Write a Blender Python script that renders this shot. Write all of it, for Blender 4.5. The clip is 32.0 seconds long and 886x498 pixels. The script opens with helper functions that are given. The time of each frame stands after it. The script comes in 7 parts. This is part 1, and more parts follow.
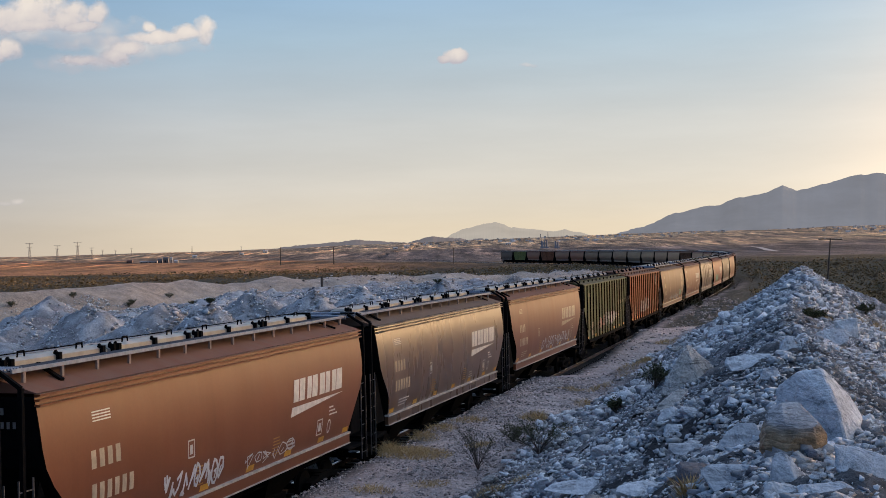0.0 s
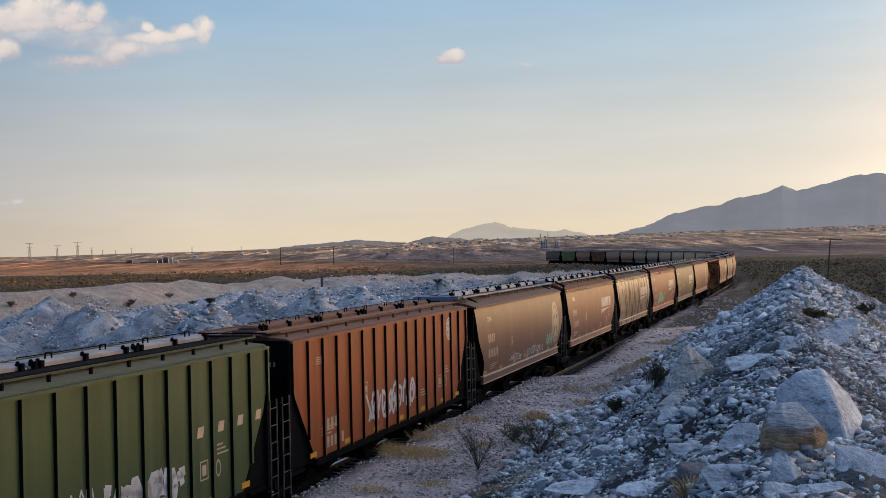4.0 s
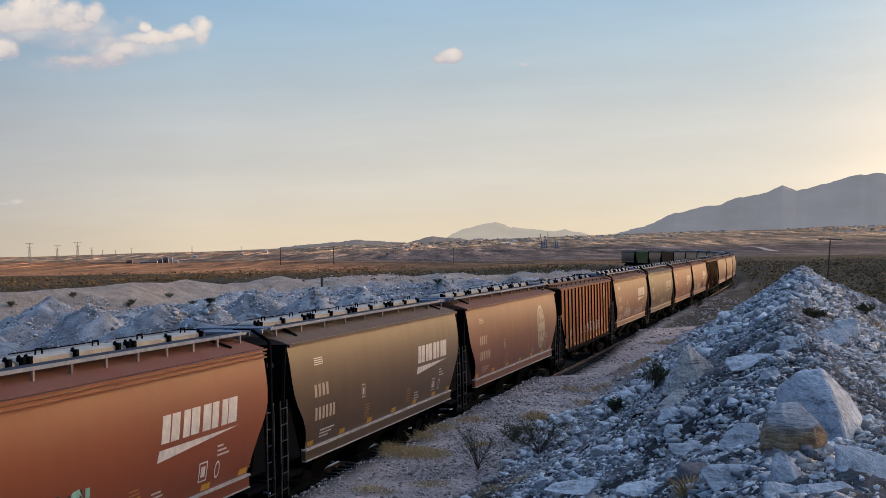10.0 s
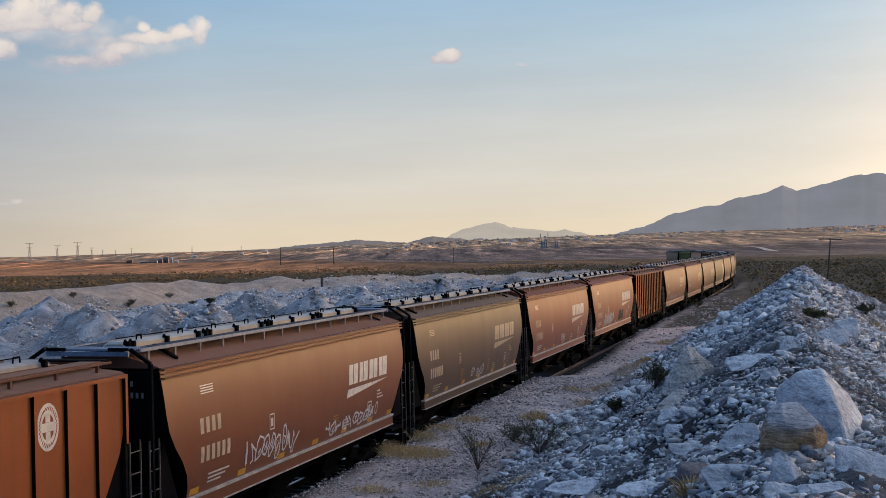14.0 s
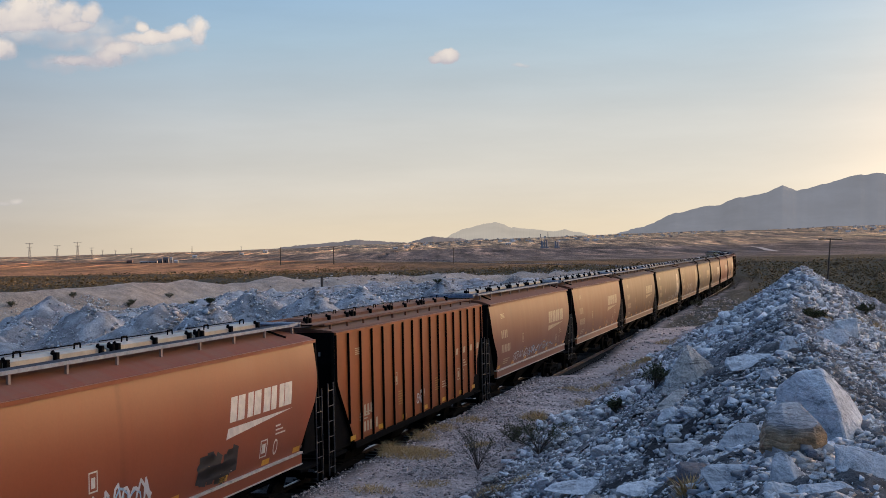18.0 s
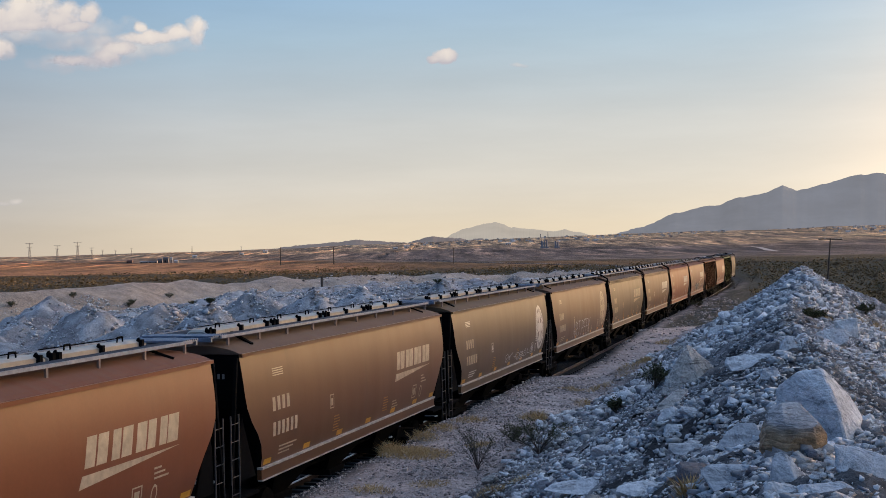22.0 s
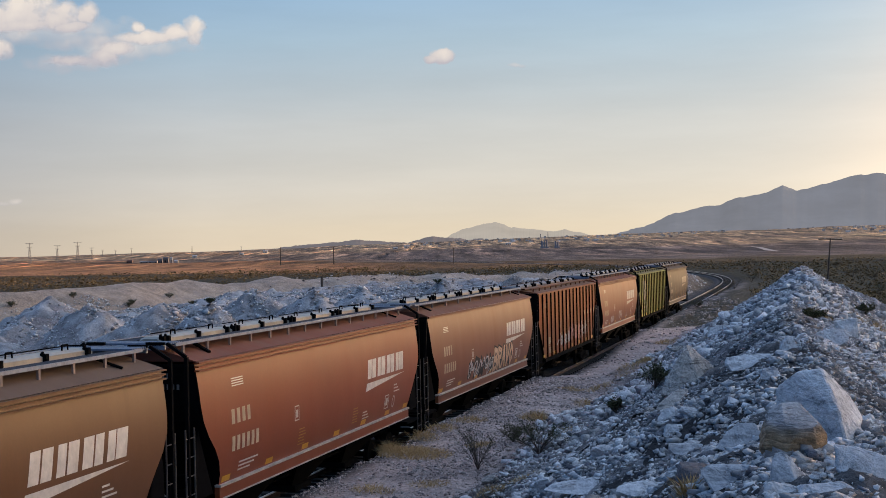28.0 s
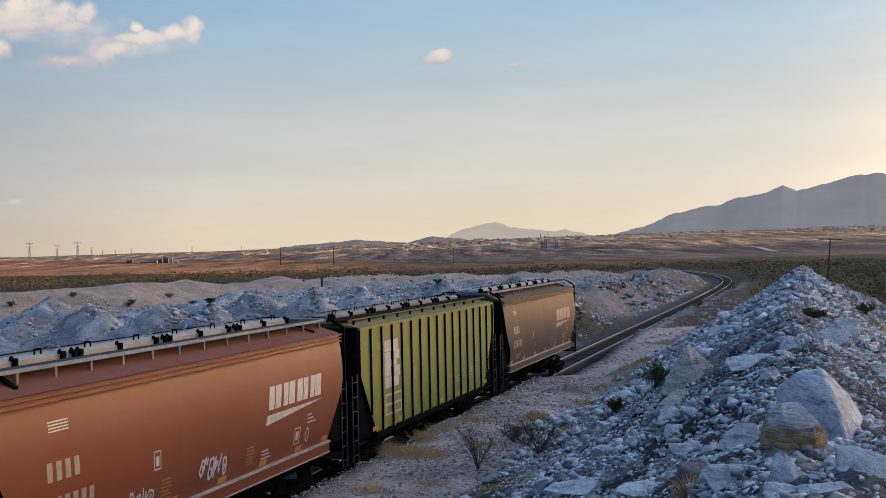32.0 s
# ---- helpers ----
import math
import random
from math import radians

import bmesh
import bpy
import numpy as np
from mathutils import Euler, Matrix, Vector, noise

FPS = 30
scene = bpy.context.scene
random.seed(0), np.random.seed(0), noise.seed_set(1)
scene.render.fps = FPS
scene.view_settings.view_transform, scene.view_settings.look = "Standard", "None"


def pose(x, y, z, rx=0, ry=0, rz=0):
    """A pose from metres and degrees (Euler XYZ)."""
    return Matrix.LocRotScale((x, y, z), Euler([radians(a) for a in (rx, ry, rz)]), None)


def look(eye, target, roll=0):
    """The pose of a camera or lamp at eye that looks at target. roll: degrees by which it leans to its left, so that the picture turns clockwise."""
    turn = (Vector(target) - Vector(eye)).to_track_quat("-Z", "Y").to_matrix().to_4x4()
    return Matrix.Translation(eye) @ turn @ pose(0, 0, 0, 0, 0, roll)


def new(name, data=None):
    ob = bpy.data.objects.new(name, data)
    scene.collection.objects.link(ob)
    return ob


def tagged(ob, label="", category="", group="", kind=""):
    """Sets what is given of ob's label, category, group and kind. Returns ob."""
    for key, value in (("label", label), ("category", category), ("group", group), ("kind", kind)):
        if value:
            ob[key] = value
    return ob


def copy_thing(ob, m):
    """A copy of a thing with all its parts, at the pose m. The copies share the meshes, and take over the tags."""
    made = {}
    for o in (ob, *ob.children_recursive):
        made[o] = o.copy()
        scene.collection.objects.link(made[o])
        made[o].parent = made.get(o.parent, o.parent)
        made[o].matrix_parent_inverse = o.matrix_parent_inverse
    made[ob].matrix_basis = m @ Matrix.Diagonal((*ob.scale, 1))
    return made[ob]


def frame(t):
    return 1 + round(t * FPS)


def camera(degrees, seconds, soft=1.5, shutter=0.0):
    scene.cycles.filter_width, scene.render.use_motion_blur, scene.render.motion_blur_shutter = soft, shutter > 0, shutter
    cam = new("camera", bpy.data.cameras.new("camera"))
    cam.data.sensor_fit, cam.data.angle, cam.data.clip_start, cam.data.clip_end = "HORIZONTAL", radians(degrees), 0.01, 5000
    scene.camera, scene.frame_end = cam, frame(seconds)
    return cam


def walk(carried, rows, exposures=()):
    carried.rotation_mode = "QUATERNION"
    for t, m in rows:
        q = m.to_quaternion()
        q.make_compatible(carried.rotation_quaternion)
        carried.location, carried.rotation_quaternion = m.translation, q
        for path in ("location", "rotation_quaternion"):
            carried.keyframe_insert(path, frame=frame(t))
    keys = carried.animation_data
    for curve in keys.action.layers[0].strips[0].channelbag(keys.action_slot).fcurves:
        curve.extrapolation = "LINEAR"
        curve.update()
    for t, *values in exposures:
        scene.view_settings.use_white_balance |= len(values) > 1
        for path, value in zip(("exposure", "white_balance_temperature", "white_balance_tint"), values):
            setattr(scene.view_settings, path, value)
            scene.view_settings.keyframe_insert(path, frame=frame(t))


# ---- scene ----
# ---- camera: a tripod on the spoil heap beside the line, rail tops at z = 0 ----
EYE = (0.0, 0.0, 6.98)
LEAN = -1.2
cam = camera(38.02, 32.0, soft=0.6)
VIEW = look(EYE, (0.0, 100.0, 6.892), LEAN)
walk(cam, [(0.0, VIEW), (32.0, VIEW)], exposures=[(0.0, 0.0), (32.0, 0.0)])

# ---- light: dusk sky, a low sun from the side ----
SUN_AZ, SUN_EL = 68.0, 4.5          # degrees clockwise from +Y, and above the horizon
world = bpy.data.worlds.new("dusk_sky")
scene.world = world
world.use_nodes = True
wn, wl = world.node_tree.nodes, world.node_tree.links
wn.clear()


def math_node(tree, op, a, b=None, clamp=False):
    n = tree.nodes.new("ShaderNodeMath")
    n.operation, n.use_clamp = op, clamp
    for i, v in enumerate((a, b)):
        if v is None:
            continue
        if isinstance(v, (int, float)):
            n.inputs[i].default_value = v
        else:
            tree.links.new(v, n.inputs[i])
    return n.outputs[0]


def build_world():
    t = world.node_tree
    sky = wn.new("ShaderNodeTexSky")
    sky.sky_type, sky.sun_disc = "NISHITA", False
    sky.sun_elevation, sky.sun_rotation = radians(SUN_EL), radians(SUN_AZ)
    sky.altitude, sky.air_density, sky.dust_density, sky.ozone_density = 1100, 1.0, 1.4, 2.5
    co = wn.new("ShaderNodeTexCoord")
    sep = wn.new("ShaderNodeSeparateXYZ")
    wl.new(co.outputs["Generated"], sep.inputs[0])
    up = math_node(t, "MAXIMUM", sep.outputs["Z"], 0.0)
    # clear-air colours from the horizon to the zenith
    ramp = wn.new("ShaderNodeValToRGB")
    wl.new(math_node(t, "POWER", up, 0.5), ramp.inputs[0])
    e = ramp.color_ramp.elements
    stops = SKY_STOPS
    e[0].position, e[0].color = stops[0][0], (*stops[0][1], 1)
    e[1].position, e[1].color = stops[-1][0], (*stops[-1][1], 1)
    for pos, c in stops[1:-1]:
        k = e.new(pos)
        k.color = (*c, 1)
    # the glow on the side where the sun goes down
    az = radians(SUN_AZ)
    side = math_node(t, "ADD", math_node(t, "MULTIPLY", sep.outputs["X"], math.sin(az)), math_node(t, "MULTIPLY", sep.outputs["Y"], math.cos(az)))
    half = math_node(t, "POWER", math_node(t, "ADD", math_node(t, "MULTIPLY", side, 0.5), 0.5, True), 2.0)
    wide = math_node(t, "MULTIPLY", half, math_node(t, "POWER", math_node(t, "SUBTRACT", 1.0, up), 1.5))
    core = math_node(t, "MULTIPLY", math_node(t, "POWER", math_node(t, "DIVIDE", math_node(t, "MAXIMUM", math_node(t, "SUBTRACT", side, 0.42), 0.0), 0.54, True), 5.0), math_node(t, "POWER", math_node(t, "SUBTRACT", 1.0, up), 3.5))
    # the side away from the sun is already dim
    dim = math_node(t, "ADD", math_node(t, "MULTIPLY", half, SKY_DIM[1]), SKY_DIM[0], True)
    back = math_node(t, "POWER", math_node(t, "SUBTRACT", 1.0, half), 6.0)
    first = wn.new("ShaderNodeVectorMath")
    first.operation = "SCALE"
    wl.new(ramp.outputs[0], first.inputs[0])
    wl.new(dim, first.inputs["Scale"])
    total = first.outputs[0]
    for fac, c in ((wide, SKY_WIDE), (core, SKY_CORE), (back, SKY_BACK)):
        scale, add = wn.new("ShaderNodeVectorMath"), wn.new("ShaderNodeVectorMath")
        scale.operation, add.operation = "SCALE", "ADD"
        scale.inputs[0].default_value = c
        wl.new(fac, scale.inputs["Scale"])
        wl.new(total, add.inputs[0])
        wl.new(scale.outputs[0], add.inputs[1])
        total = add.outputs[0]
    # thin veils of high cloud
    veil, mp = wn.new("ShaderNodeTexNoise"), wn.new("ShaderNodeMapping")
    mp.inputs["Scale"].default_value, mp.inputs["Rotation"].default_value = (1.3, 1.3, 9.0), (0.0, radians(8), 0.0)
    veil.inputs["Scale"].default_value, veil.inputs["Detail"].default_value, veil.inputs["Roughness"].default_value = 3.0, 6.0, 0.6
    wl.new(co.outputs["Generated"], mp.inputs[0])
    wl.new(mp.outputs[0], veil.inputs["Vector"])
    thin = wn.new("ShaderNodeVectorMath")
    thin.operation = "SCALE"
    wl.new(total, thin.inputs[0])
    wl.new(math_node(t, "ADD", math_node(t, "MULTIPLY", veil.outputs[0], 0.24), 0.88), thin.inputs["Scale"])
    total = thin.outputs[0]
    b1, b2, add, out = wn.new("ShaderNodeBackground"), wn.new("ShaderNodeBackground"), wn.new("ShaderNodeAddShader"), wn.new("ShaderNodeOutputWorld")
    wl.new(sky.outputs[0], b1.inputs[0])
    b1.inputs[1].default_value = 0.05 * SKY_NISHITA
    wl.new(total, b2.inputs[0])
    b2.inputs[1].default_value = SKY_CLEAR
    wl.new(b1.outputs[0], add.inputs[0])
    wl.new(b2.outputs[0], add.inputs[1])
    wl.new(add.outputs[0], out.inputs[0])


# square root of the sine of the height above the horizon, colour
SKY_STOPS = [(0.0, (0.63, 0.50, 0.335)), (0.13, (0.60, 0.505, 0.37)), (0.22, (0.525, 0.495, 0.44)), (0.31, (0.435, 0.465, 0.475)),
             (0.40, (0.265, 0.41, 0.53)), (0.48, (0.15, 0.36, 0.61)), (0.75, (0.36, 0.60, 1.06)), (1.0, (0.72, 0.92, 1.32))]
SKY_DIM = (0.05, 2.65)
SKY_WIDE, SKY_CORE = (0.47, 0.41, 0.33), (19.0, 11.2, 4.7)
SKY_BACK = (0.03, 0.14, 0.42)
SKY_NISHITA, SKY_CLEAR = 0.15, 0.95
build_world()
sun_lamp = bpy.data.lights.new("sun", "SUN")
sun_lamp.energy, sun_lamp.angle, sun_lamp.color = 5.0, radians(0.6), (1.0, 0.62, 0.32)
sun = new("sun", sun_lamp)
a_, e_ = radians(SUN_AZ), radians(SUN_EL)
TO_SUN = Vector((math.sin(a_) * math.cos(e_), math.cos(a_) * math.cos(e_), math.sin(e_)))
sun.matrix_world = look(TO_SUN * 900, (0, 0, 0))


# ---- materials ----
class Mat:
    """A node material under construction."""

    def __init__(self, name, rough=0.8, metal=0.0, spec=0.5):
        self.m = bpy.data.materials.new(name)
        self.m.use_nodes = True
        self.t = self.m.node_tree
        self.b = self.t.nodes["Principled BSDF"]
        self.b.inputs["Roughness"].default_value = rough
        self.b.inputs["Metallic"].default_value = metal
        self.b.inputs["Specular IOR Level"].default_value = spec
        self.co = self.t.nodes.new("ShaderNodeTexCoord").outputs["Object"]

    def link(self, a, b):
        self.t.links.new(a, b)

    def mapped(self, scale, shift=0.0, co=None):
        n = self.t.nodes.new("ShaderNodeMapping")
        n.inputs["Scale"].default_value = scale if isinstance(scale, tuple) else (scale,) * 3
        self.link(co or self.co, n.inputs[0])
        if shift:
            r = self.t.nodes.new("ShaderNodeObjectInfo")
            c = self.t.nodes.new("ShaderNodeCombineXYZ")
            for i in range(3):
                self.link(math_node(self.t, "MULTIPLY", r.outputs["Random"], shift * (i + 1)), c.inputs[i])
            self.link(c.outputs[0], n.inputs["Location"])
        return n.outputs[0]

    def noise(self, scale, detail=5.0, rough=0.6, shift=0.0, co=None):
        n = self.t.nodes.new("ShaderNodeTexNoise")
        n.inputs["Scale"].default_value = 1.0
        n.inputs["Detail"].default_value, n.inputs["Roughness"].default_value = detail, rough
        self.link(self.mapped(scale, shift, co), n.inputs[0])
        return n.outputs["Fac"]

    def ramp(self, fac, *stops):
        n = self.t.nodes.new("ShaderNodeValToRGB")
        self.link(fac, n.inputs[0])
        e = n.color_ramp.elements
        for i, (pos, c) in enumerate(stops):
            k = e[i] if i < 2 else e.new(pos)
            k.position = pos
            k.color = (c, c, c, 1) if isinstance(c, (int, float)) else (*c, 1)
        return n.outputs[0]

    def mix(self, fac, a, b, kind="MIX"):
        n = self.t.nodes.new("ShaderNodeMix")
        n.data_type, n.blend_type = "RGBA", kind
        for key, v in (("Factor", fac), ("A", a), ("B", b)):
            if isinstance(v, tuple):
                n.inputs[key].default_value = (*v, 1)
            elif isinstance(v, (int, float)):
                n.inputs[key].default_value = v
            else:
                self.link(v, n.inputs[key])
        return n.outputs["Result"]

    def color(self, c):
        if isinstance(c, tuple):
            self.b.inputs["Base Color"].default_value = (*c, 1)
        else:
            self.link(c, self.b.inputs["Base Color"])
        return self

    def bump(self, h, strength=0.3, dist=0.02):
        n = self.t.nodes.new("ShaderNodeBump")
        n.inputs["Strength"].default_value, n.inputs["Distance"].default_value = strength, dist
        self.link(h, n.inputs["Height"])
        self.link(n.outputs[0], self.b.inputs["Normal"])
        return self

    def rough(self, v):
        self.link(v, self.b.inputs["Roughness"])
        return self


def paint(name, c, dust=(0.30, 0.22, 0.14), dusty=0.35, rough=0.38, coat=0.0, sheen=0.10, wear=0.35):
    """Weathered car paint: dust film, rain streaks and rust blotches."""
    m = Mat(name, rough, 0.0, 0.18 + 0.8 * coat)
    m.b.inputs["Coat Weight"].default_value, m.b.inputs["Coat Roughness"].default_value = coat, 0.36
    m.b.inputs["Coat IOR"].default_value = 1.7
    # dust film that shows at a flat angle
    m.b.inputs["Sheen Weight"].default_value, m.b.inputs["Sheen Roughness"].default_value = sheen, 0.45
    m.b.inputs["Sheen Tint"].default_value = (0.85, 0.78, 0.64, 1)
    streak = m.noise((0.6, 2.6, 0.16), 5, 0.62, 13.0)
    blotch = m.noise((0.5, 0.35, 0.5), 5, 0.6, 9.0)
    fine = m.noise(14.0, 4, 0.6, 5.0)
    film = math_node(m.t, "MULTIPLY", m.ramp(streak, (0.36, 0.0), (0.80, 1.0)), dusty)
    col = m.mix(film, c, dust)
    col = m.mix(m.ramp(blotch, (0.45, 0.0), (0.75, wear)), col, tuple(v * 0.62 for v in c))
    # a few rusty runs from the eaves
    runs = m.noise((0.6, 1.3, 0.07), 3, 0.5, 21.0)
    col = m.mix(m.ramp(runs, (0.82 - wear * 0.5, 0.0), (0.76, wear)), col, (c[0] * 0.45, c[1] * 0.42, c[2] * 0.42))
    col = m.mix(0.12, col, m.ramp(fine, (0.3, tuple(v * 0.6 for v in c)), (0.75, tuple(min(1, v * 1.35) for v in c))))
    m.color(col)
    m.rough(m.ramp(m.noise((0.6, 1.2, 0.3), 4, 0.55, 7.0), (0.3, rough - 0.02), (0.75, rough + 0.05)))
    m.bump(m.noise((0.5, 0.9, 0.45), 2, 0.45, 3.0), 0.07, 0.05)
    return m.m


def plain(name, c, rough=0.7, metal=0.0, var=0.35, scale=6.0, bump=0.15, spec=0.5):
    m = Mat(name, rough, metal, spec)
    n = m.noise(scale, 6, 0.65, 11.0)
    m.color(m.ramp(n, (0.25, tuple(v * (1 - var) for v in c)), (0.75, tuple(min(1, v * (1 + var)) for v in c))))
    m.bump(m.noise(scale * 5, 4), bump, 0.01)
    return m.m


PAINTS = {
    "red": paint("oxide_red_paint", (0.250, 0.053, 0.017), (0.24, 0.09, 0.037), 0.2, 0.40, 0.05),
    "brown": paint("red_brown_paint", (0.200, 0.056, 0.019), (0.23, 0.097, 0.04), 0.25, 0.40, 0.05),
    "tan": paint("dusty_tan_brown_paint", (0.135, 0.052, 0.018), (0.18, 0.085, 0.034), 0.2, 0.40, 0.06),
    "bronze": paint("bronze_grey_paint", (0.078, 0.046, 0.027), (0.13, 0.088, 0.055), 0.3, 0.46, 0.0),
    "grey": paint("dull_grey_brown_paint", (0.092, 0.047, 0.020), (0.14, 0.085, 0.042), 0.2, 0.40, 0.07),
    "olive": paint("dull_olive_brown_paint", (0.105, 0.055, 0.022), (0.15, 0.09, 0.042), 0.2, 0.40, 0.07),
    "gloss": paint("glossy_dark_brown_paint", (0.100, 0.042, 0.016), (0.15, 0.078, 0.035), 0.15, 0.27, 0.28),
    "orange": paint("faded_orange_red_paint", (0.285, 0.070, 0.018), (0.22, 0.10, 0.04), 0.4, 0.45, 0.0, 0.02, 0.6),
    "green": paint("faded_leaf_green_paint", (0.055, 0.082, 0.030), (0.14, 0.145, 0.075), 0.35, 0.45, 0.0, 0.02, 0.55),
    "lime": paint("faded_lime_green_paint", (0.25, 0.265, 0.055), (0.36, 0.35, 0.15), 0.3, 0.5, 0.0, 0.02),
}
ROOFS = {k: paint("dusty_roof_" + k, tuple(v * 0.58 for v in c), (0.16, 0.11, 0.08), 0.6, 0.85) for k, c in (
    ("red", (0.34, 0.09, 0.05)), ("brown", (0.30, 0.105, 0.055)), ("tan", (0.24, 0.14, 0.09)), ("gloss", (0.20, 0.12, 0.08)), ("grey", (0.20, 0.13, 0.09)), ("bronze", (0.20, 0.14, 0.09)), ("olive", (0.20, 0.13, 0.075)),
    ("orange", (0.26, 0.10, 0.055)), ("green", (0.10, 0.12, 0.05)), ("lime", (0.30, 0.28, 0.09)))}
# Near black: shade at car ends, ribs and undersides is in these colours.
BLACK = plain("black_steel_and_shade", (0.005, 0.0045, 0.0045), 0.95, spec=0.05)
STEEL = plain("grimy_steel_and_shade", (0.009, 0.008, 0.007), 0.95, 0.0, spec=0.04)
GALV = plain("dusty_galvanised_edge", (0.30, 0.30, 0.31), 0.7, 0.0, spec=0.25)
GRATE = plain("dark_steel_grating", (0.045, 0.048, 0.056), 0.9, 0.0, spec=0.08)
SILL = plain("dusty_sill_paint", (0.46, 0.40, 0.34), 0.55, 0.0, 0.45, 3.0)
CREAM = plain("cream_hatch_paint", (0.36, 0.32, 0.255), 0.5, 0.0, 0.3, 2.0)
POST = plain("weathered_brownish_steel", (0.25, 0.18, 0.15), 0.7)
RUNG = plain("grimy_ladder_steel", (0.07, 0.06, 0.055), 0.6)
WHITE = plain("chalky_white_lettering", (0.62, 0.56, 0.48), 0.6, 0.0, 0.25, 4.0, 0.05)
FADED = plain("faded_cream_lettering", (0.46, 0.36, 0.24), 0.6, 0.0, 0.3, 4.0, 0.05)
ZINC = plain("weathered_zinc_grating", (0.20, 0.23, 0.28), 0.5, 0.3)
DIM = plain("dim_grey_lettering", (0.20, 0.18, 0.16), 0.8, 0.0, 0.3, 4.0, 0.05, 0.1)
CHALKY_HATCH = plain("chalky_grey_hatch", (0.30, 0.275, 0.25), 0.8, 0.0, 0.35, 2.0, spec=0.2)
NOTICE = plain("faded_orange_notice", (0.42, 0.22, 0.06), 0.6, 0.0, 0.3, 6.0, 0.05)
YELLOW = plain("yellow_reflector_film", (0.62, 0.30, 0.02), 0.4, 0.0, 0.2, 8.0, 0.05)
RAIL_TOP = plain("polished_rail_steel", (0.55, 0.52, 0.50), 0.28, 1.0, 0.15)
RUST = plain("rusty_rail_web", (0.06, 0.036, 0.026), 0.8)
TIE = plain("weathered_tie_wood", (0.022, 0.018, 0.015), 0.9, 0.0, 0.4, 3.0)
WOOD = plain("grey_pole_wood", (0.10, 0.075, 0.055), 0.85, 0.0, 0.4, 3.0)
SPRAY = {
    "white": plain("white_spray_paint", (0.62, 0.60, 0.58), 0.6, 0.0, 0.2, 5.0, 0.03),
    "green": plain("mint_green_spray_paint", (0.26, 0.50, 0.36), 0.6, 0.0, 0.3, 5.0, 0.03),
    "black": plain("black_spray_paint", (0.02, 0.02, 0.022), 0.6, 0.0, 0.3, 5.0, 0.03),
    "blue": plain("pale_blue_spray_paint", (0.30, 0.46, 0.58), 0.6, 0.0, 0.3, 5.0, 0.03),
    "pink": plain("pink_spray_paint", (0.58, 0.28, 0.26), 0.6, 0.0, 0.3, 5.0, 0.03),
    "peach": plain("peach_spray_paint", (0.60, 0.40, 0.26), 0.6, 0.0, 0.3, 5.0, 0.03),
}


def rock_paint(name, a, b, c, scale=2.2, heap=True, seams=0.34):
    m = Mat(name, 0.88)
    n1, n2 = m.noise(scale, 6, 0.6, 17.0), m.noise(scale * 9, 5, 0.7, 5.0)
    col = m.ramp(n1, (0.3, a), (0.52, b), (0.72, c))
    col = m.mix(0.35, col, m.ramp(n2, (0.3, tuple(v * 0.5 for v in b)), (0.7, tuple(min(1, v * 1.25) for v in c))))
    if heap:
        info = m.t.nodes.new("ShaderNodeNewGeometry").outputs["Random Per Island"]
        col = m.mix(1.0, col, m.ramp(info, (0.0, (0.25, 0.25, 0.27)), (0.25, (0.62, 0.60, 0.57)), (0.6, (0.95, 0.93, 0.90)), (1.0, (1.2, 1.2, 1.2))), "MULTIPLY")
    else:
        # stains, pits and thin dark seams on the large blocks
        pits = m.noise(scale * 5.5, 6, 0.75, 0.6)
        col = m.mix(1.0, col, m.ramp(pits, (0.34, 0.42), (0.46, 0.9), (0.7, 1.12)), "MULTIPLY")
        seam = m.noise((scale * 0.8, scale * 0.8, scale * 6.0), 5, 0.65, 0.8)
        col = m.mix(1.0, col, m.ramp(seam, (0.36, seams), (0.45, 0.95), (0.75, 1.08)), "MULTIPLY")
    m.color(col)
    crack = m.noise(scale * 1.2, 5, 0.6, 3.0)
    fine = m.noise(scale * 14, 5, 0.7, 1.0)
    m.bump(math_node(m.t, "ADD", crack, math_node(m.t, "MULTIPLY", fine, 0.18)), 0.9, 0.14)
    return m.m


LIMESTONE = rock_paint("broken_grey_limestone", (0.50, 0.48, 0.455), (0.70, 0.67, 0.64), (0.86, 0.825, 0.785))
SLAB_ROCK = rock_paint("weathered_limestone_slab", (0.40, 0.40, 0.41), (0.62, 0.61, 0.60), (0.78, 0.76, 0.73), 1.6, False, 0.62)
PALE_ROCK = rock_paint("pale_chalky_limestone", (0.60, 0.58, 0.55), (0.78, 0.75, 0.71), (0.88, 0.84, 0.79), 1.6, False, 0.80)
OCHRE_ROCK = rock_paint("ochre_stained_limestone", (0.44, 0.29, 0.17), (0.63, 0.42, 0.235), (0.73, 0.57, 0.42), 2.6, False)
TAN_ROCK = rock_paint("buff_stained_limestone", (0.42, 0.37, 0.31), (0.58, 0.51, 0.43), (0.70, 0.64, 0.57), 2.6, False)
GRAVEL = rock_paint("dusty_shoulder_gravel", (0.34, 0.275, 0.24), (0.52, 0.435, 0.39), (0.70, 0.615, 0.565))
DARK_ROCK = rock_paint("dark_slaty_rock", (0.07, 0.07, 0.08), (0.15, 0.15, 0.17), (0.26, 0.26, 0.28), 2.0)


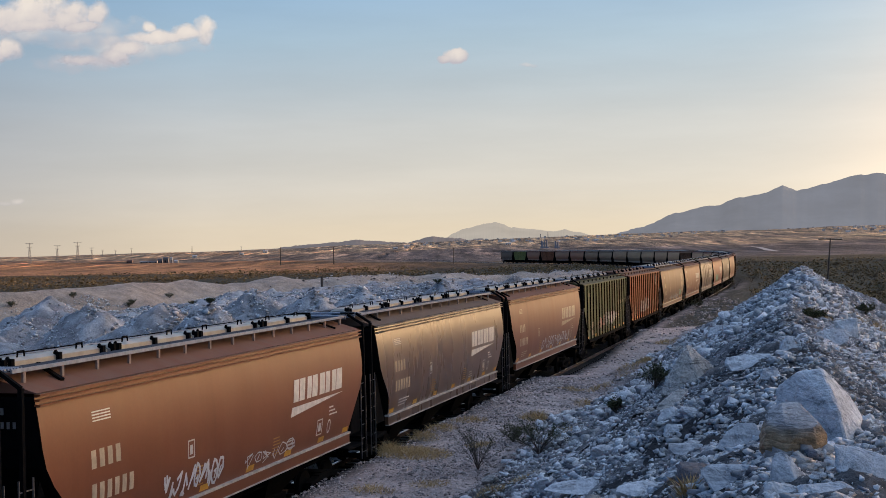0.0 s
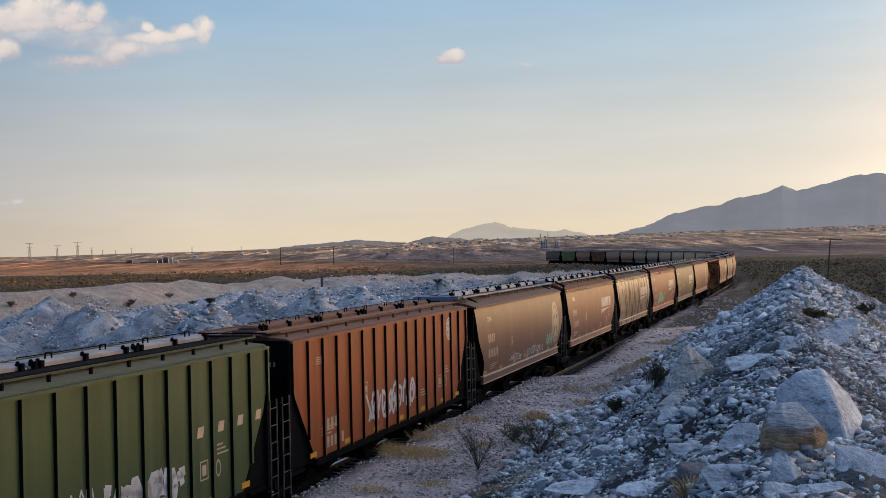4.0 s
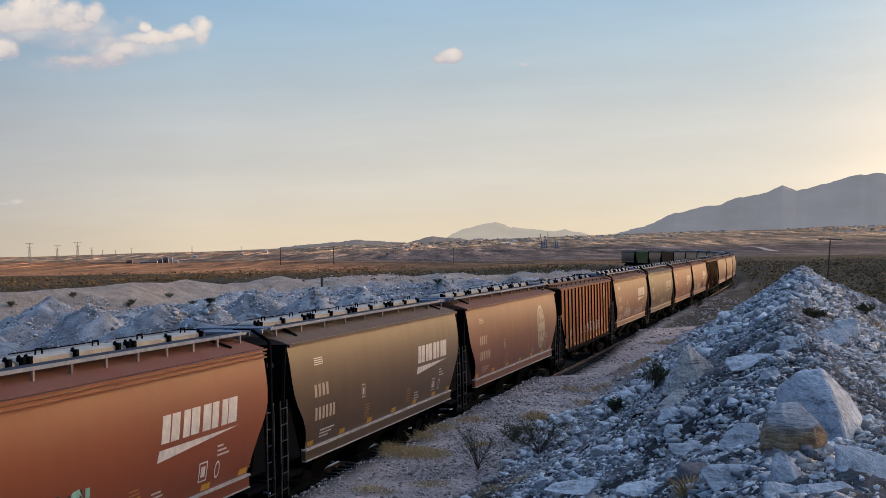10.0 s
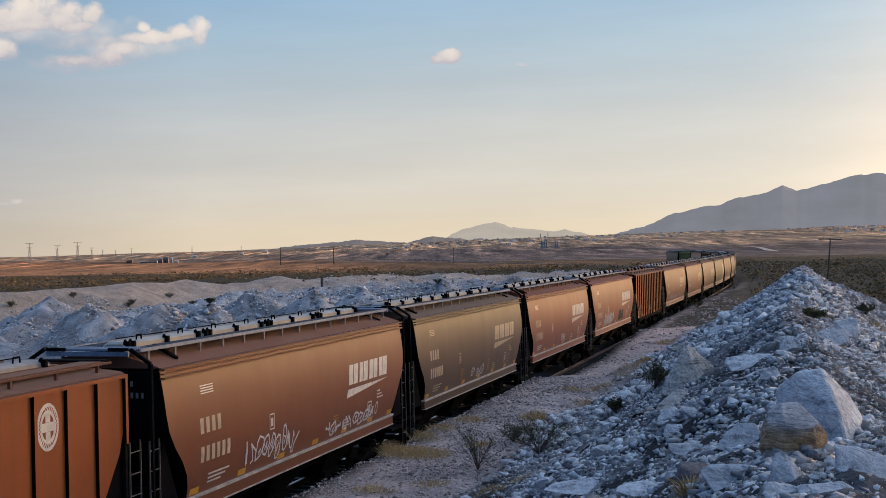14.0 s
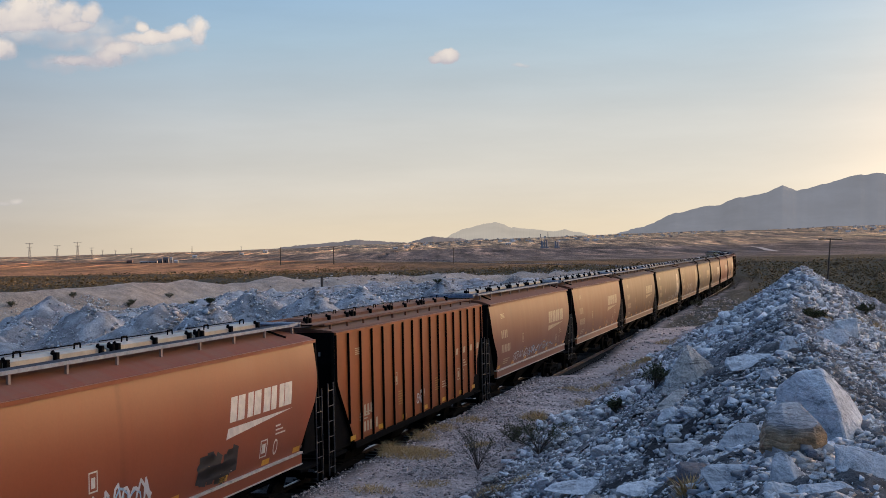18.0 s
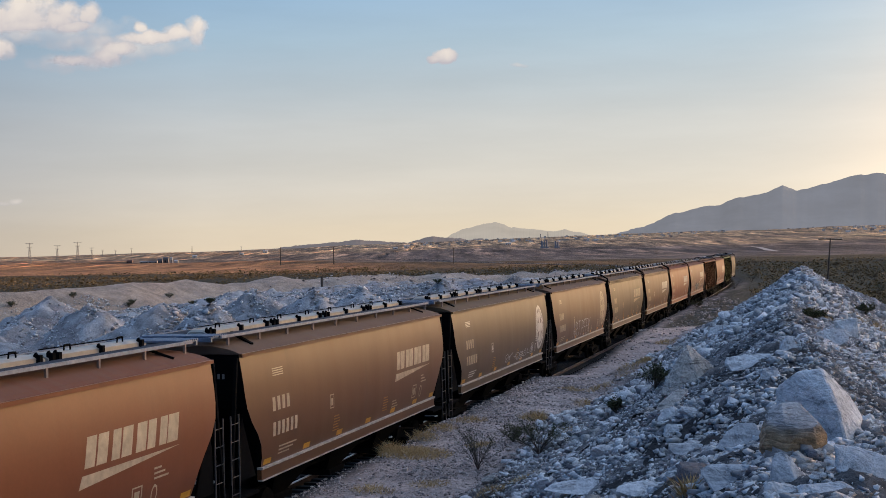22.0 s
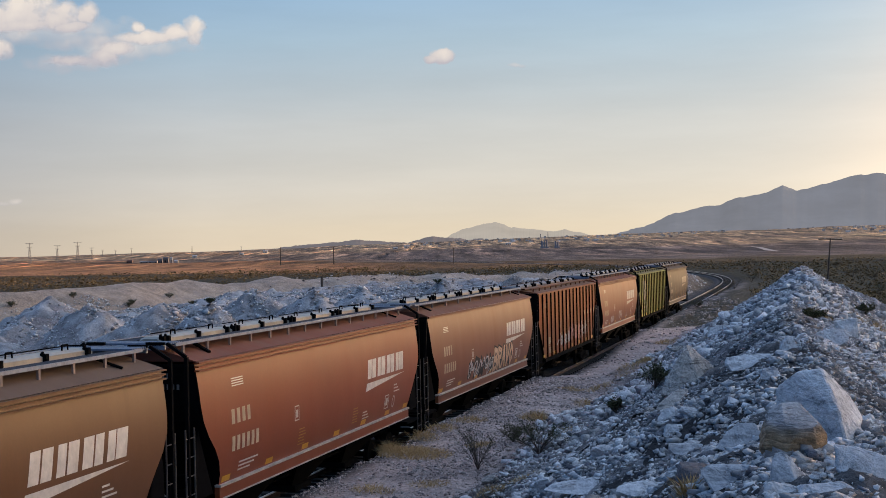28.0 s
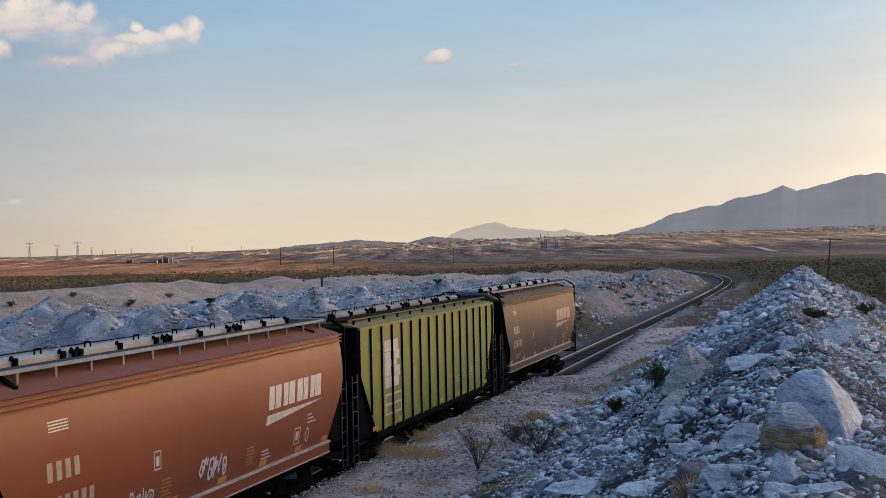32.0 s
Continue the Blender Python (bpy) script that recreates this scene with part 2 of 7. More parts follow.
# ---- mesh building ----
class Shape:
    """Vertices and faces collected piece by piece."""

    def __init__(self):
        self.v, self.f = [], []

    def quad(self, *p):
        n = len(self.v)
        self.v += [tuple(q) for q in p]
        self.f.append(tuple(range(n, n + len(p))))
        return self

    def box(self, x0, x1, y0, y1, z0, z1):
        n = len(self.v)
        self.v += [(x, y, z) for z in (z0, z1) for x, y in ((x0, y0), (x1, y0), (x1, y1), (x0, y1))]
        self.f += [tuple(n + i for i in q) for q in ((3, 2, 1, 0), (4, 5, 6, 7), (0, 1, 5, 4), (1, 2, 6, 5), (2, 3, 7, 6), (3, 0, 4, 7))]
        return self

    def beam(self, a, b, w, d=None, taper=1.0, sides=4):
        """A bar from a to b."""
        a, b = Vector(a), Vector(b)
        q = (b - a).to_track_quat("Z", "Y")
        n, d = len(self.v), d or w
        for p, k in ((a, 1.0), (b, taper)):
            for i in range(sides):
                g = 2 * math.pi * (i + 0.5) / sides
                r = 0.7071 if sides == 4 else 0.5
                self.v.append(tuple(p + q @ Vector((math.cos(g) * w * r * k, math.sin(g) * d * r * k, 0))))
        for i in range(sides):
            j = (i + 1) % sides
            self.f.append((n + i, n + j, n + sides + j, n + sides + i))
        self.f += [tuple(n + i for i in reversed(range(sides))), tuple(n + sides + i for i in range(sides))]
        return self

    def disc(self, c, r, w, axis="x", n=20):
        """A wheel-like solid on an axis."""
        k = len(self.v)
        for o in (-w / 2, w / 2):
            for i in range(n):
                g = 2 * math.pi * i / n
                p = {"x": (o, math.cos(g) * r, math.sin(g) * r), "z": (math.cos(g) * r, math.sin(g) * r, o), "y": (math.cos(g) * r, o, math.sin(g) * r)}[axis]
                self.v.append(tuple(c[j] + p[j] for j in range(3)))
        for i in range(n):
            j = (i + 1) % n
            self.f.append((k + i, k + j, k + n + j, k + n + i))
        self.f += [tuple(k + i for i in reversed(range(n))), tuple(k + n + i for i in range(n))]
        return self

    def mesh(self, name, mat, smooth=False, recalc=True):
        me = bpy.data.meshes.new(name)
        me.from_pydata(self.v, [], self.f)
        if recalc:
            bm = bmesh.new()
            bm.from_mesh(me)
            bmesh.ops.recalc_face_normals(bm, faces=bm.faces)
            bm.to_mesh(me)
            bm.free()
        if smooth:
            me.shade_smooth()
        me.materials.append(mat)
        return me


def part(name, shape, mat, parent, label="", smooth=False, recalc=True):
    ob = new(name, shape if isinstance(shape, bpy.types.Mesh) else shape.mesh(name, mat, smooth, recalc))
    ob.parent = parent
    return tagged(ob, label)


# ---- the line: heading of the track, bend by bend ----
BENDS_AT = (-80, 0, 60, 110, 160, 200, 240, 280, 320, 360, 420, 640)
BENDS = (0.000219, 0.000826, 0.000164, 0.000021, -0.000258, -0.00029, -0.002351, -0.002858, -0.001292, -0.001431, -0.001902, 0.001341)
START_X, START_HEAD = -14.546, radians(14.586)


def lay_line():
    s = np.arange(-700.0, 901.0)
    k = np.interp(s, BENDS_AT, BENDS)
    k[s < -80] = 0
    k[s > 600] = 0
    head = np.concatenate([[0], np.cumsum((k[1:] + k[:-1]) / 2)])
    head += START_HEAD - head[700]
    sx, sy = np.sin(head), np.cos(head)
    x = np.concatenate([[0], np.cumsum((sx[1:] + sx[:-1]) / 2)])
    y = np.concatenate([[0], np.cumsum((sy[1:] + sy[:-1]) / 2)])
    return s, x - x[700] + START_X, y - y[700], head


LS, LX, LY, LH = lay_line()


def on_line(s, side=0.0, z=0.0):
    """Place and heading on the line, s metres along it, side metres to its right."""
    x, y, h = np.interp(s, LS, LX), np.interp(s, LS, LY), np.interp(s, LS, LH)
    return x + math.cos(h) * side, y - math.sin(h) * side, z, h


# ---- ground ----
LATTICE = np.random.RandomState(5).rand(256, 256)


def vnoise(x, y):
    xi, yi = np.floor(x).astype(int), np.floor(y).astype(int)
    fx, fy = x - xi, y - yi
    fx, fy = fx * fx * (3 - 2 * fx), fy * fy * (3 - 2 * fy)
    g = lambda a, b: LATTICE[(xi + a) % 256, (yi + b) % 256]
    return (g(0, 0) * (1 - fx) + g(1, 0) * fx) * (1 - fy) + (g(0, 1) * (1 - fx) + g(1, 1) * fx) * fy


def fbm(x, y, scale, octaves=4, gain=0.5):
    out, amp, tot = 0.0, 1.0, 0.0
    for i in range(octaves):
        out = out + amp * (vnoise(x / scale + 31.7 * i, y / scale + 17.3 * i) - 0.5)
        tot += amp
        amp *= gain
        scale *= 0.5
    return out / tot * 2


def step(a, b, v):
    t = np.clip((v - a) / (b - a), 0, 1)
    return t * t * (3 - 2 * t)


# spoil heaps beyond the line: x, y, height of the top, radius
HEAPS = ((-24, 78, 4.3, 6.5), (-20, 72, 4.1, 5.0), (-15, 68, 4.1, 6.0), (-11.6, 64, 4.0, 5.0), (-11.8, 79, 4.4, 6.0), (-7.8, 77, 4.3, 5.5), (-5.4, 85, 4.4, 6.0), (-27, 88, 4.0, 6.0), (0, 100, 4.2, 6.0), (6, 112, 4.3, 7.0), (-32, 70, 4.0, 6.0))
# crest of the sandy berm behind them: x, y
BERM = ((-140, 62), (-41, 116), (-29, 140), (-6, 164), (17, 182), (34, 205), (40, 225))


def beside(x, y):
    """Distance to the right of the line."""
    return (x - np.interp(y, LY, LX)) * np.cos(np.interp(y, LY, LH))


def pile_end(y):
    """How far to the right of the line the spoil ridge reaches."""
    return np.interp(y, (0, 28, 38, 48, 55, 63, 72, 100), (24.5, 23.0, 19.4, 20.8, 21.6, 19.8, 19.8, 20.4))


def from_berm(x, y):
    best = np.full(np.shape(x), 1e9)
    for (ax, ay), (bx, by) in zip(BERM, BERM[1:]):
        t = np.clip(((x - ax) * (bx - ax) + (y - ay) * (by - ay)) / ((bx - ax) ** 2 + (by - ay) ** 2), 0, 1)
        best = np.minimum(best, np.hypot(x - ax - t * (bx - ax), y - ay - t * (by - ay)))
    return best


def height(x, y):
    x, y = np.asarray(x, float), np.asarray(y, float)
    d = beside(x, y)
    r = np.hypot(x, y)
    # flats and the far rise towards the mountains
    az = np.arctan2(x, np.maximum(y, 1.0))
    rise = np.interp(az, (-0.4, -0.33, -0.15, 0.0, 0.14, 0.33, 0.6, 1.2), (1.0, 1.0, 8.0, 24.0, 35.0, 43.0, 50.0, 30.0))
    z = -0.35 + (rise + 3.0) * step(500, 4300, r) ** 1.1
    z = z + fbm(x, y, 26.0, 4) * 0.5 * step(12, 60, np.abs(d)) + fbm(x, y, 230.0, 4, 0.6) * 5.5 * step(420, 1100, r)
    # spoil ridge on which the camera stands
    shoulder = np.interp(y, (-200, 0, 58, 66, 76, 86, 165, 190), (1.25, 1.25, 1.15, 0.5, 0.40, 0.95, 0.9, 0.05)) + fbm(x, y, 4.0, 3) * 0.25
    z = z + step(1.62, 2.15, d) * step(9.5, 5.0, d) * (shoulder + 0.15)
    along = step(99, 80, y) * step(-160, -60, y)
    top = 5.35 + fbm(x, y, 7.0, 3) * 0.35
    foot = 5.6 + fbm(x, y, 6.0, 2) * 0.9
    rise_r = np.clip((d - foot) / (13.8 - foot), 0, 1)
    fall_r = np.clip((pile_end(y) - d) / np.interp(y, (28, 40), (9.0, 6.2)), 0, 1)
    ridge = np.minimum(rise_r, fall_r)
    ridge = ridge * (1.25 - 0.25 * ridge)
    z = z + along * top * np.minimum(ridge, 1.0)
    # cut bank and rubble bench on the far side
    bank = step(-4.3, -9.0, d + fbm(x, y, 5.0, 3) * 0.9) * step(-70, -28, d)
    reach = step(232, 200, y) * step(-200, -120, y)
    bench = np.interp(y, (0, 60, 86, 110, 160, 200), (1.3, 1.3, 1.7, 3.0, 2.5, 2.0))
    z = z + reach * bank * (bench + fbm(x, y, 9.0, 3) * 0.7 + np.abs(fbm(x, y, 4.5, 3)) * 1.2)
    z = z - reach * step(-4.2, -6.0, d) * step(-13, -8.5, d) * step(78, 92, y) * np.abs(fbm(y * 1.0 + d * 0.8, d * 0.25, 7.0, 3)) * 3.0
    for hx, hy, hz, hr in HEAPS:
        q = np.hypot(x - hx, y - hy) * (1 + 0.25 * fbm(x + hx, y, 5.0, 2))
        z = np.maximum(z, np.where(q < hr * 1.6, hz + 0.15 + 0.45 * fbm(x, y, 3.0, 4, 0.6) - q * (hz - 1.2) / hr * 1.25, -9))
    # a lower mound behind the end of the spoil ridge
    q = np.hypot((x - 25.0) / 1.5, y - 78) * (1 + 0.2 * fbm(x, y, 4.0, 2))
    z = np.maximum(z, np.where(q < 6.0, 4.0 + 0.5 * fbm(x, y, 2.5, 4, 0.6) - q * 0.85, -9))
    # sandy berm
    best = from_berm(x, y)
    z = np.maximum(z, np.interp(y, (150, 185, 230), (3.7, 3.0, 2.3)) + fbm(x, y, 9.0, 3) * 0.55 + fbm(x, y, 4.0, 2) * 0.5 - np.maximum(best - 1.5, 0) * 0.36)
    # rough rubble
    rub = np.maximum(along * step(3.5, 7, d) * step(30, 22, d), reach * step(-4, -7, d) * step(-60, -45, d))
    z = z + rub * (fbm(x, y, 2.6, 4, 0.6) * np.where(d > 0, 0.42, 0.32) + np.abs(fbm(x + 9, y, 0.9, 2)) * 0.10)
    # a long hill out of view, added so the line lies in its shade
    t = np.clip(((x - 560) * 437 + (y - 85) * 690) / (437 ** 2 + 690 ** 2), -1.2, 1.0)
    away = np.hypot(x - 560 - t * 437, y - 85 - t * 690)
    z = np.maximum(z, (89 + fbm(x, y, 160.0, 3) * 9) * np.maximum(0, 1 - away / 190))
    # formation of the track
    flat = np.where(d > 0, step(1.98, 1.6, d), step(5.2, 3.0, -d))
    return z * (1 - flat) + flat * (-0.48 + fbm(x, y, 3.0, 3) * 0.07)


def sight(a, b, dist):
    """The place at a distance ahead of the eye, on the line of sight through marks a (across, 0 to 1568) and b (down, 0 to 882)."""
    c, s = math.cos(radians(LEAN)), math.sin(radians(LEAN))
    p, q = a - 784, b - 439
    return Vector((EYE[0] + (c * p + s * q) / 2275.5 * dist, EYE[1] + dist, EYE[2] - (c * q - s * p) / 2275.5 * dist))


def ground_on(a, b, near=6.0, far=900.0):
    """Where a line of sight comes to the ground."""
    ds = np.geomspace(near, far, 1400)
    e, p = Vector(EYE), sight(a, b, 1.0)
    w = p - e
    z = height(e.x + w.x * ds, e.y + w.y * ds)
    hit = np.nonzero(e.z + w.z * ds < z)[0]
    d = ds[hit[0]] if len(hit) else far
    return Vector((e.x + w.x * d, e.y + w.y * d, float(height(e.x + w.x * d, e.y + w.y * d)))), d


def build_ground():
    n, m = 440, 580
    x = 11.0 * np.sinh(6.68 * np.linspace(-1, 1, n))
    y = 48 + 17.0 * np.sinh(6.24 * np.linspace(-1, 1, m))
    gx, gy = np.meshgrid(x, y)
    gz = height(gx, gy)
    d, r = beside(gx, gy), np.hypot(gx, gy)
    co = np.stack([gx, gy, gz], -1).reshape(-1, 3)
    i = np.arange(n * m).reshape(m, n)
    faces = np.stack([i[:-1, :-1], i[:-1, 1:], i[1:, 1:], i[1:, :-1]], -1).reshape(-1, 4)
    me = bpy.data.meshes.new("ground")
    me.vertices.add(n * m)
    me.loops.add(faces.size)
    me.polygons.add(len(faces))
    me.vertices.foreach_set("co", co.ravel())
    me.loops.foreach_set("vertex_index", faces.ravel())
    me.polygons.foreach_set("loop_start", np.arange(len(faces)) * 4)
    me.update()
    me.shade_smooth()
    # kinds of soil; rubble is a dark underlay for shade between stones
    kind = {"rubble": (0.032, 0.031, 0.032), "tan": (0.47, 0.375, 0.33), "ballast": (0.034, 0.031, 0.030), "brush": (0.22, 0.165, 0.12), "cut": (0.045, 0.032, 0.026), "shaded_flats": (0.115, 0.098, 0.096), "scrub": (0.038, 0.031, 0.014), "orange": (0.43, 0.20, 0.085), "bench": (0.33, 0.305, 0.295), "bank": (0.18, 0.145, 0.12), "dune": (0.44, 0.33, 0.20), "sand": (0.40, 0.32, 0.245)}
    c = np.empty((m, n, 3))
    c[:] = kind["scrub"]

    def lay(name, w):
        c[:] = c * (1 - w[..., None]) + np.array(kind[name]) * w[..., None]

    big, mid = fbm(gx, gy, 160.0, 4), fbm(gx, gy, 40.0, 3)
    left = step(40, -120, gx - 0.05 * gy)
    turn = np.arctan2(gx, np.maximum(gy, 1.0))
    away = np.interp(turn, (-0.34, -0.12, 0.0, 0.3), (470, 385, 400, 420)) + big * 45 + mid * 25
    past = np.interp(turn, (-0.34, -0.14, -0.05, 0.1, 0.3), (1100, 800, 640, 600, 520)) + big * 140
    lay("brush", step(0, 60, r - past))
    # the far band of shade is laid as a greyer ground colour
    lay("shaded_flats", step(0, 60, r - past) * step(-0.16, 0.0, turn) * step(1700, 1100, r + big * 300))
    lay("orange", 0.8 * step(-0.1, 0.35, fbm(gx * 0.5, gy, 130.0, 4)) * step(0, 100, r - past) * step(-0.02, -0.16, turn))
    lay("orange", step(-10, 35, r - away) * step(40, -40, r - past) * np.clip(0.6 + big * 1.5, 0, 1) * (0.25 * step(0.26, 0.10, turn) + 0.75 * step(0.0, -0.16, turn)))
    lay("dune", step(1300, 2000, r) * np.clip(0.55 + 1.2 * fbm(gx * 0.5, gy, 210.0, 4), 0, 1))
    lay("brush", step(0.02, 0.3, fbm(gx * 0.35, gy, 150.0, 4)) * step(900, 1500, r) * 0.6)
    lay("sand", step(-85, -45, d) * step(-3, -6, d) * step(262, 232, gy))
    lay("bench", step(-46, -30, d + mid * 10) * step(-3.5, -6, d) * step(215, 190, gy + mid * 15))
    lay("bank", step(-16, -11, d + mid * 6) * step(-3.5, -5, d) * step(84, 100, gy) * step(240, 215, gy) * np.clip(0.75 + fbm(gx, gy, 6.0, 3) * 0.9, 0, 1))
    lay("sand", 0.85 * step(9.0, 5.0, from_berm(gx, gy) + mid * 6) * step(200, 180, gy))
    lay("tan", step(-3.4, -2.4, d) * np.where(gy < 96, step(15, 12, d), step(3.4, 2.6, d)) * step(240, 200, gy) * step(-400, -300, gy))
    lay("ballast", step(2.9, 2.2, d) * step(-3.6, -2.6, d))
    lay("cut", step(-9.0, -6.5, d + mid * 4) * step(-2.2, -3.0, d) * step(96, 102, gy + mid * 6) * step(132, 118, gy + mid * 12))
    lay("bench", step(6.2, 8.4, d + mid * 2) * step(0.0, -4.5, d - pile_end(gy)) * step(104, 92, gy) * step(-300, -200, gy))
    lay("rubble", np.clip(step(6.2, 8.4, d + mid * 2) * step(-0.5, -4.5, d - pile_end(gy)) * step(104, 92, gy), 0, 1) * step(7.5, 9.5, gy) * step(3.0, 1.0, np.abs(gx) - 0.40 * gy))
    col = me.color_attributes.new("soil", "FLOAT_COLOR", "POINT")
    col.data.foreach_set("color", np.concatenate([c, np.ones((m, n, 1))], -1).ravel())
    flats = me.attributes.new("flats", "FLOAT", "POINT")
    flats.data.foreach_set("value", step(230, 420, r).ravel())
    stony = me.attributes.new("stony", "FLOAT", "POINT")
    stony.data.foreach_set("value", (step(-60, -45, d) * step(8.5, 6.5, d) * step(250, 215, gy)).ravel())
    far = me.attributes.new("far", "FLOAT", "POINT")
    far.data.foreach_set("value", step(500, 1000, r).ravel())
    mt = Mat("desert_soil", 0.95, 0.0, 0.2)
    fa = mt.t.nodes.new("ShaderNodeAttribute")
    fa.attribute_name = "far"
    fb = mt.t.nodes.new("ShaderNodeAttribute")
    fb.attribute_name = "flats"
    fs_ = mt.t.nodes.new("ShaderNodeAttribute")
    fs_.attribute_name = "stony"
    at = mt.t.nodes.new("ShaderNodeAttribute")
    at.attribute_name = "soil"
    base = at.outputs["Color"]
    n1, n2, n3 = mt.noise(0.8, 6, 0.65), mt.noise(7.0, 6, 0.7), mt.noise(0.06, 5, 0.6)
    base = mt.mix(1.0, base, mt.ramp(n1, (0.3, 0.62), (0.7, 1.3)), "MULTIPLY")
    base = mt.mix(1.0, base, mt.ramp(n2, (0.32, 0.5), (0.68, 1.5)), "MULTIPLY")
    n4 = mt.noise(2.3, 4, 0.6)
    base = mt.mix(math_node(mt.t, "MULTIPLY", mt.ramp(n4, (0.5, 0.0), (0.66, 0.45)), fs_.outputs["Fac"]), base, (0.30, 0.28, 0.275))
    base = mt.mix(1.0, base, mt.ramp(n3, (0.3, (0.82, 0.8, 0.8)), (0.7, (1.16, 1.14, 1.1))), "MULTIPLY")
    # far off: bands of brush, sand and washes, sunlit streaks put into the colour
    band = mt.noise((0.045, 0.0030, 0.04), 9, 0.75)
    bands = mt.ramp(band, (0.40, (0.32, 0.32, 0.36)), (0.5, (0.85, 0.82, 0.80)), (0.57, (1.7, 1.5, 1.3)), (0.63, (3.6, 3.0, 2.4)))
    base = mt.mix(fa.outputs["Fac"], base, mt.mix(1.0, base, bands, "MULTIPLY"))
    patch = mt.noise((0.09, 0.010, 0.1), 6, 0.7)
    base = mt.mix(fb.outputs["Fac"], base, mt.mix(1.0, base, mt.ramp(patch, (0.36, (0.34, 0.34, 0.34)), (0.5, (0.95, 0.95, 0.95)), (0.64, (1.6, 1.6, 1.55))), "MULTIPLY"))
    humps = mt.noise(0.16, 5, 0.6)
    relief = math_node(mt.t, "ADD", math_node(mt.t, "MULTIPLY", n2, 0.10), math_node(mt.t, "MULTIPLY", math_node(mt.t, "MULTIPLY", humps, fb.outputs["Fac"]), 5.0))
    mt.color(base).bump(relief, 1.0, 1.0)
    me.materials.append(mt.m)
    g = new("ground", me)
    tagged(g, "dry desert ground with grey rubble, scrub and orange soil", "ground", kind="structure")


build_ground()


# ---- the track ----
def build_track():
    bed = tagged(new("track"), "single railway line on a low dark ballast bed", "railway track", kind="structure")
    spans = np.concatenate([np.arange(-640, -40, 10.0), np.arange(-40, 330, 2.5), np.arange(330, 860, 6.0)])

    def sweep(profile):
        sh = Shape()
        k = len(profile)
        for s in spans:
            for px, pz in profile:
                x, y, z, h = on_line(s, px, pz)
                sh.v.append((x, y, z))
        for i in range(len(spans) - 1):
            for j in range(k):
                a, b = i * k + j, i * k + (j + 1) % k
                sh.f.append((a, b, b + k, a + k))
        return sh

    m = Mat("dark_ballast", 0.95)
    n = m.noise(9.0, 5, 0.7)
    m.color(m.ramp(n, (0.3, (0.010, 0.009, 0.009)), (0.7, (0.036, 0.033, 0.032)))).bump(n, 1.0, 0.06)
    part("ballast", sweep([(-2.6, -0.62), (-1.75, -0.24), (1.75, -0.24), (2.6, -0.62)]), m.m, bed)
    for side in (-0.755, 0.755):
        part("rail", sweep([(side - 0.07, -0.19), (side - 0.035, -0.03), (side + 0.035, -0.03), (side + 0.07, -0.19)]), RUST, bed)
        part("railhead", sweep([(side - 0.036, -0.032), (side - 0.03, 0.0), (side + 0.03, 0.0), (side + 0.036, -0.032)]), RAIL_TOP, bed, "worn shiny railhead")
    ties = Shape()
    one = Shape().box(-1.3, 1.3, -0.11, 0.11, -0.30, -0.135).mesh("tie", TIE)
    for s in np.arange(-60, 420, 0.6):
        a, b = on_line(s, -1.3, -0.22), on_line(s, 1.3, -0.22)
        if 40 <= s < 210:
            x, y, z, h = on_line(s, 0.0, 0.0)
            tie = new("tie", one)
            tie.parent = bed
            tie.matrix_basis = Matrix.Translation((x, y, z)) @ Matrix.Rotation(math.atan2(b[1] - a[1], b[0] - a[0]), 4, "Z")
        else:
            ties.beam(a[:3], b[:3], 0.22, 0.17)
    tagged(part("ties", ties, TIE, bed, "dark weathered wooden ties", recalc=False), kind="stuff")


build_track()

# ---- the train ----
PITCH, PACE, TAIL = 18.1, 15.3206, 74.715
CAR_SHIFT = (0.31, 0.31, 0.52, 0.74, 0.88, 0.78, 1.23, 2.28, 3.33, 2.84, 2.41, 2.08, 1.64, 1.13, 1.27, 0.75, 1.29, 1.83, 2.37, 2.33, 1.62, 2.11, 1.76, 2.12,
             2.51, 1.52, 0.81, 0.8, 0.41, 0.6, 0.6, 0.6)
HALF = 8.28
Z_SILL, Z_EAVE, Z_FLAT = 1.74, 4.56, 4.66


RIBS = [-HALF + 0.06 + i * (2 * HALF - 0.12) / 16 for i in range(17)]
RIB_OUT, RIB_HALF = 1.574, 0.045


def side_x(z, flat=False):
    """Half the width of a car body at a height."""
    if flat:
        return 1.50
    return float(np.interp(z, (1.45, 1.74, 2.0, 2.3, 2.6, 2.95, 3.3, 3.65, 3.95, 4.2, 4.4, 4.6), (1.37, 1.455, 1.525, 1.578, 1.604, 1.61, 1.60, 1.574, 1.542, 1.508, 1.475, 1.44)))


def end_y(z, flat=False):
    if flat:
        return float(np.interp(z, (1.38, 3.5, 4.7), (6.75, HALF, HALF)))
    return float(np.interp(z, (1.45, 1.75, 2.2, 2.6, 2.95, 3.3, 3.65, 4.6), (7.15, 7.2, 7.32, 7.62, 7.96, 8.18, 8.25, HALF)))


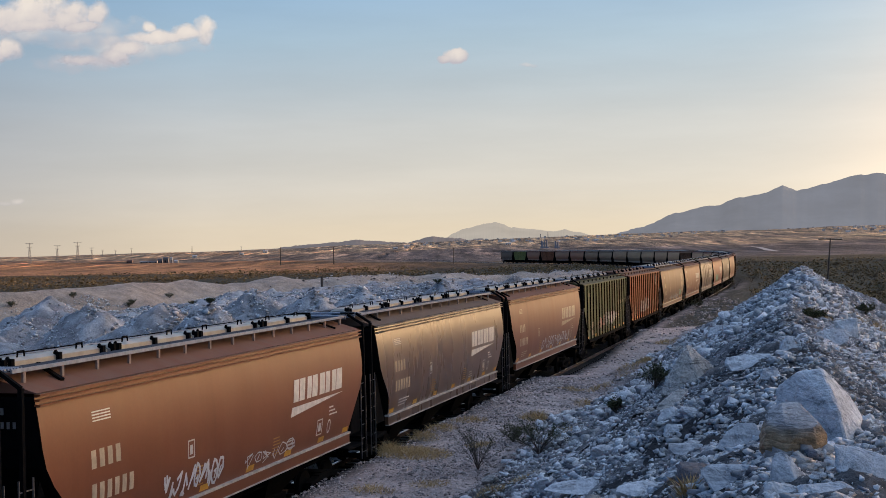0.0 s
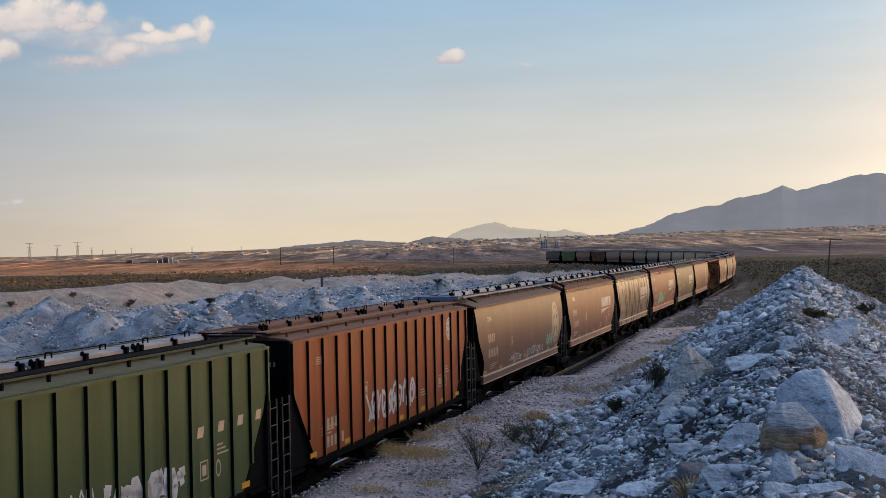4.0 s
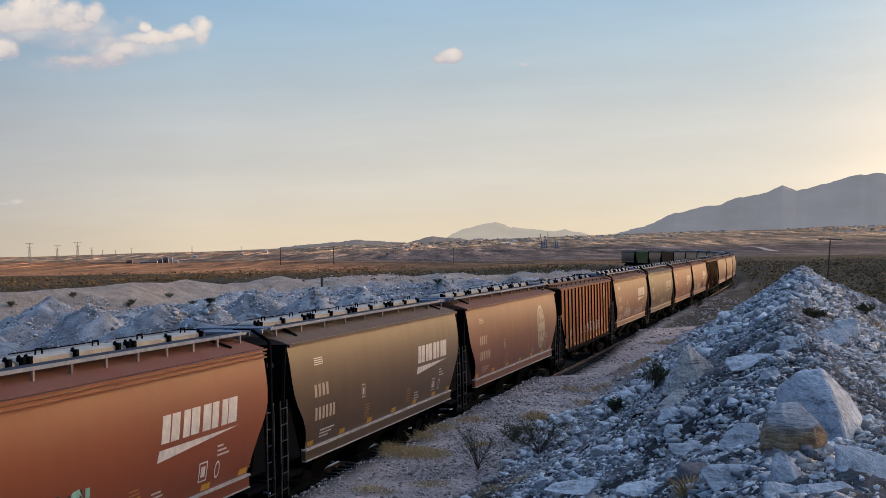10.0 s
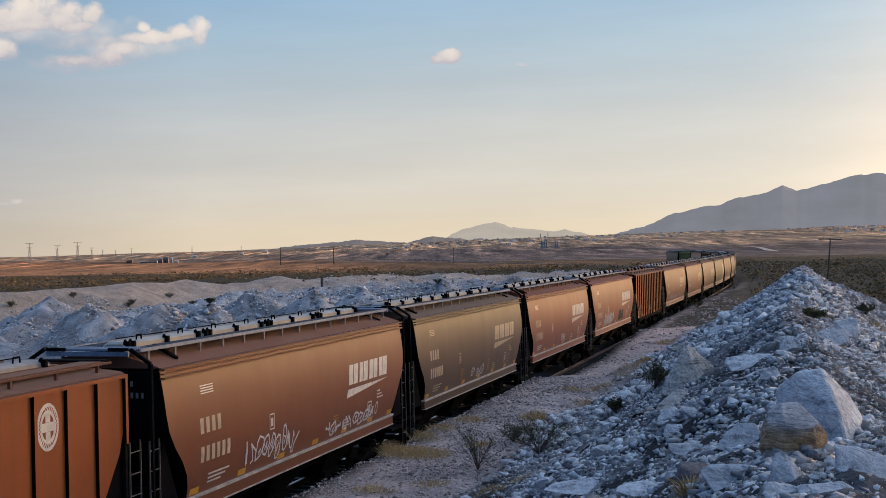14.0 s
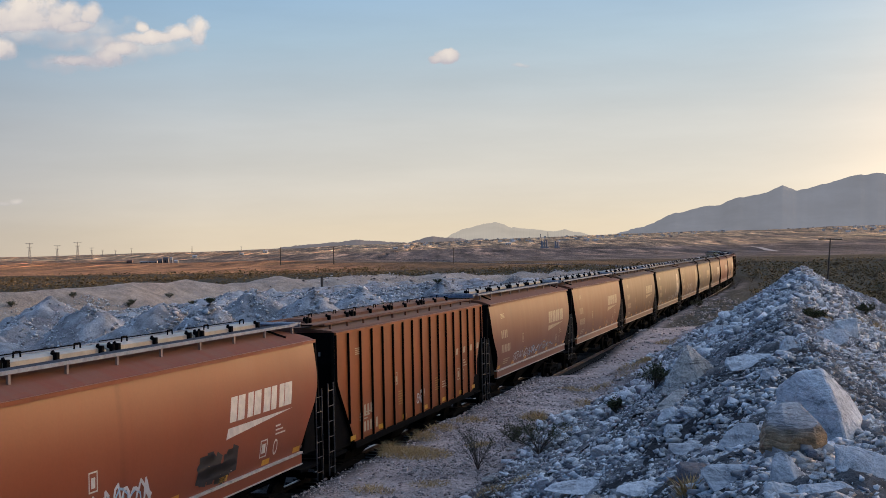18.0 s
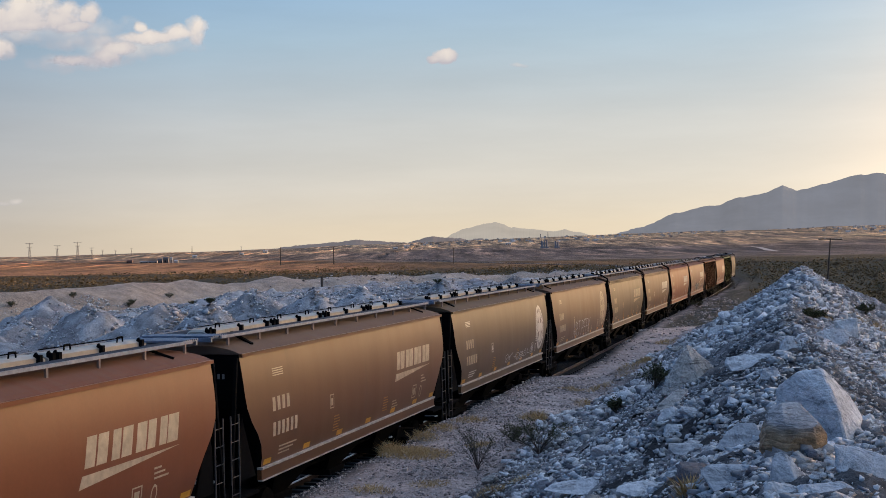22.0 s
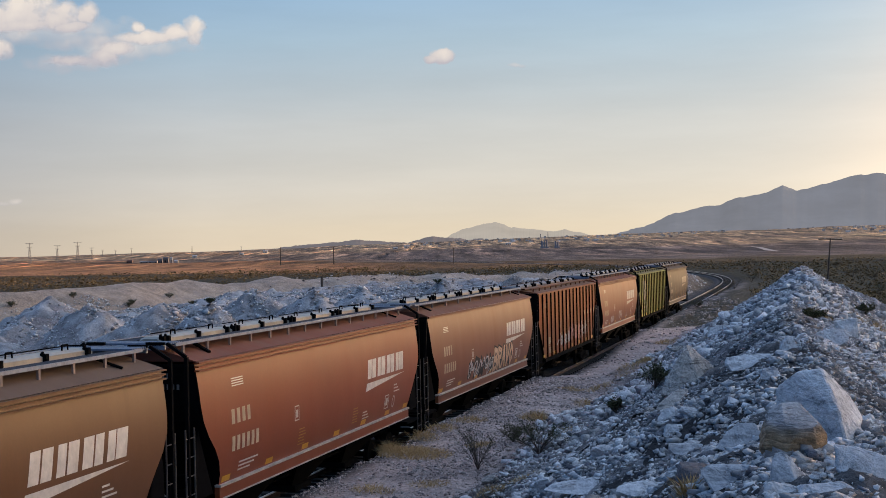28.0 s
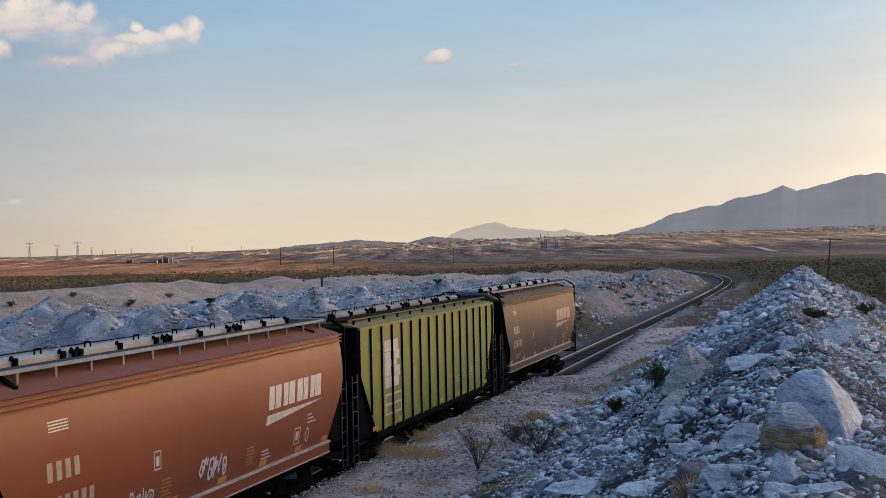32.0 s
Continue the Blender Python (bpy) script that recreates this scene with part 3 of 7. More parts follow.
class Decal:
    """Paint on the car's side that faces the camera, bent to its shape; y runs along the car, z up."""

    def __init__(self, flat=False, lift=0.006):
        self.s, self.flat, self.lift = Shape(), flat, lift

    def quad(self, a, b, c, d):
        (ay, az), (by, bz), (cy, cz), (dy, dz) = a, b, c, d
        n = max(1, int(max(abs(az - dz), abs(bz - cz), abs(az - bz)) / 0.13))
        k = 1 if abs(az - bz) < 0.1 else n
        base = len(self.s.v)
        for i in range(n + 1):
            for j in range(k + 1):
                u, v = j / k, i / n
                y = (ay * (1 - u) + by * u) * (1 - v) + (dy * (1 - u) + cy * u) * v
                z = (az * (1 - u) + bz * u) * (1 - v) + (dz * (1 - u) + cz * u) * v
                self.s.v.append((side_x(z, self.flat) + self.lift, y, z))
        for i in range(n):
            for j in range(k):
                p = base + i * (k + 1) + j
                self.s.f.append((p, p + 1, p + k + 2, p + k + 1))
        return self

    def rect(self, y0, y1, z0, z1, slant=0.0):
        return self.quad((y0, z0), (y1, z0), (y1 + slant, z1), (y0 + slant, z1))

    def over_ribs(self, y0, y1, z0, z1):
        """Paint that runs over panels and outside posts alike."""
        cuts = sorted({y0, y1, *(q for r in RIBS for q in (r - RIB_HALF, r + RIB_HALF) if y0 < q < y1)})
        for a, b in zip(cuts, cuts[1:]):
            x = (RIB_OUT if min(abs((a + b) / 2 - r) for r in RIBS) < RIB_HALF else 1.50) + self.lift
            self.s.quad((x, a, z0), (x, b, z0), (x, b, z1), (x, a, z1))
        return self

    def stroke(self, pts, w):
        for (ay, az), (by, bz) in zip(pts, pts[1:]):
            dy, dz = by - ay, bz - az
            l = math.hypot(dy, dz) or 1
            ny, nz = -dz / l * w / 2, dy / l * w / 2
            ey, ez = dy / l * w * 0.3, dz / l * w * 0.3
            self.quad((ay - ey + ny, az - ez + nz), (ay - ey - ny, az - ez - nz), (by + ey - ny, bz + ez - nz), (by + ey + ny, bz + ez + nz))
        return self

    def oval(self, cy, cz, ry, rz, iy=0.0, iz=0.0, n=36, rings=4):
        base = len(self.s.v)
        for j in range(rings + 1):
            u = j / rings
            for i in range(n):
                g = 2 * math.pi * i / n
                y, z = cy + (iy + (ry - iy) * u) * math.cos(g), cz + (iz + (rz - iz) * u) * math.sin(g)
                self.s.v.append((side_x(z, self.flat) + self.lift, y, z))
        for j in range(rings):
            for i in range(n):
                p, q = base + j * n + i, base + j * n + (i + 1) % n
                self.s.f.append((p, q, q + n, p + n))
        return self

    def bars(self, y, z, n, w, h, gap, slant=0.0):
        for i in range(n):
            self.rect(y + i * (w + gap), y + i * (w + gap) + w, z, z + h, slant)
        return self


def bogie(parent, y):
    b = part("bogie", Shape().box(-1.05, 1.05, y - 0.22, y + 0.22, 0.5, 0.75), STEEL, parent)
    for x in (-1.0, 1.0):
        sh = Shape()
        sh.beam((x, y - 1.1, 0.52), (x, y - 0.45, 0.62), 0.2, 0.16).beam((x, y + 1.1, 0.52), (x, y + 0.45, 0.62), 0.2, 0.16)
        sh.beam((x, y - 0.9, 0.5), (x, y - 0.35, 0.28), 0.14, 0.14).beam((x, y + 0.9, 0.5), (x, y + 0.35, 0.28), 0.14, 0.14)
        sh.box(x - 0.09, x + 0.09, y - 0.5, y + 0.5, 0.22, 0.36).box(x - 0.1, x + 0.1, y - 0.5, y + 0.5, 0.55, 0.72)
        for q in (-0.22, 0.0, 0.22):
            sh.disc((x, y + q, 0.45), 0.085, 0.22, "z", 8)
        part("side_frame", sh, STEEL, b)
    for q in (-0.89, 0.89):
        sh = Shape()
        for x in (-0.755, 0.755):
            sh.disc((x, y + q, 0.455), 0.455, 0.12).disc((x * 0.92, y + q, 0.455), 0.49, 0.03)
            sh.disc((x * 1.3, y + q, 0.455), 0.13, 0.2, n=10)
        sh.disc((0, y + q, 0.455), 0.085, 1.5, n=8)
        part("wheelset", sh, STEEL, b, "dark steel wheels on an axle")


def ladder(parent, x, y, z0, z1, n, w=0.42):
    sh = Shape()
    for q in (-w / 2, w / 2):
        sh.beam((x, y + q, z0), (x, y + q, z1), 0.03, 0.025)
    for i in range(n):
        z = z0 + (i + 0.5) * (z1 - z0) / n
        sh.beam((x, y - w / 2, z), (x, y + w / 2, z), 0.02)
    part("ladder", sh, RUNG, parent, "thin steel ladder")


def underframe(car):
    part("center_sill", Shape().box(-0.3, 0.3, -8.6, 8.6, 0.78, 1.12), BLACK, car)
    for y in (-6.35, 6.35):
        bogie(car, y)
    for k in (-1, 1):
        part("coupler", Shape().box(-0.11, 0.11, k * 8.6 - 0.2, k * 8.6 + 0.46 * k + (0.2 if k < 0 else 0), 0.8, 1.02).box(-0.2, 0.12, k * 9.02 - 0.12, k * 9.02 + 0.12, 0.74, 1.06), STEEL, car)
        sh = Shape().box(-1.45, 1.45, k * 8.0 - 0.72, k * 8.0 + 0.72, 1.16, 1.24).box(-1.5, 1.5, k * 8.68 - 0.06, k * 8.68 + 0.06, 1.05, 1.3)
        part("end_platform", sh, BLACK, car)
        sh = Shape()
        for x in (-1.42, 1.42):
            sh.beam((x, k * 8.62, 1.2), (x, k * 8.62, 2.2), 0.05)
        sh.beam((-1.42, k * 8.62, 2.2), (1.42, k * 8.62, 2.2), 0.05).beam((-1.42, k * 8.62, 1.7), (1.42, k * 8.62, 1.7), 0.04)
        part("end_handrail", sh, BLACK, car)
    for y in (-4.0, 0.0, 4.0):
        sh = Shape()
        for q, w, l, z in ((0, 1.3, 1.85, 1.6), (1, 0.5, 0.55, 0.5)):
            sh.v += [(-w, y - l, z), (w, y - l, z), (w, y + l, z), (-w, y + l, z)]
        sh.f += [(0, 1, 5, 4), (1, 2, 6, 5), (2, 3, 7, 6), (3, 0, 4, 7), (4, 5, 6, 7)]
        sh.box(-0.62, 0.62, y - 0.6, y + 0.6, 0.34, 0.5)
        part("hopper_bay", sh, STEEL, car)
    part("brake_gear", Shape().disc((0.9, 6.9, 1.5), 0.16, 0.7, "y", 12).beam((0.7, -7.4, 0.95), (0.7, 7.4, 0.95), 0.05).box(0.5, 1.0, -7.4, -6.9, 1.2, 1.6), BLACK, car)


def hatches(car, z, n, w, mat, label):
    l = 15.2 / n
    for i in range(n):
        y0 = -7.6 + i * l
        sh = Shape()
        for y in (y0 + 0.05, y0 + 0.14, y0 + l - 0.14, y0 + l - 0.05):
            h = 0.0 if y in (y0 + 0.05, y0 + l - 0.05) else 0.05
            sh.v += [(-w, y, z), (-w, y, z + 0.06 + h), (-w * 0.6, y, z + 0.11 + h), (w * 0.6, y, z + 0.11 + h), (w, y, z + 0.06 + h), (w, y, z)]
        for k in range(3):
            for j in range(5):
                a = k * 6 + j
                sh.f.append((a, a + 1, a + 7, a + 6))
        sh.f += [(0, 1, 2, 3, 4, 5), (18, 19, 20, 21, 22, 23)]
        cover = part("hatch_cover", sh, mat, car, label)
        for y in (y0 + 0.12, y0 + 0.34, y0 + l / 2, y0 + l - 0.3):
            part("latch", Shape().box(w - 0.06, w + 0.08, y - 0.05, y + 0.05, z - 0.08, z + 0.17).beam((w - 0.05, y, z + 0.2), (w + 0.07, y, z + 0.02), 0.05), BLACK, cover)
        part("hold_down_bar", Shape().beam((-w * 0.5, y0 + 0.35, z + 0.21), (-w * 0.5, y0 + l - 0.35, z + 0.21), 0.022), BLACK, cover)
        for y in (y0 + 0.9, y0 + l - 0.9):
            part("handle", Shape().beam((w * 0.5, y - 0.12, z + 0.12), (w * 0.5, y - 0.10, z + 0.27), 0.025).beam((w * 0.5, y - 0.10, z + 0.27), (w * 0.5, y + 0.10, z + 0.27), 0.025).beam((w * 0.5, y + 0.10, z + 0.27), (w * 0.5, y + 0.12, z + 0.12), 0.025), BLACK, cover)


def body_shell(car, flat, mat):
    zs = (1.38, 1.6, 2.0, 2.5, 3.15, 3.8, Z_FLAT) if flat else (1.5, 1.74, 2.0, 2.3, 2.6, 2.95, 3.3, 3.65, 3.95, 4.2, 4.4, Z_EAVE)
    cols = 8
    for k in (-1, 1):
        sh = Shape()
        for z in zs:
            for j in range(cols + 1):
                sh.v.append((k * side_x(z, flat), end_y(z, flat) * (2 * j / cols - 1), z))
        for i in range(len(zs) - 1):
            for j in range(cols):
                a = i * (cols + 1) + j
                sh.f.append((a, a + 1, a + cols + 2, a + cols + 1)[::k])
        part("side_sheet", sh, mat, car, smooth=True, recalc=False)
    # ends take black instead of body paint: their shade is in the colour
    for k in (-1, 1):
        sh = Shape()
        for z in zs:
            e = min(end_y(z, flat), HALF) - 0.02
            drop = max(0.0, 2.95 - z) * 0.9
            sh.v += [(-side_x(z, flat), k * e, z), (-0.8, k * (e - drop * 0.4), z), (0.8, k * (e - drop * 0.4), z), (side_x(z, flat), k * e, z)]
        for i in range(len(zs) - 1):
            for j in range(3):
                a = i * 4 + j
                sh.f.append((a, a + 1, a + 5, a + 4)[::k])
        part("end_sheet", sh, BLACK, car, "end sheet coloured black for its shade", recalc=False)


def curved_hopper(mat, rounded):
    """A smooth covered hopper with bulging sides; rounded: the older roof without stacked mouldings."""
    car = new("hopper_car")
    body_shell(car, False, mat)
    prof = [(1.50, 4.580), (1.36, 4.660), (1.1, 4.760), (0.8, 4.840), (0.4, 4.890), (0.0, 4.900)] if rounded else [(1.50, 4.620), (1.05, 4.760), (0.62, 4.880), (0.0, 4.900)]
    prof = prof + [(-x, z) for x, z in prof[-2::-1]]
    sh = Shape()
    ys = (-HALF, -HALF + 0.5, 0, HALF - 0.5, HALF)
    for y in ys:
        e = 0.10 if abs(y) == HALF and rounded else 0.0
        sh.v += [(x, y, z - e * (1.5 - abs(x))) for x, z in prof]
    k = len(prof)
    for i in range(len(ys) - 1):
        for j in range(k - 1):
            sh.f.append((i * k + j, i * k + j + 1, (i + 1) * k + j + 1, (i + 1) * k + j))
    for i in (0, len(ys) - 1):
        sh.f.append(tuple(i * k + j for j in range(k)))
    part("roof", sh, mat, car)
    for q in (-1, 1):
        sh = Shape()
        if rounded:
            sh.box(q * 1.48, q * 1.54, -HALF, HALF, 4.510, 4.590)
        else:
            for z in (4.390, 4.480, 4.570):
                sh.box(q * 1.45, q * (1.57 if z != 4.480 else 1.555), -HALF, HALF, z, z + 0.035)
        part("eave_moulding", sh, mat, car)
        part("side_sill", Shape().box(q * 1.38, q * 1.50, -7.25, 7.25, 1.44, 1.70), mat, car)
        part("sill_flange", Shape().box(q * 1.38, q * 1.535, -7.25, 7.25, 1.69, 1.745), SILL, car, "dusty pale flange")
        part("sill_lip", Shape().box(q * 1.40, q * 1.525, -7.25, 7.25, 1.41, 1.438), SILL, car, "dusty pale lower lip")
        part("walkway", Shape().box(q * 0.50, q * 0.99, -HALF, HALF, 4.985, 5.005), GRATE, car, "dark steel grating walkway")
        part("walkway_edge", Shape().box(q * 0.992, q * 1.03, -HALF, HALF, 4.955, 5.025), GALV, car, "pale galvanised edge angle")
        for y in (-6.9, 6.9):
            part("roof_brace", Shape().beam((q * 0.55, y * 0.985, 5.000), (q * 1.22, y * 1.02, 4.730), 0.09, 0.05), BLACK, car)
    n = 10 if rounded else 14
    for i in range(n):
        y = -HALF + 0.35 + i * (2 * HALF - 0.7) / (n - 1)
        part("walkway_post", Shape().box(0.985, 1.035, y - 0.035, y + 0.035, 4.745, 4.965), POST, car)
    sh = Shape()
    for i in range(n):
        y = -HALF + 0.35 + i * (2 * HALF - 0.7) / (n - 1)
        sh.box(-1.035, -0.985, y - 0.035, y + 0.035, 4.745, 4.965)
    tagged(part("far_walkway_posts", sh, POST, car), kind="stuff")
    hatches(car, 4.950, 4, 0.27, CREAM, "cream-painted hatch cover")
    part("hatch_coaming", Shape().box(-0.34, 0.34, -7.8, 7.8, 4.880, 4.960), BLACK, car)
    for k in (-1, 1):
        y = k * HALF
        sh = Shape().box(-0.95, 0.95, y + 0.36 * k - 0.03, y + 0.36 * k + 0.03, 4.900, 4.990)
        for j in range(8):
            sh.box(-0.95, 0.95, y - 0.30 + 0.095 * j, y - 0.25 + 0.095 * j, 5.000, 5.040)
        for x in (-0.9, 0.0, 0.9):
            sh.box(x - 0.03, x + 0.03, y - 0.40, y + 0.44, 4.975, 5.006)
        part("roof_end_step", sh, ZINC, car, "weathered zinc grating")
        for q in (-1, 1):
            rail = Shape()
            if not rounded:
                rail.beam((q * 1.0, y + k * 0.38, 5.040), (q * 1.46, y + k * 0.40, 4.750), 0.07).beam((q * 1.46, y + k * 0.40, 4.750), (q * 1.46, y + k * 0.40, 1.25), 0.08)
                rail.beam((q * 0.95, y + k * 0.38, 5.040), (q * 0.5, y + k * 0.38, 5.040), 0.06)
            else:
                rail.beam((q * 1.44, y + k * 0.12, 4.500), (q * 1.44, y + k * 0.55, 1.25), 0.08)
            part("corner_frame", rail, BLACK, car)
        ladder(car, 1.47, y + k * 0.32, 0.75, 3.2, 6)
        for q in (-1, 1):
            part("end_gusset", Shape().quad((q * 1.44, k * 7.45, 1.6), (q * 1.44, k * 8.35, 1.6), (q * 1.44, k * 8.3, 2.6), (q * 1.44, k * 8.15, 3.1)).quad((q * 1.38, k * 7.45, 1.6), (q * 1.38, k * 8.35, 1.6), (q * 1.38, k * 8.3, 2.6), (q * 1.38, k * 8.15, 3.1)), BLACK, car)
    underframe(car)
    return car


def ribbed_hopper(mat):
    """An older covered hopper with flat sides and outside posts."""
    car = new("ribbed_hopper_car")
    body_shell(car, True, mat)
    prof = [(1.5, 4.67), (1.42, 4.71), (0.6, 4.80), (0.0, 4.81), (-0.6, 4.80), (-1.42, 4.71), (-1.5, 4.67)]
    sh = Shape()
    for y in (-HALF, HALF):
        sh.v += [(x, y, z) for x, z in prof]
    k = len(prof)
    for j in range(k - 1):
        sh.f.append((j, j + 1, k + j + 1, k + j))
    sh.f += [tuple(range(k)), tuple(range(k, 2 * k))]
    part("roof", sh, mat, car)
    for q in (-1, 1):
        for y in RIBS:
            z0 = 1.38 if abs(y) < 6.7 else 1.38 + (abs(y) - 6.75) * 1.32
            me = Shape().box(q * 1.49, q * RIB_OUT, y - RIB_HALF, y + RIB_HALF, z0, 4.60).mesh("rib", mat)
            # rib webs are coloured black for their shade, the caps keep their paint
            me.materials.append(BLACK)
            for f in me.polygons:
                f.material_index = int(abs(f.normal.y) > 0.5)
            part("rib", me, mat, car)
        part("top_chord", Shape().box(q * 1.44, q * 1.57, -HALF, HALF, 4.59, 4.66), mat, car)
        part("side_sill", Shape().box(q * 1.38, q * 1.56, -6.8, 6.8, 1.20, 1.37), BLACK, car)
        part("roof_rail", Shape().box(q * 1.18, q * 1.22, -HALF, HALF, 4.86, 4.90), mat, car)
        part("walkway", Shape().box(q * 0.48, q * 0.95, -HALF - 0.2, HALF + 0.2, 4.86, 4.89), STEEL, car, "rusty walkway")
    for i in range(12):
        y = -HALF + 0.5 + i * (2 * HALF - 1.0) / 11
        part("rail_post", Shape().box(1.17, 1.23, y - 0.03, y + 0.03, 4.71, 4.87), STEEL, car)
    hatches(car, 4.85, 4, 0.33, CHALKY_HATCH, "chalky grey hatch cover")
    part("hatch_coaming", Shape().box(-0.36, 0.36, -7.8, 7.8, 4.79, 4.89), STEEL, car)
    for k in (-1, 1):
        y = k * HALF
        part("roof_end_step", Shape().box(-0.95, 0.95, y - 0.1 + 0.2 * k, y + 0.1 + 0.35 * k, 4.88, 4.91), BLACK, car)
        for q in (-1, 1):
            part("corner_frame", Shape().beam((q * 1.46, y, 4.66), (q * 1.46, y + 0.02 * k, 1.2), 0.08), STEEL, car)
        ladder(car, 1.5, y + k * 0.34, 0.75, 3.3, 6)
        for q in (-1, 1):
            part("end_gusset", Shape().quad((q * 1.40, k * 6.7, 1.30), (q * 1.40, k * 8.3, 1.30), (q * 1.40, k * 8.27, 2.4), (q * 1.40, k * 8.24, 3.5)), BLACK, car, recalc=False)
    underframe(car)
    return car


def repaint(car, mat, roof, old):
    for ob in car.children_recursive:
        if ob.type == "MESH" and ob.material_slots and ob.data.materials[0] == old:
            ob.material_slots[0].link = "OBJECT"
            ob.material_slots[0].material = roof if ob.name.split(".")[0] in ("roof", "roof_rail") else mat


def rusty_roof(car, roof, covers):
    """Rust-brown walkways and posts along the roof, and on some cars the hatch covers too."""
    for ob in car.children_recursive:
        kind = ob.name.split(".")[0]
        if kind in ("walkway", "rail_post", "hatch_coaming") or covers and kind == "hatch_cover":
            ob.material_slots[0].link = "OBJECT"
            ob.material_slots[0].material = roof
            if kind == "hatch_cover":
                tagged(ob, "rust-brown hatch cover")


SOOT = plain("matt_dusty_run", (0.15, 0.088, 0.046), 0.95, 0.0, 0.3, 3.0, 0.05, 0.04)


def add_marks(car, spec, rng):
    """Lettering blocks, emblem, reflectors and sprayed tags on the side towards the camera."""
    flat = spec["kind"] == "ribbed"
    pen = lambda lift=0.006: Decal(flat, lift)
    ink = WHITE if spec.get("fresh") else FADED
    if spec.get("logo") == "wedge":
        d = pen()
        # a row of slanted bars over a tapering wedge
        for y, w in ((2.86, 0.34), (3.26, 0.36), (3.78, 0.30), (4.14, 0.38), (4.68, 0.38), (5.12, 0.32), (5.60, 0.30), (5.94, 0.44)):
            part("emblem_bar", pen().rect(y, y + w, 3.10, 3.66, 0.17).s, ink, car, "pale slanted emblem bar", recalc=False)
        d.quad((2.66, 2.74), (2.74, 2.75), (6.50, 3.00), (2.78, 2.98))
        part("emblem_wedge", d.s, ink, car, "pale tapering wedge under the emblem", recalc=False)
    elif spec.get("logo") == "oval":
        cz = 3.05 if not flat else 4.0
        ry, rz = (0.82, 1.05) if not flat else (0.34, 0.42)
        d = pen()
        cy = spec.get("oval_at", 6.35 if not flat else 6.3)
        d.oval(cy, cz, ry, rz, ry * 0.56, rz * 0.56)
        shade = WHITE if spec.get("fresh", True) else FADED
        part("emblem_ring", d.s, shade, car, "pale oval ring", recalc=False)
        for y0, y1, z0, z1 in ((-0.62, 0.62, -0.19, 0.19), (-0.22, 0.22, -0.6, -0.2), (-0.22, 0.22, 0.2, 0.6)):
            part("emblem_cross_bar", pen().rect(cy + y0 * ry, cy + y1 * ry, cz + z0 * rz, cz + z1 * rz).s, shade, car, "pale bar of the cross", recalc=False)
        d = pen(0.010)
        for i in range(30):
            g = 2 * math.pi * i / 30
            a, b = cy + 0.78 * ry * math.cos(g), cz + 0.78 * rz * math.sin(g)
            d.stroke([(a - 0.05 * ry, b - 0.06 * rz), (a + 0.05 * ry, b + 0.06 * rz)], 0.07 * ry)
        part("emblem_lettering", d.s, spec["paint"], car, recalc=False)
    elif spec.get("logo") == "block":
        # blocky figure with a notched side, over a worn grid
        for y0, y1, z0, z1 in ((-5.85, -5.25, 2.97, 3.73), (-5.85, -4.5, 3.75, 4.1), (-4.95, -4.35, 3.45, 3.75), (-5.25, -4.6, 3.27, 3.44), (-4.95, -4.3, 2.9, 3.25), (-5.85, -4.45, 2.6, 2.95)):
            part("emblem_block", pen().over_ribs(y0, y1, z0, z1).s, WHITE, car, "worn white emblem block", recalc=False)
        for z in (1.75, 2.05, 2.35):
            part("emblem_line", pen().over_ribs(-5.85, -4.2, z, z + 0.06).s, WHITE, car, "worn white line", recalc=False)
        for y in (-5.85, -5.08, -4.3):
            part("emblem_line", pen().over_ribs(y, y + 0.08, 1.81, 2.35).s, WHITE, car, "worn white line", recalc=False)
    # short name block and six-figure block, as plain bars
    d = pen()
    z = 3.05 if not flat else 2.05
    hgt = 0.34 if not flat else 0.30
    y0 = -6.75 if not flat else -6.2
    if spec.get("logo") != "block":
        d.bars(y0, z, 4, 0.17, hgt, 0.12).bars(y0, z - 0.62 if not flat else z - 0.5, 6, 0.16, hgt, 0.11)
        tagged(part("lettering", d.s, FADED, car, recalc=False), kind="stuff")
        if flat and not spec.get("logo"):
            # one slanted block on each of four panels
            for i in range(12, 16):
                y = (RIBS[i] + RIBS[i + 1]) / 2
                part("emblem_block", pen().rect(y - 0.20, y + 0.10, 2.95, 3.18, 0.07).s, FADED, car, "pale slanted emblem block", recalc=False)
    d = pen()
    for i in range(4):
        d.rect(-6.6, -5.95, 3.90 + i * 0.055, 3.925 + i * 0.055)
    for i in range(3):
        d.rect(2.5 + 0.0 * i, 3.1 - 0.1 * i, 1.95 + i * 0.09, 1.99 + i * 0.09)
        d.rect(5.4, 6.0 - 0.15 * i, 2.45 + i * 0.10, 2.49 + i * 0.10)
        d.rect(-6.3, -5.6 + 0.2 * i, 1.92 + i * 0.09, 1.96 + i * 0.09)
    d.rect(-2.95, -2.65, 2.62, 2.65).rect(-2.95, -2.65, 2.98, 3.01).rect(-2.95, -2.92, 2.62, 3.01).rect(-2.68, -2.65, 2.62, 3.01).rect(-2.87, -2.73, 2.70, 2.90)
    d.rect(4.55, 4.95, 2.0, 2.03).rect(4.55, 4.95, 2.40, 2.43).rect(4.55, 4.59, 2.0, 2.43).rect(4.91, 4.95, 2.0, 2.43).rect(4.65, 4.85, 2.1, 2.33)
    d.oval(5.45, 2.15, 0.13, 0.2, 0.09, 0.15, 14)
    tagged(part("stencil", d.s, ink, car, recalc=False), kind="stuff")
    d = pen()
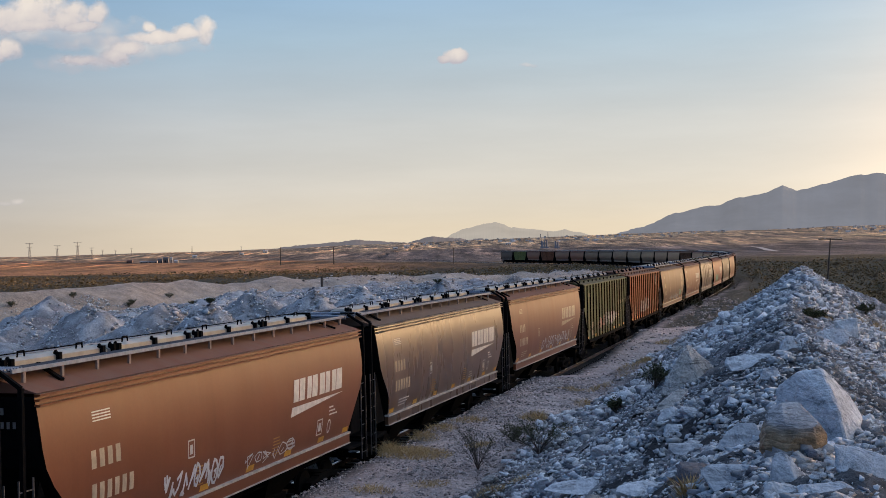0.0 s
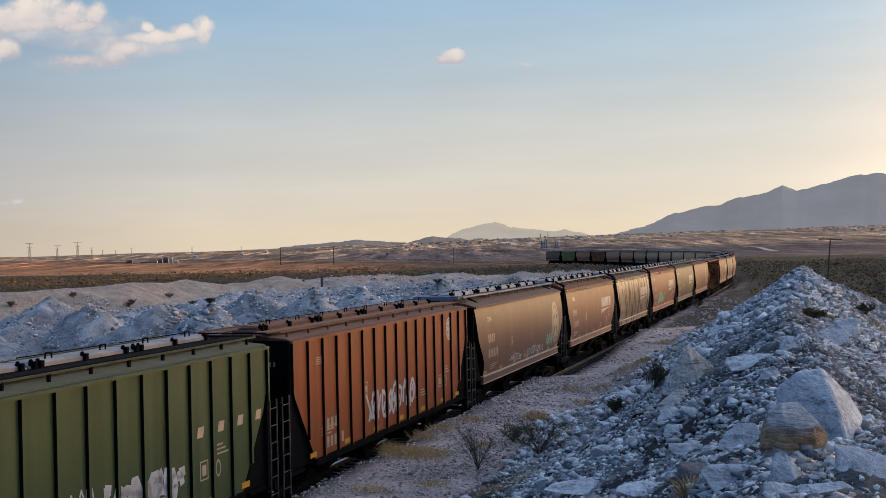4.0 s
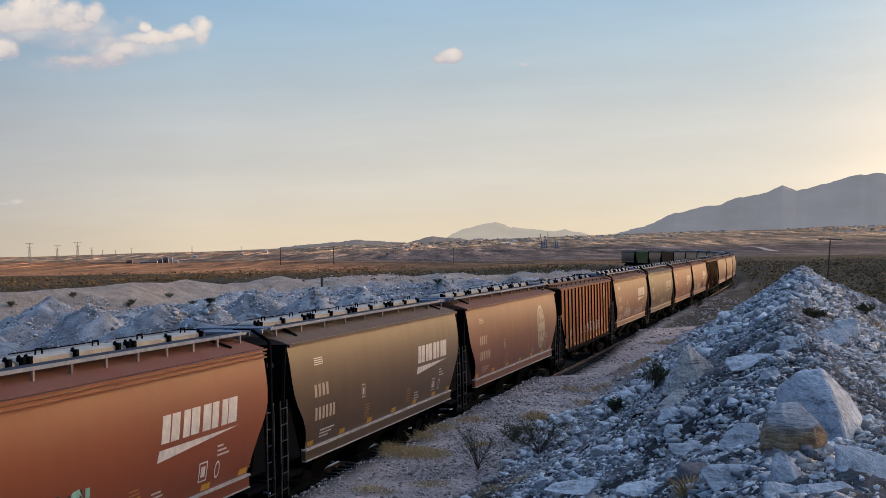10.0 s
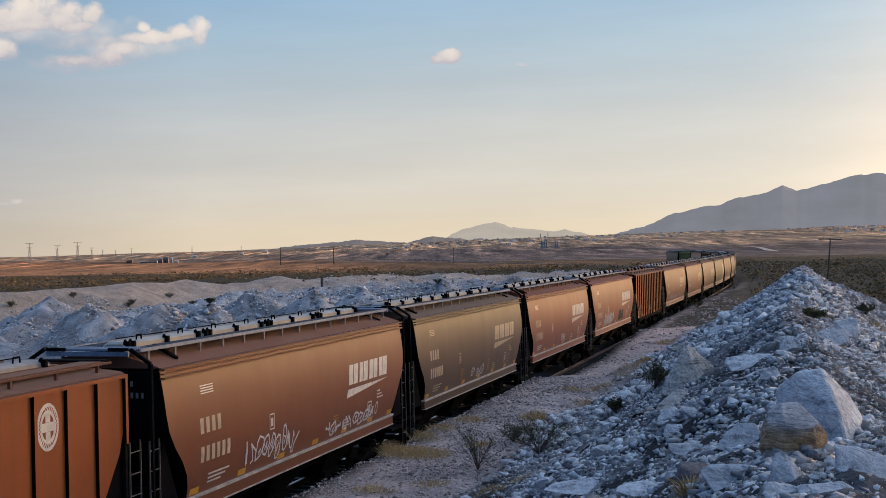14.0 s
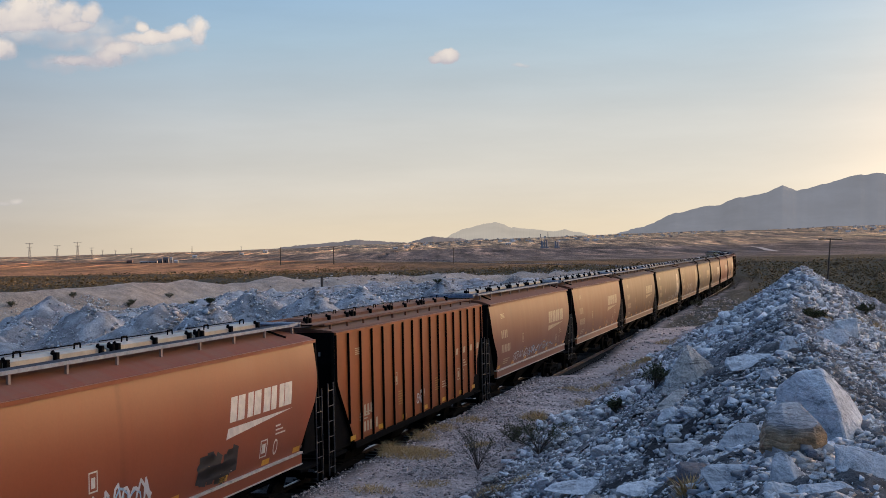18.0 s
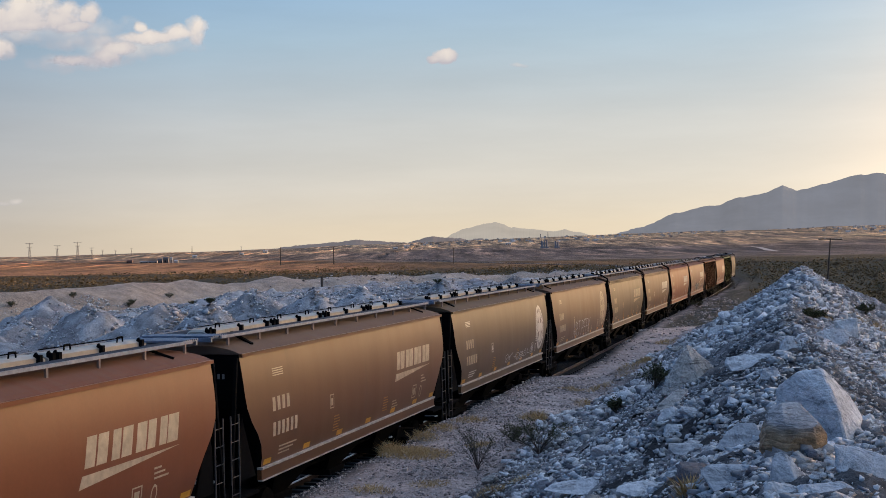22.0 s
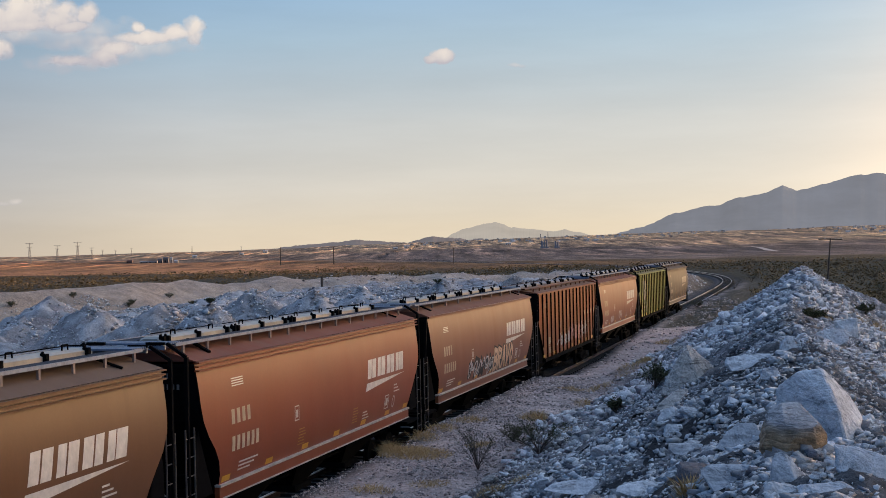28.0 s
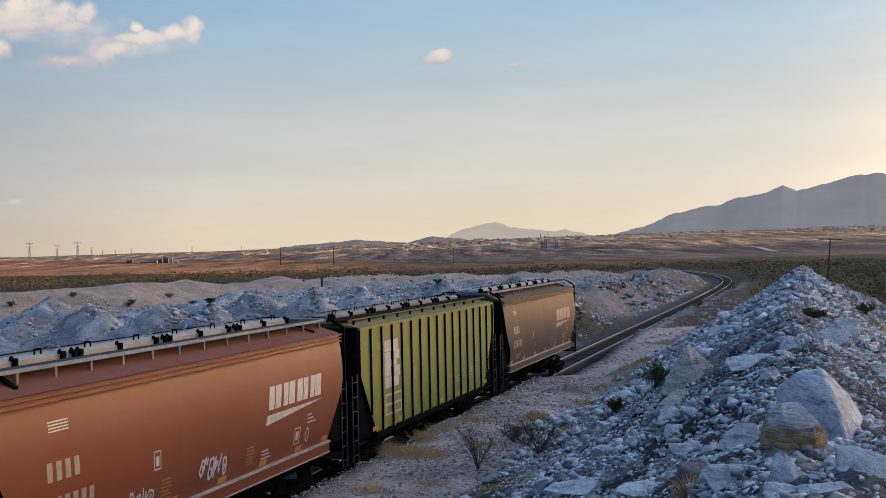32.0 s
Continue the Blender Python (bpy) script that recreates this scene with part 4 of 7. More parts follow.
    for y in (-2.6, 1.6):
        for i in range(6):
            d.rect(y, y + 0.48 - 0.05 * (i % 3), 1.95 + i * 0.08, 1.98 + i * 0.08)
    tagged(part("notice", d.s, NOTICE, car, "faded orange stencilled notice", recalc=False), kind="stuff")
    for y in (-6.9, -4.4, -2.0, 0.4, 2.7, 5.0, 6.9):
        z = 1.78 if not flat else 1.44
        part("reflector", pen(0.008).rect(y - 0.22, y + 0.22, z, z + 0.14).s, YELLOW, car, "yellow reflector", recalc=False)
    # end lettering bars on the end sheet that faces the camera
    sh = Shape()
    for i, n in enumerate((4, 6)):
        for j in range(n):
            x = 0.42 + j * 0.12
            z = 4.24 - i * 0.24
            sh.quad((x, -HALF - 0.012, z), (x + 0.065, -HALF - 0.012, z), (x + 0.065, -HALF - 0.012, z + 0.12), (x, -HALF - 0.012, z + 0.12))
    tagged(part("end_lettering", sh, DIM, car, recalc=False), kind="stuff")
    for y in spec.get("streaks", ()):
        d = pen(0.005)
        for i in range(7):
            q = y + rng.gauss(0, 0.14)
            top = rng.uniform(3.5, 4.1)
            pts = [(q + rng.uniform(-0.05, 0.05), top - j * rng.uniform(0.15, 0.3)) for j in range(5)]
            d.stroke(pts, rng.uniform(0.03, 0.12))
        tagged(part("dust_streak", d.s, SOOT, car, recalc=False), "matt dusty run", kind="stuff")
    for tint, y0, y1, z0, z1, n, w in spec.get("tags", ()):
        d = pen(0.010 if tint != "black" else 0.008)
        spanw = (y1 - y0) / n
        for i in range(n):
            a, b = y0 + i * spanw, y0 + (i + 1.05) * spanw
            if w > 0.2 or rng.random() < 0.5:
                pts = [(rng.uniform(a, b), rng.uniform(z0, z1)) for _ in range(rng.randint(4, 7))]
                pts.sort(key=lambda p: p[0] + rng.uniform(-spanw, spanw) * 0.6)
                d.stroke(pts, w)
                continue
            # a rounded letter outline with a short bar inside
            cy, cz = (a + b) / 2 + rng.uniform(-0.1, 0.1) * spanw, (z0 + z1) / 2 + rng.uniform(-0.12, 0.12) * (z1 - z0)
            ry, rz, lean = spanw * rng.uniform(0.42, 0.6), (z1 - z0) * rng.uniform(0.36, 0.5), rng.uniform(-0.15, 0.35)
            loop = []
            for j in range(9):
                g = 2 * math.pi * j / 9 + rng.uniform(-0.2, 0.2)
                q = rng.uniform(0.72, 1.1)
                loop.append((cy + ry * q * math.cos(g) + lean * rz * math.sin(g), cz + rz * q * math.sin(g)))
            d.stroke(loop + loop[:1], w)
            d.stroke([(cy - 0.3 * ry, cz + rng.uniform(-0.4, 0.2) * rz), (cy + 0.25 * ry, cz + rng.uniform(-0.1, 0.4) * rz), (cy + rng.uniform(-0.3, 0.4) * ry, cz - 0.45 * rz)], w * 0.8)
        tagged(part("graffiti", d.s, SPRAY[tint], car, recalc=False), tint + " sprayed graffiti", kind="stuff")
    for tint, y0, z0, h, word, w in spec.get("words", ()):
        y = y0
        for ch in word:
            for shade, lift, wide in (((SPRAY["black"], 0.011, w * 1.7), (SPRAY[tint], 0.015, w)) if w > 0.1 else ((SPRAY[tint], 0.013, w),)):
                d = pen(lift)
                for line in GLYPHS.get(ch, ()):
                    d.stroke([(y + a * h * 0.6, z0 + b * h) for a, b in line], wide)
                if d.s.f:
                    part("sprayed_letter", d.s, shade, car, "sprayed letter", recalc=False)
            y += h * (0.42 if ch == " " else 0.82)


GLYPHS = {"A": (((0, 0), (0.5, 1), (1, 0)), ((0.25, 0.4), (0.75, 0.4))), "R": (((0, 0), (0, 1), (0.9, 0.85), (0.8, 0.55), (0, 0.5), (1, 0)),), "T": (((0, 1), (1, 1)), ((0.5, 1), (0.45, 0))),
          "P": (((0, 0), (0, 1), (0.9, 0.85), (0.8, 0.5), (0, 0.45)),), "E": (((0.9, 1), (0, 1), (0, 0), (0.9, 0)), ((0, 0.5), (0.7, 0.5))), "K": (((0, 0), (0, 1)), ((0.9, 1), (0, 0.45), (0.9, 0))),
          "B": (((0, 0), (0, 1), (0.8, 0.9), (0.75, 0.6), (0, 0.52), (0.95, 0.4), (0.85, 0.05), (0, 0)),), "V": (((0, 1), (0.5, 0), (1, 1)),), "O": (((0.5, 1), (0, 0.5), (0.5, 0), (1, 0.5), (0.5, 1)),)}

W, O = "wedge", "oval"
# from the tail forward: kind, paint, emblem, label, graffiti
CARS = [
    dict(kind="plain", c="bronze", logo=W, say="dusty bronze-grey covered hopper car at the train's tail"),
    dict(kind="ribbed", c="lime", logo="block", say="faded lime-green ribbed hopper car with white block emblem"),
    dict(kind="plain", c="red", logo=W, fresh=True, say="oxide-red covered hopper car with white tags", tags=[("white", -4.2, -2.9, 1.85, 2.35, 5, 0.05), ("white", -0.9, 0.5, 2.0, 2.5, 6, 0.06)]),
    dict(kind="ribbed", c="orange", logo="", say="rust-red ribbed hopper car with pink and white graffiti", tags=[("white", -3.6, -0.2, 1.7, 2.3, 10, 0.09), ("pink", -0.2, 3.2, 1.75, 2.6, 9, 0.12), ("white", 3.2, 5.6, 1.75, 2.6, 7, 0.06)]),
    dict(kind="round", c="brown", logo=W, fresh=True, say="tan-brown covered hopper car with big black and peach graffiti", tags=[("black", -3.4, 3.6, 1.85, 2.6, 18, 0.22), ("white", -3.4, 0.6, 1.8, 2.6, 9, 0.06)], words=[("peach", 0.7, 1.85, 0.85, "BRAVO", 0.20)]),
    dict(kind="plain", c="red", logo=W, fresh=True, say="clean oxide-red covered hopper car with white emblem"),
    dict(kind="plain", c="tan", logo=W, fresh=True, say="dusty tan-brown covered hopper car with white emblem"),
    dict(kind="plain", c="grey", logo=W, say="dull grey-brown covered hopper car with faded emblem"),
    dict(kind="round", c="tan", logo=O, fresh=False, say="brown covered hopper car with cream oval and white scrawl", words=[("white", -3.0, 1.85, 0.85, "ART PEEK", 0.045)]),
    dict(kind="round", c="olive", logo=O, fresh=True, say="olive-brown covered hopper car with bright white oval", tags=[("white", -0.5, 5.0, 1.85, 2.3, 8, 0.03)]),
    dict(kind="round", c="tan", logo=W, say="dusty tan-brown covered hopper car with pale emblem"),
    dict(kind="round", c="brown", logo=W, say="red-brown covered hopper car with faded emblem"),
    dict(kind="round", c="brown", logo=W, say="red-brown covered hopper car with small white tags", tags=[("white", -4.6, 0.6, 1.85, 2.3, 9, 0.04), ("blue", -2.0, 4.0, 1.85, 2.3, 7, 0.04)]),
    dict(kind="ribbed", c="orange", logo="", rusty_hatches=True, say="rust-red ribbed hopper car with faint lettering", tags=[("white", -0.6, 0.3, 1.7, 2.2, 3, 0.05)]),
    dict(kind="round", c="red", logo=W, fresh=True, say="red covered hopper car with blue-white graffiti", tags=[("white", -4.2, -0.6, 1.85, 2.6, 12, 0.07), ("blue", -4.2, -1.0, 1.85, 2.5, 6, 0.05), ("black", 1.4, 3.2, 1.85, 2.5, 9, 0.3)]),
    dict(kind="plain", c="red", logo=W, fresh=True, say="oxide-red covered hopper car with a small white tag", tags=[("white", -0.3, 0.9, 1.9, 2.35, 4, 0.06)]),
    dict(kind="plain", c="grey", logo=W, say="dull grey-brown covered hopper car with small tags", tags=[("white", -1.0, 1.0, 1.85, 2.3, 5, 0.05)]),
    dict(kind="plain", c="brown", logo=W, fresh=True, say="red-brown covered hopper car with white outline graffiti", tags=[("white", -4.5, -1.0, 1.85, 2.6, 9, 0.05), ("white", 1.0, 5.2, 1.85, 2.25, 9, 0.06)]),
    dict(kind="ribbed", c="orange", logo=O, oval_at=5.6, say="orange-red ribbed hopper car with small white oval", tags=[("white", -1.2, 3.6, 1.75, 2.55, 9, 0.06)]),
    dict(kind="round", c="brown", logo=O, fresh=False, oval_at=4.5, say="red-brown covered hopper car with cream oval emblem"),
    dict(kind="round", c="grey", logo=W, fresh=True, say="dusty grey-brown covered hopper car with white emblem"),
    dict(kind="plain", c="red", logo=W, fresh=True, say="oxide-red covered hopper car with mint-green graffiti", tags=[("black", -4.2, 0.2, 1.85, 2.75, 9, 0.10), ("green", -4.2, 0.2, 1.9, 2.8, 14, 0.15)]),
    dict(kind="plain", c="gloss", logo=W, fresh=True, say="glossy brown covered hopper car with dusty rain streaks", streaks=(-5.2, -2.9, -0.4, 1.7, 3.9, 5.9)),
    dict(kind="plain", c="brown", logo=W, fresh=True, say="red-brown covered hopper car with scrawled sill"),
    dict(kind="round", c="tan", logo=O, fresh=False, say="tan covered hopper car with oval and green tag", tags=[("green", 4.2, 5.6, 2.0, 2.6, 7, 0.07), ("white", -3.0, 3.8, 1.85, 2.25, 12, 0.05)]),
    dict(kind="ribbed", c="orange", logo=O, oval_at=6.0, rusty_hatches=True, say="rust-red ribbed hopper car with white graffiti", tags=[("white", -2.8, 1.8, 1.75, 2.7, 10, 0.13)]),
    dict(kind="ribbed", c="green", logo="", say="leaf-green ribbed hopper car with white and red graffiti", tags=[("pink", -3.4, -0.9, 1.75, 2.55, 7, 0.09), ("white", -0.6, 0.2, 1.8, 2.7, 5, 0.05), ("white", 0.5, 3.8, 1.75, 2.6, 9, 0.2)]),
    dict(kind="plain", c="brown", logo=W, say="red-brown covered hopper car with white scribbles", tags=[("white", -2.0, 4.8, 1.85, 2.45, 14, 0.05)]),
    dict(kind="plain", c="gloss", logo=W, fresh=True, say="glossy dark-brown covered hopper car with white emblem"),
    dict(kind="plain", c="brown", logo=W, fresh=True, say="brown covered hopper car with white scribbled graffiti", tags=[("white", -4.0, -1.2, 1.85, 2.45, 10, 0.07), ("white", 0.0, 3.0, 1.85, 2.2, 6, 0.03)]),
    dict(kind="plain", c="red", logo=W, fresh=True, say="oxide-red covered hopper car with white emblem"),
]


def build_train():
    base = {"plain": (curved_hopper(PAINTS["red"], False), PAINTS["red"]), "round": (curved_hopper(PAINTS["brown"], True), PAINTS["brown"]), "ribbed": (ribbed_hopper(PAINTS["orange"]), PAINTS["orange"])}
    used, out = set(), []
    rng = random.Random(11)
    for i, spec in enumerate(CARS):
        ob, old = base[spec["kind"]]
        car = ob if spec["kind"] not in used else copy_thing(ob, Matrix())
        if spec["kind"] not in used:
            used.add(spec["kind"])
        spec["stretch"] = (PITCH + CAR_SHIFT[i] - CAR_SHIFT[i + 1] - 1.5) / (2 * HALF) if i else 1.0
        out.append((car, spec, old))
    for car, spec, old in out:
        mat = PAINTS[spec["c"]]
        repaint(car, mat, ROOFS[spec["c"]], old)
        spec["paint"] = mat
        if spec["c"] == "orange":
            rusty_roof(car, ROOFS["orange"], spec.get("rusty_hatches", False))
        add_marks(car, spec, rng)
        car.scale = (1.0, spec["stretch"], 1.0)
        tagged(car, spec["say"], "rail car", "train of hopper cars")
    return [c for c, _, _ in out]


TRAIN = build_train()


# ---- things round the line ----
def ico(level):
    bm = bmesh.new()
    bmesh.ops.create_icosphere(bm, subdivisions=level, radius=1.0)
    bm.verts.ensure_lookup_table()
    v = np.array([tuple(q.co) for q in bm.verts])
    f = np.array([[q.index for q in fc.verts] for fc in bm.faces])
    bm.free()
    return v, f


ICO2 = ico(2)


def chunk(rs, level, cuts=9):
    """A broken stone: a ball cut flat by random planes."""
    v, f = level
    v = v.copy()
    for _ in range(cuts):
        n = rs.normal(size=3)
        n /= np.linalg.norm(n)
        d = rs.uniform(0.38, 0.72)
        over = v @ n - d
        v -= np.maximum(over, 0)[:, None] * n
    return v / np.abs(v).max(0), f


def stones(name, pts, sizes, mat, label, seed, kind="stuff", flat=0.7):
    rs = np.random.RandomState(seed)
    cube = np.array([(x, y, z) for x in (-1, 1) for y in (-1, 1) for z in (-1, 1)], float)
    tri = np.array(((0, 1, 3), (0, 3, 2), (4, 6, 7), (4, 7, 5), (0, 4, 5), (0, 5, 1), (2, 3, 7), (2, 7, 6), (0, 2, 6), (0, 6, 4), (1, 5, 7), (1, 7, 3)))
    tet = np.array(((0, 1, 2), (0, 2, 3), (0, 3, 1), (1, 3, 2)))
    corner = np.array(((1, 1, 1), (1, -1, -1), (-1, 1, -1), (-1, -1, 1)), float)
    chips = [(corner * rs.uniform(0.6, 1.1, (4, 1)) + rs.uniform(-0.3, 0.3, (4, 3)), tet) for _ in range(40)]
    small = np.percentile(sizes, 60)
    shapes = [(cube * rs.uniform(0.45, 1.0, (8, 1)) + rs.uniform(-0.25, 0.25, (8, 3)), tri) for _ in range(40)]
    vs, fs, base = [], [], 0
    for p, s in zip(pts, sizes):
        v, f = (chips if s < small else shapes)[rs.randint(40)]
        q = np.linalg.qr(rs.normal(size=(3, 3)))[0]
        v = (v * np.array((1.0, rs.uniform(0.5, 1.0), rs.uniform(0.3, 0.8)))) @ q.T
        v[:, 2] *= flat
        vs.append(v * s + p)
        fs.append(f + base)
        base += len(v)
    me = bpy.data.meshes.new(name)
    v, f = np.concatenate(vs), np.concatenate(fs)
    me.vertices.add(len(v))
    me.loops.add(f.size)
    me.polygons.add(len(f))
    me.vertices.foreach_set("co", v.ravel())
    me.loops.foreach_set("vertex_index", f.ravel().astype(np.int32))
    me.polygons.foreach_set("loop_start", np.arange(len(f)) * 3)
    me.update()
    me.materials.append(mat)
    return tagged(new(name, me), label, "stones", kind=kind)


def scatter(n, seed, x0, x1, y0, y1, keep, lo, hi, power=3.0):
    rs = np.random.RandomState(seed)
    x, y = rs.uniform(x0, x1, n), rs.uniform(y0, y1, n)
    k = rs.rand(n) < keep(x, y)
    x, y = x[k], y[k]
    s = (lo + (hi - lo) * rs.rand(len(x)) ** power) * (1 + 0.9 * np.clip(fbm(x - 60, y, 1.2 + 0.03 * y, 3) * 2.5, -0.5, 0.15))
    return np.stack([x, y, height(x, y) + s * 0.35], -1), s


def right_pile(x, y):
    d = beside(x, y)
    thin = 0.55 + 0.45 * step(-0.12, 0.14, fbm(x + 40, y, 1.5 + 0.02 * y, 3))
    return thin * step(6.0, 8.6, d + 0.8 * fbm(x, y, 3.0, 2)) * step(0.0, -3.5, d - pile_end(y) + 1.5 * fbm(x, y, 4.0, 2)) * step(100, 92, y) * (np.abs(x) < 0.40 * y + 2.0)


CLOD = rock_paint("brown_earth_clods", (0.16, 0.125, 0.10), (0.28, 0.225, 0.185), (0.42, 0.35, 0.30))


def build_rubble():
    p, s = scatter(330000, 1, -6, 18, 8, 34, right_pile, 0.014, 0.085, 2.8)
    stones("rubble_near", p, s, LIMESTONE, "small broken grey limestone pieces on the heap", 3)
    p, s = scatter(240000, 2, 0, 40, 30, 100, right_pile, 0.035, 0.20, 2.8)
    stones("rubble_ridge", p, s, LIMESTONE, "broken grey limestone covering the long spoil ridge", 4)
    p, s = scatter(30000, 12, -4, 40, 8, 100, right_pile, 0.012, 0.12, 3.5)
    stones("dark_rubble", p, s, DARK_ROCK, "dark slaty stone chips between the pale rocks", 14)
    rs = np.random.RandomState(5)
    ss, dd = 10 + 140 * rs.rand(50000) ** 1.5, 2.1 + 6.5 * rs.rand(50000) ** 0.9
    hx, hy, hh = np.interp(ss, LS, LX), np.interp(ss, LS, LY), np.interp(ss, LS, LH)
    x, y = hx + np.cos(hh) * dd, hy - np.sin(hh) * dd
    k = rs.rand(len(x)) < 0.08 + 0.5 * step(0.0, 0.3, fbm(x, y, 2.5, 3))
    x, y = x[k], y[k]
    s = (0.008 + 0.09 * rs.rand(len(x)) ** 7) * (0.75 + y / 110)
    p = np.stack([x, y, height(x, y) + s * 0.15], -1)
    # fine chips thick on the near part
    s2, d2 = rs.uniform(14, 62, 75000), 2.0 + 6.6 * rs.rand(75000)
    hx, hy, hh = np.interp(s2, LS, LX), np.interp(s2, LS, LY), np.interp(s2, LS, LH)
    x, y = hx + np.cos(hh) * d2, hy - np.sin(hh) * d2
    k = (rs.rand(len(x)) < 0.25 + 0.75 * step(-0.2, 0.15, fbm(x + 7, y, 1.3, 3))) & (np.abs(x) < 0.4 * y)
    x, y = x[k], y[k]
    q = (0.008 + 0.03 * rs.rand(len(x)) ** 3) * (0.7 + y / 60)
    p, s = np.concatenate([p, np.stack([x, y, height(x, y) + q * 0.3], -1)]), np.concatenate([s, q])
    stones("shoulder_gravel", p, s, GRAVEL, "loose grey gravel along the track shoulder", 6)
    far = lambda x, y: step(-48, -34, beside(x, y)) * step(-4.5, -7, beside(x, y)) * (1 - 0.85 * step(-13, -10, beside(x, y)) * step(80, 95, y))
    p, s = scatter(60000, 7, -50, 40, 40, 215, far, 0.03, 0.22, 6.0)
    hp, hs = p, s
    bank = lambda x, y: step(-12, -9, beside(x, y)) * step(-3.4, -4.4, beside(x, y)) * np.clip(0.35 + 1.6 * fbm(x, y, 5.0, 3), 0, 1)
    rough = lambda x, y: step(-11, -9, beside(x, y)) * step(-3.2, -3.8, beside(x, y)) * np.clip(0.5 + 1.8 * fbm(x + 5, y, 6.0, 3), 0.05, 1)
    p, s = scatter(70000, 37, 0, 62, 84, 222, rough, 0.05, 0.34, 4.0)
    stones("bank_rubble", p, s, LIMESTONE, "broken grey rocks along the foot of the bank", 38)
    p, s = scatter(60000, 17, -12, 60, 78, 200, bank, 0.05, 0.30, 4.0)
    stones("bank_clods", p, s, CLOD, "brown earth clods and stones on the cut bank", 18)
    p, s = scatter(9000, 19, -12, 60, 78, 200, bank, 0.10, 0.45, 3.0)
    stones("bank_lumps", p, s, DARK_ROCK, "dark lumps of earth on the cut bank", 20)
    p, s = hp, hs
    lump = lambda x, y: step(1.7, 2.3, height(x, y)) * step(-5, -8, beside(x, y)) * step(3.0, 6.0, from_berm(x, y))
    p2, s2 = scatter(150000, 27, -45, 12, 52, 122, lump, 0.04, 0.17, 4.5)
    stones("heap_stones", p2, s2, LIMESTONE, "broken grey limestone on the spoil heaps beyond the track", 28)
    stones("heap_rubble", p, s, GRAVEL, "pale rubble on the spoil heaps beyond the track", 8)


build_rubble()
CELLS = np.random.RandomState(23).rand(6, 256, 256)


def facets(x, y, cell, shift):
    """Broken plates: every cell a tilted flat piece. Height, a number for each piece, and how near the next crack is."""
    px, py = x / cell + shift, y / cell - shift
    ix, iy = np.floor(px).astype(int), np.floor(py).astype(int)
    best, second = np.full(np.shape(x), 1e9), np.full(np.shape(x), 1e9)
    z, tint = np.zeros(np.shape(x)), np.zeros(np.shape(x))
    for i in (-1, 0, 1):
        for j in (-1, 0, 1):
            a, b = (ix + i) % 256, (iy + j) % 256
            ox, oy = px - (ix + i + CELLS[0, a, b]), py - (iy + j + CELLS[1, a, b])
            g = CELLS[5, a, b] * math.pi
            u, v = ox * np.cos(g) + oy * np.sin(g), (oy * np.cos(g) - ox * np.sin(g)) * 1.6
            r = np.hypot(u, v) - 0.35 * CELLS[2, a, b]
            near = r < best
            second = np.where(near, best, np.minimum(second, r))
            best = np.where(near, r, best)
            z = np.where(near, (CELLS[2, a, b] - 0.5) * 0.7 + (CELLS[3, a, b] - 0.5) * 1.5 * ox + (CELLS[4, a, b] - 0.5) * 1.5 * oy, z)
            tint = np.where(near, CELLS[(3, 4, 0)[int(shift) % 3], b, a], tint)
    return z * cell, tint, np.clip((second - best) * 4, 0, 1)


def rock_skin():
    """Limestone rubble as one broken surface: tinted by piece, cracks darkened as shade."""
    m = Mat("broken_limestone_surface", 0.9)
    at = m.t.nodes.new("ShaderNodeAttribute")
    at.attribute_name = "piece"
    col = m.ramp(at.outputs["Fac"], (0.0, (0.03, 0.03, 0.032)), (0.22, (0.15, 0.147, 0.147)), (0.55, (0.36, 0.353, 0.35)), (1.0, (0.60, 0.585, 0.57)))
    n1, n2 = m.noise(0.7, 5, 0.6), m.noise(16.0, 6, 0.7)
    col = m.mix(1.0, col, m.ramp(n1, (0.32, (0.62, 0.60, 0.58)), (0.55, (1.0, 0.98, 0.96)), (0.72, (1.12, 1.10, 1.06))), "MULTIPLY")
    col = m.mix(1.0, col, m.ramp(n2, (0.30, 0.5), (0.48, 0.95), (0.72, 1.25)), "MULTIPLY")
    m.color(col)
    m.bump(math_node(m.t, "ADD", m.noise(5.0, 6, 0.7), math_node(m.t, "MULTIPLY", n2, 0.3)), 1.0, 0.10)
    return m.m


SKIN = rock_skin()


def skin_patch(name, gx, gy, z, keep, tint, label):
    m, n = gx.shape
    i = np.arange(n * m).reshape(m, n)
    faces = np.stack([i[:-1, :-1], i[:-1, 1:], i[1:, 1:], i[1:, :-1]], -1).reshape(-1, 4)
    faces = faces[keep.ravel()[faces].max(1) > 0.02]
    used, flat = np.unique(faces, return_inverse=True)
    me = bpy.data.meshes.new(name)
    me.vertices.add(len(used))
    me.loops.add(faces.size)
    me.polygons.add(len(faces))
    me.vertices.foreach_set("co", np.stack([gx, gy, z], -1).reshape(-1, 3)[used].ravel())
    me.loops.foreach_set("vertex_index", flat.ravel().astype(np.int32))
    me.polygons.foreach_set("loop_start", np.arange(len(faces)) * 4)
    me.update()
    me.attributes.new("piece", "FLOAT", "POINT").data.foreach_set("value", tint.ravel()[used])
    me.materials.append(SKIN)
    tagged(new(name, me), label, "stones", kind="stuff")


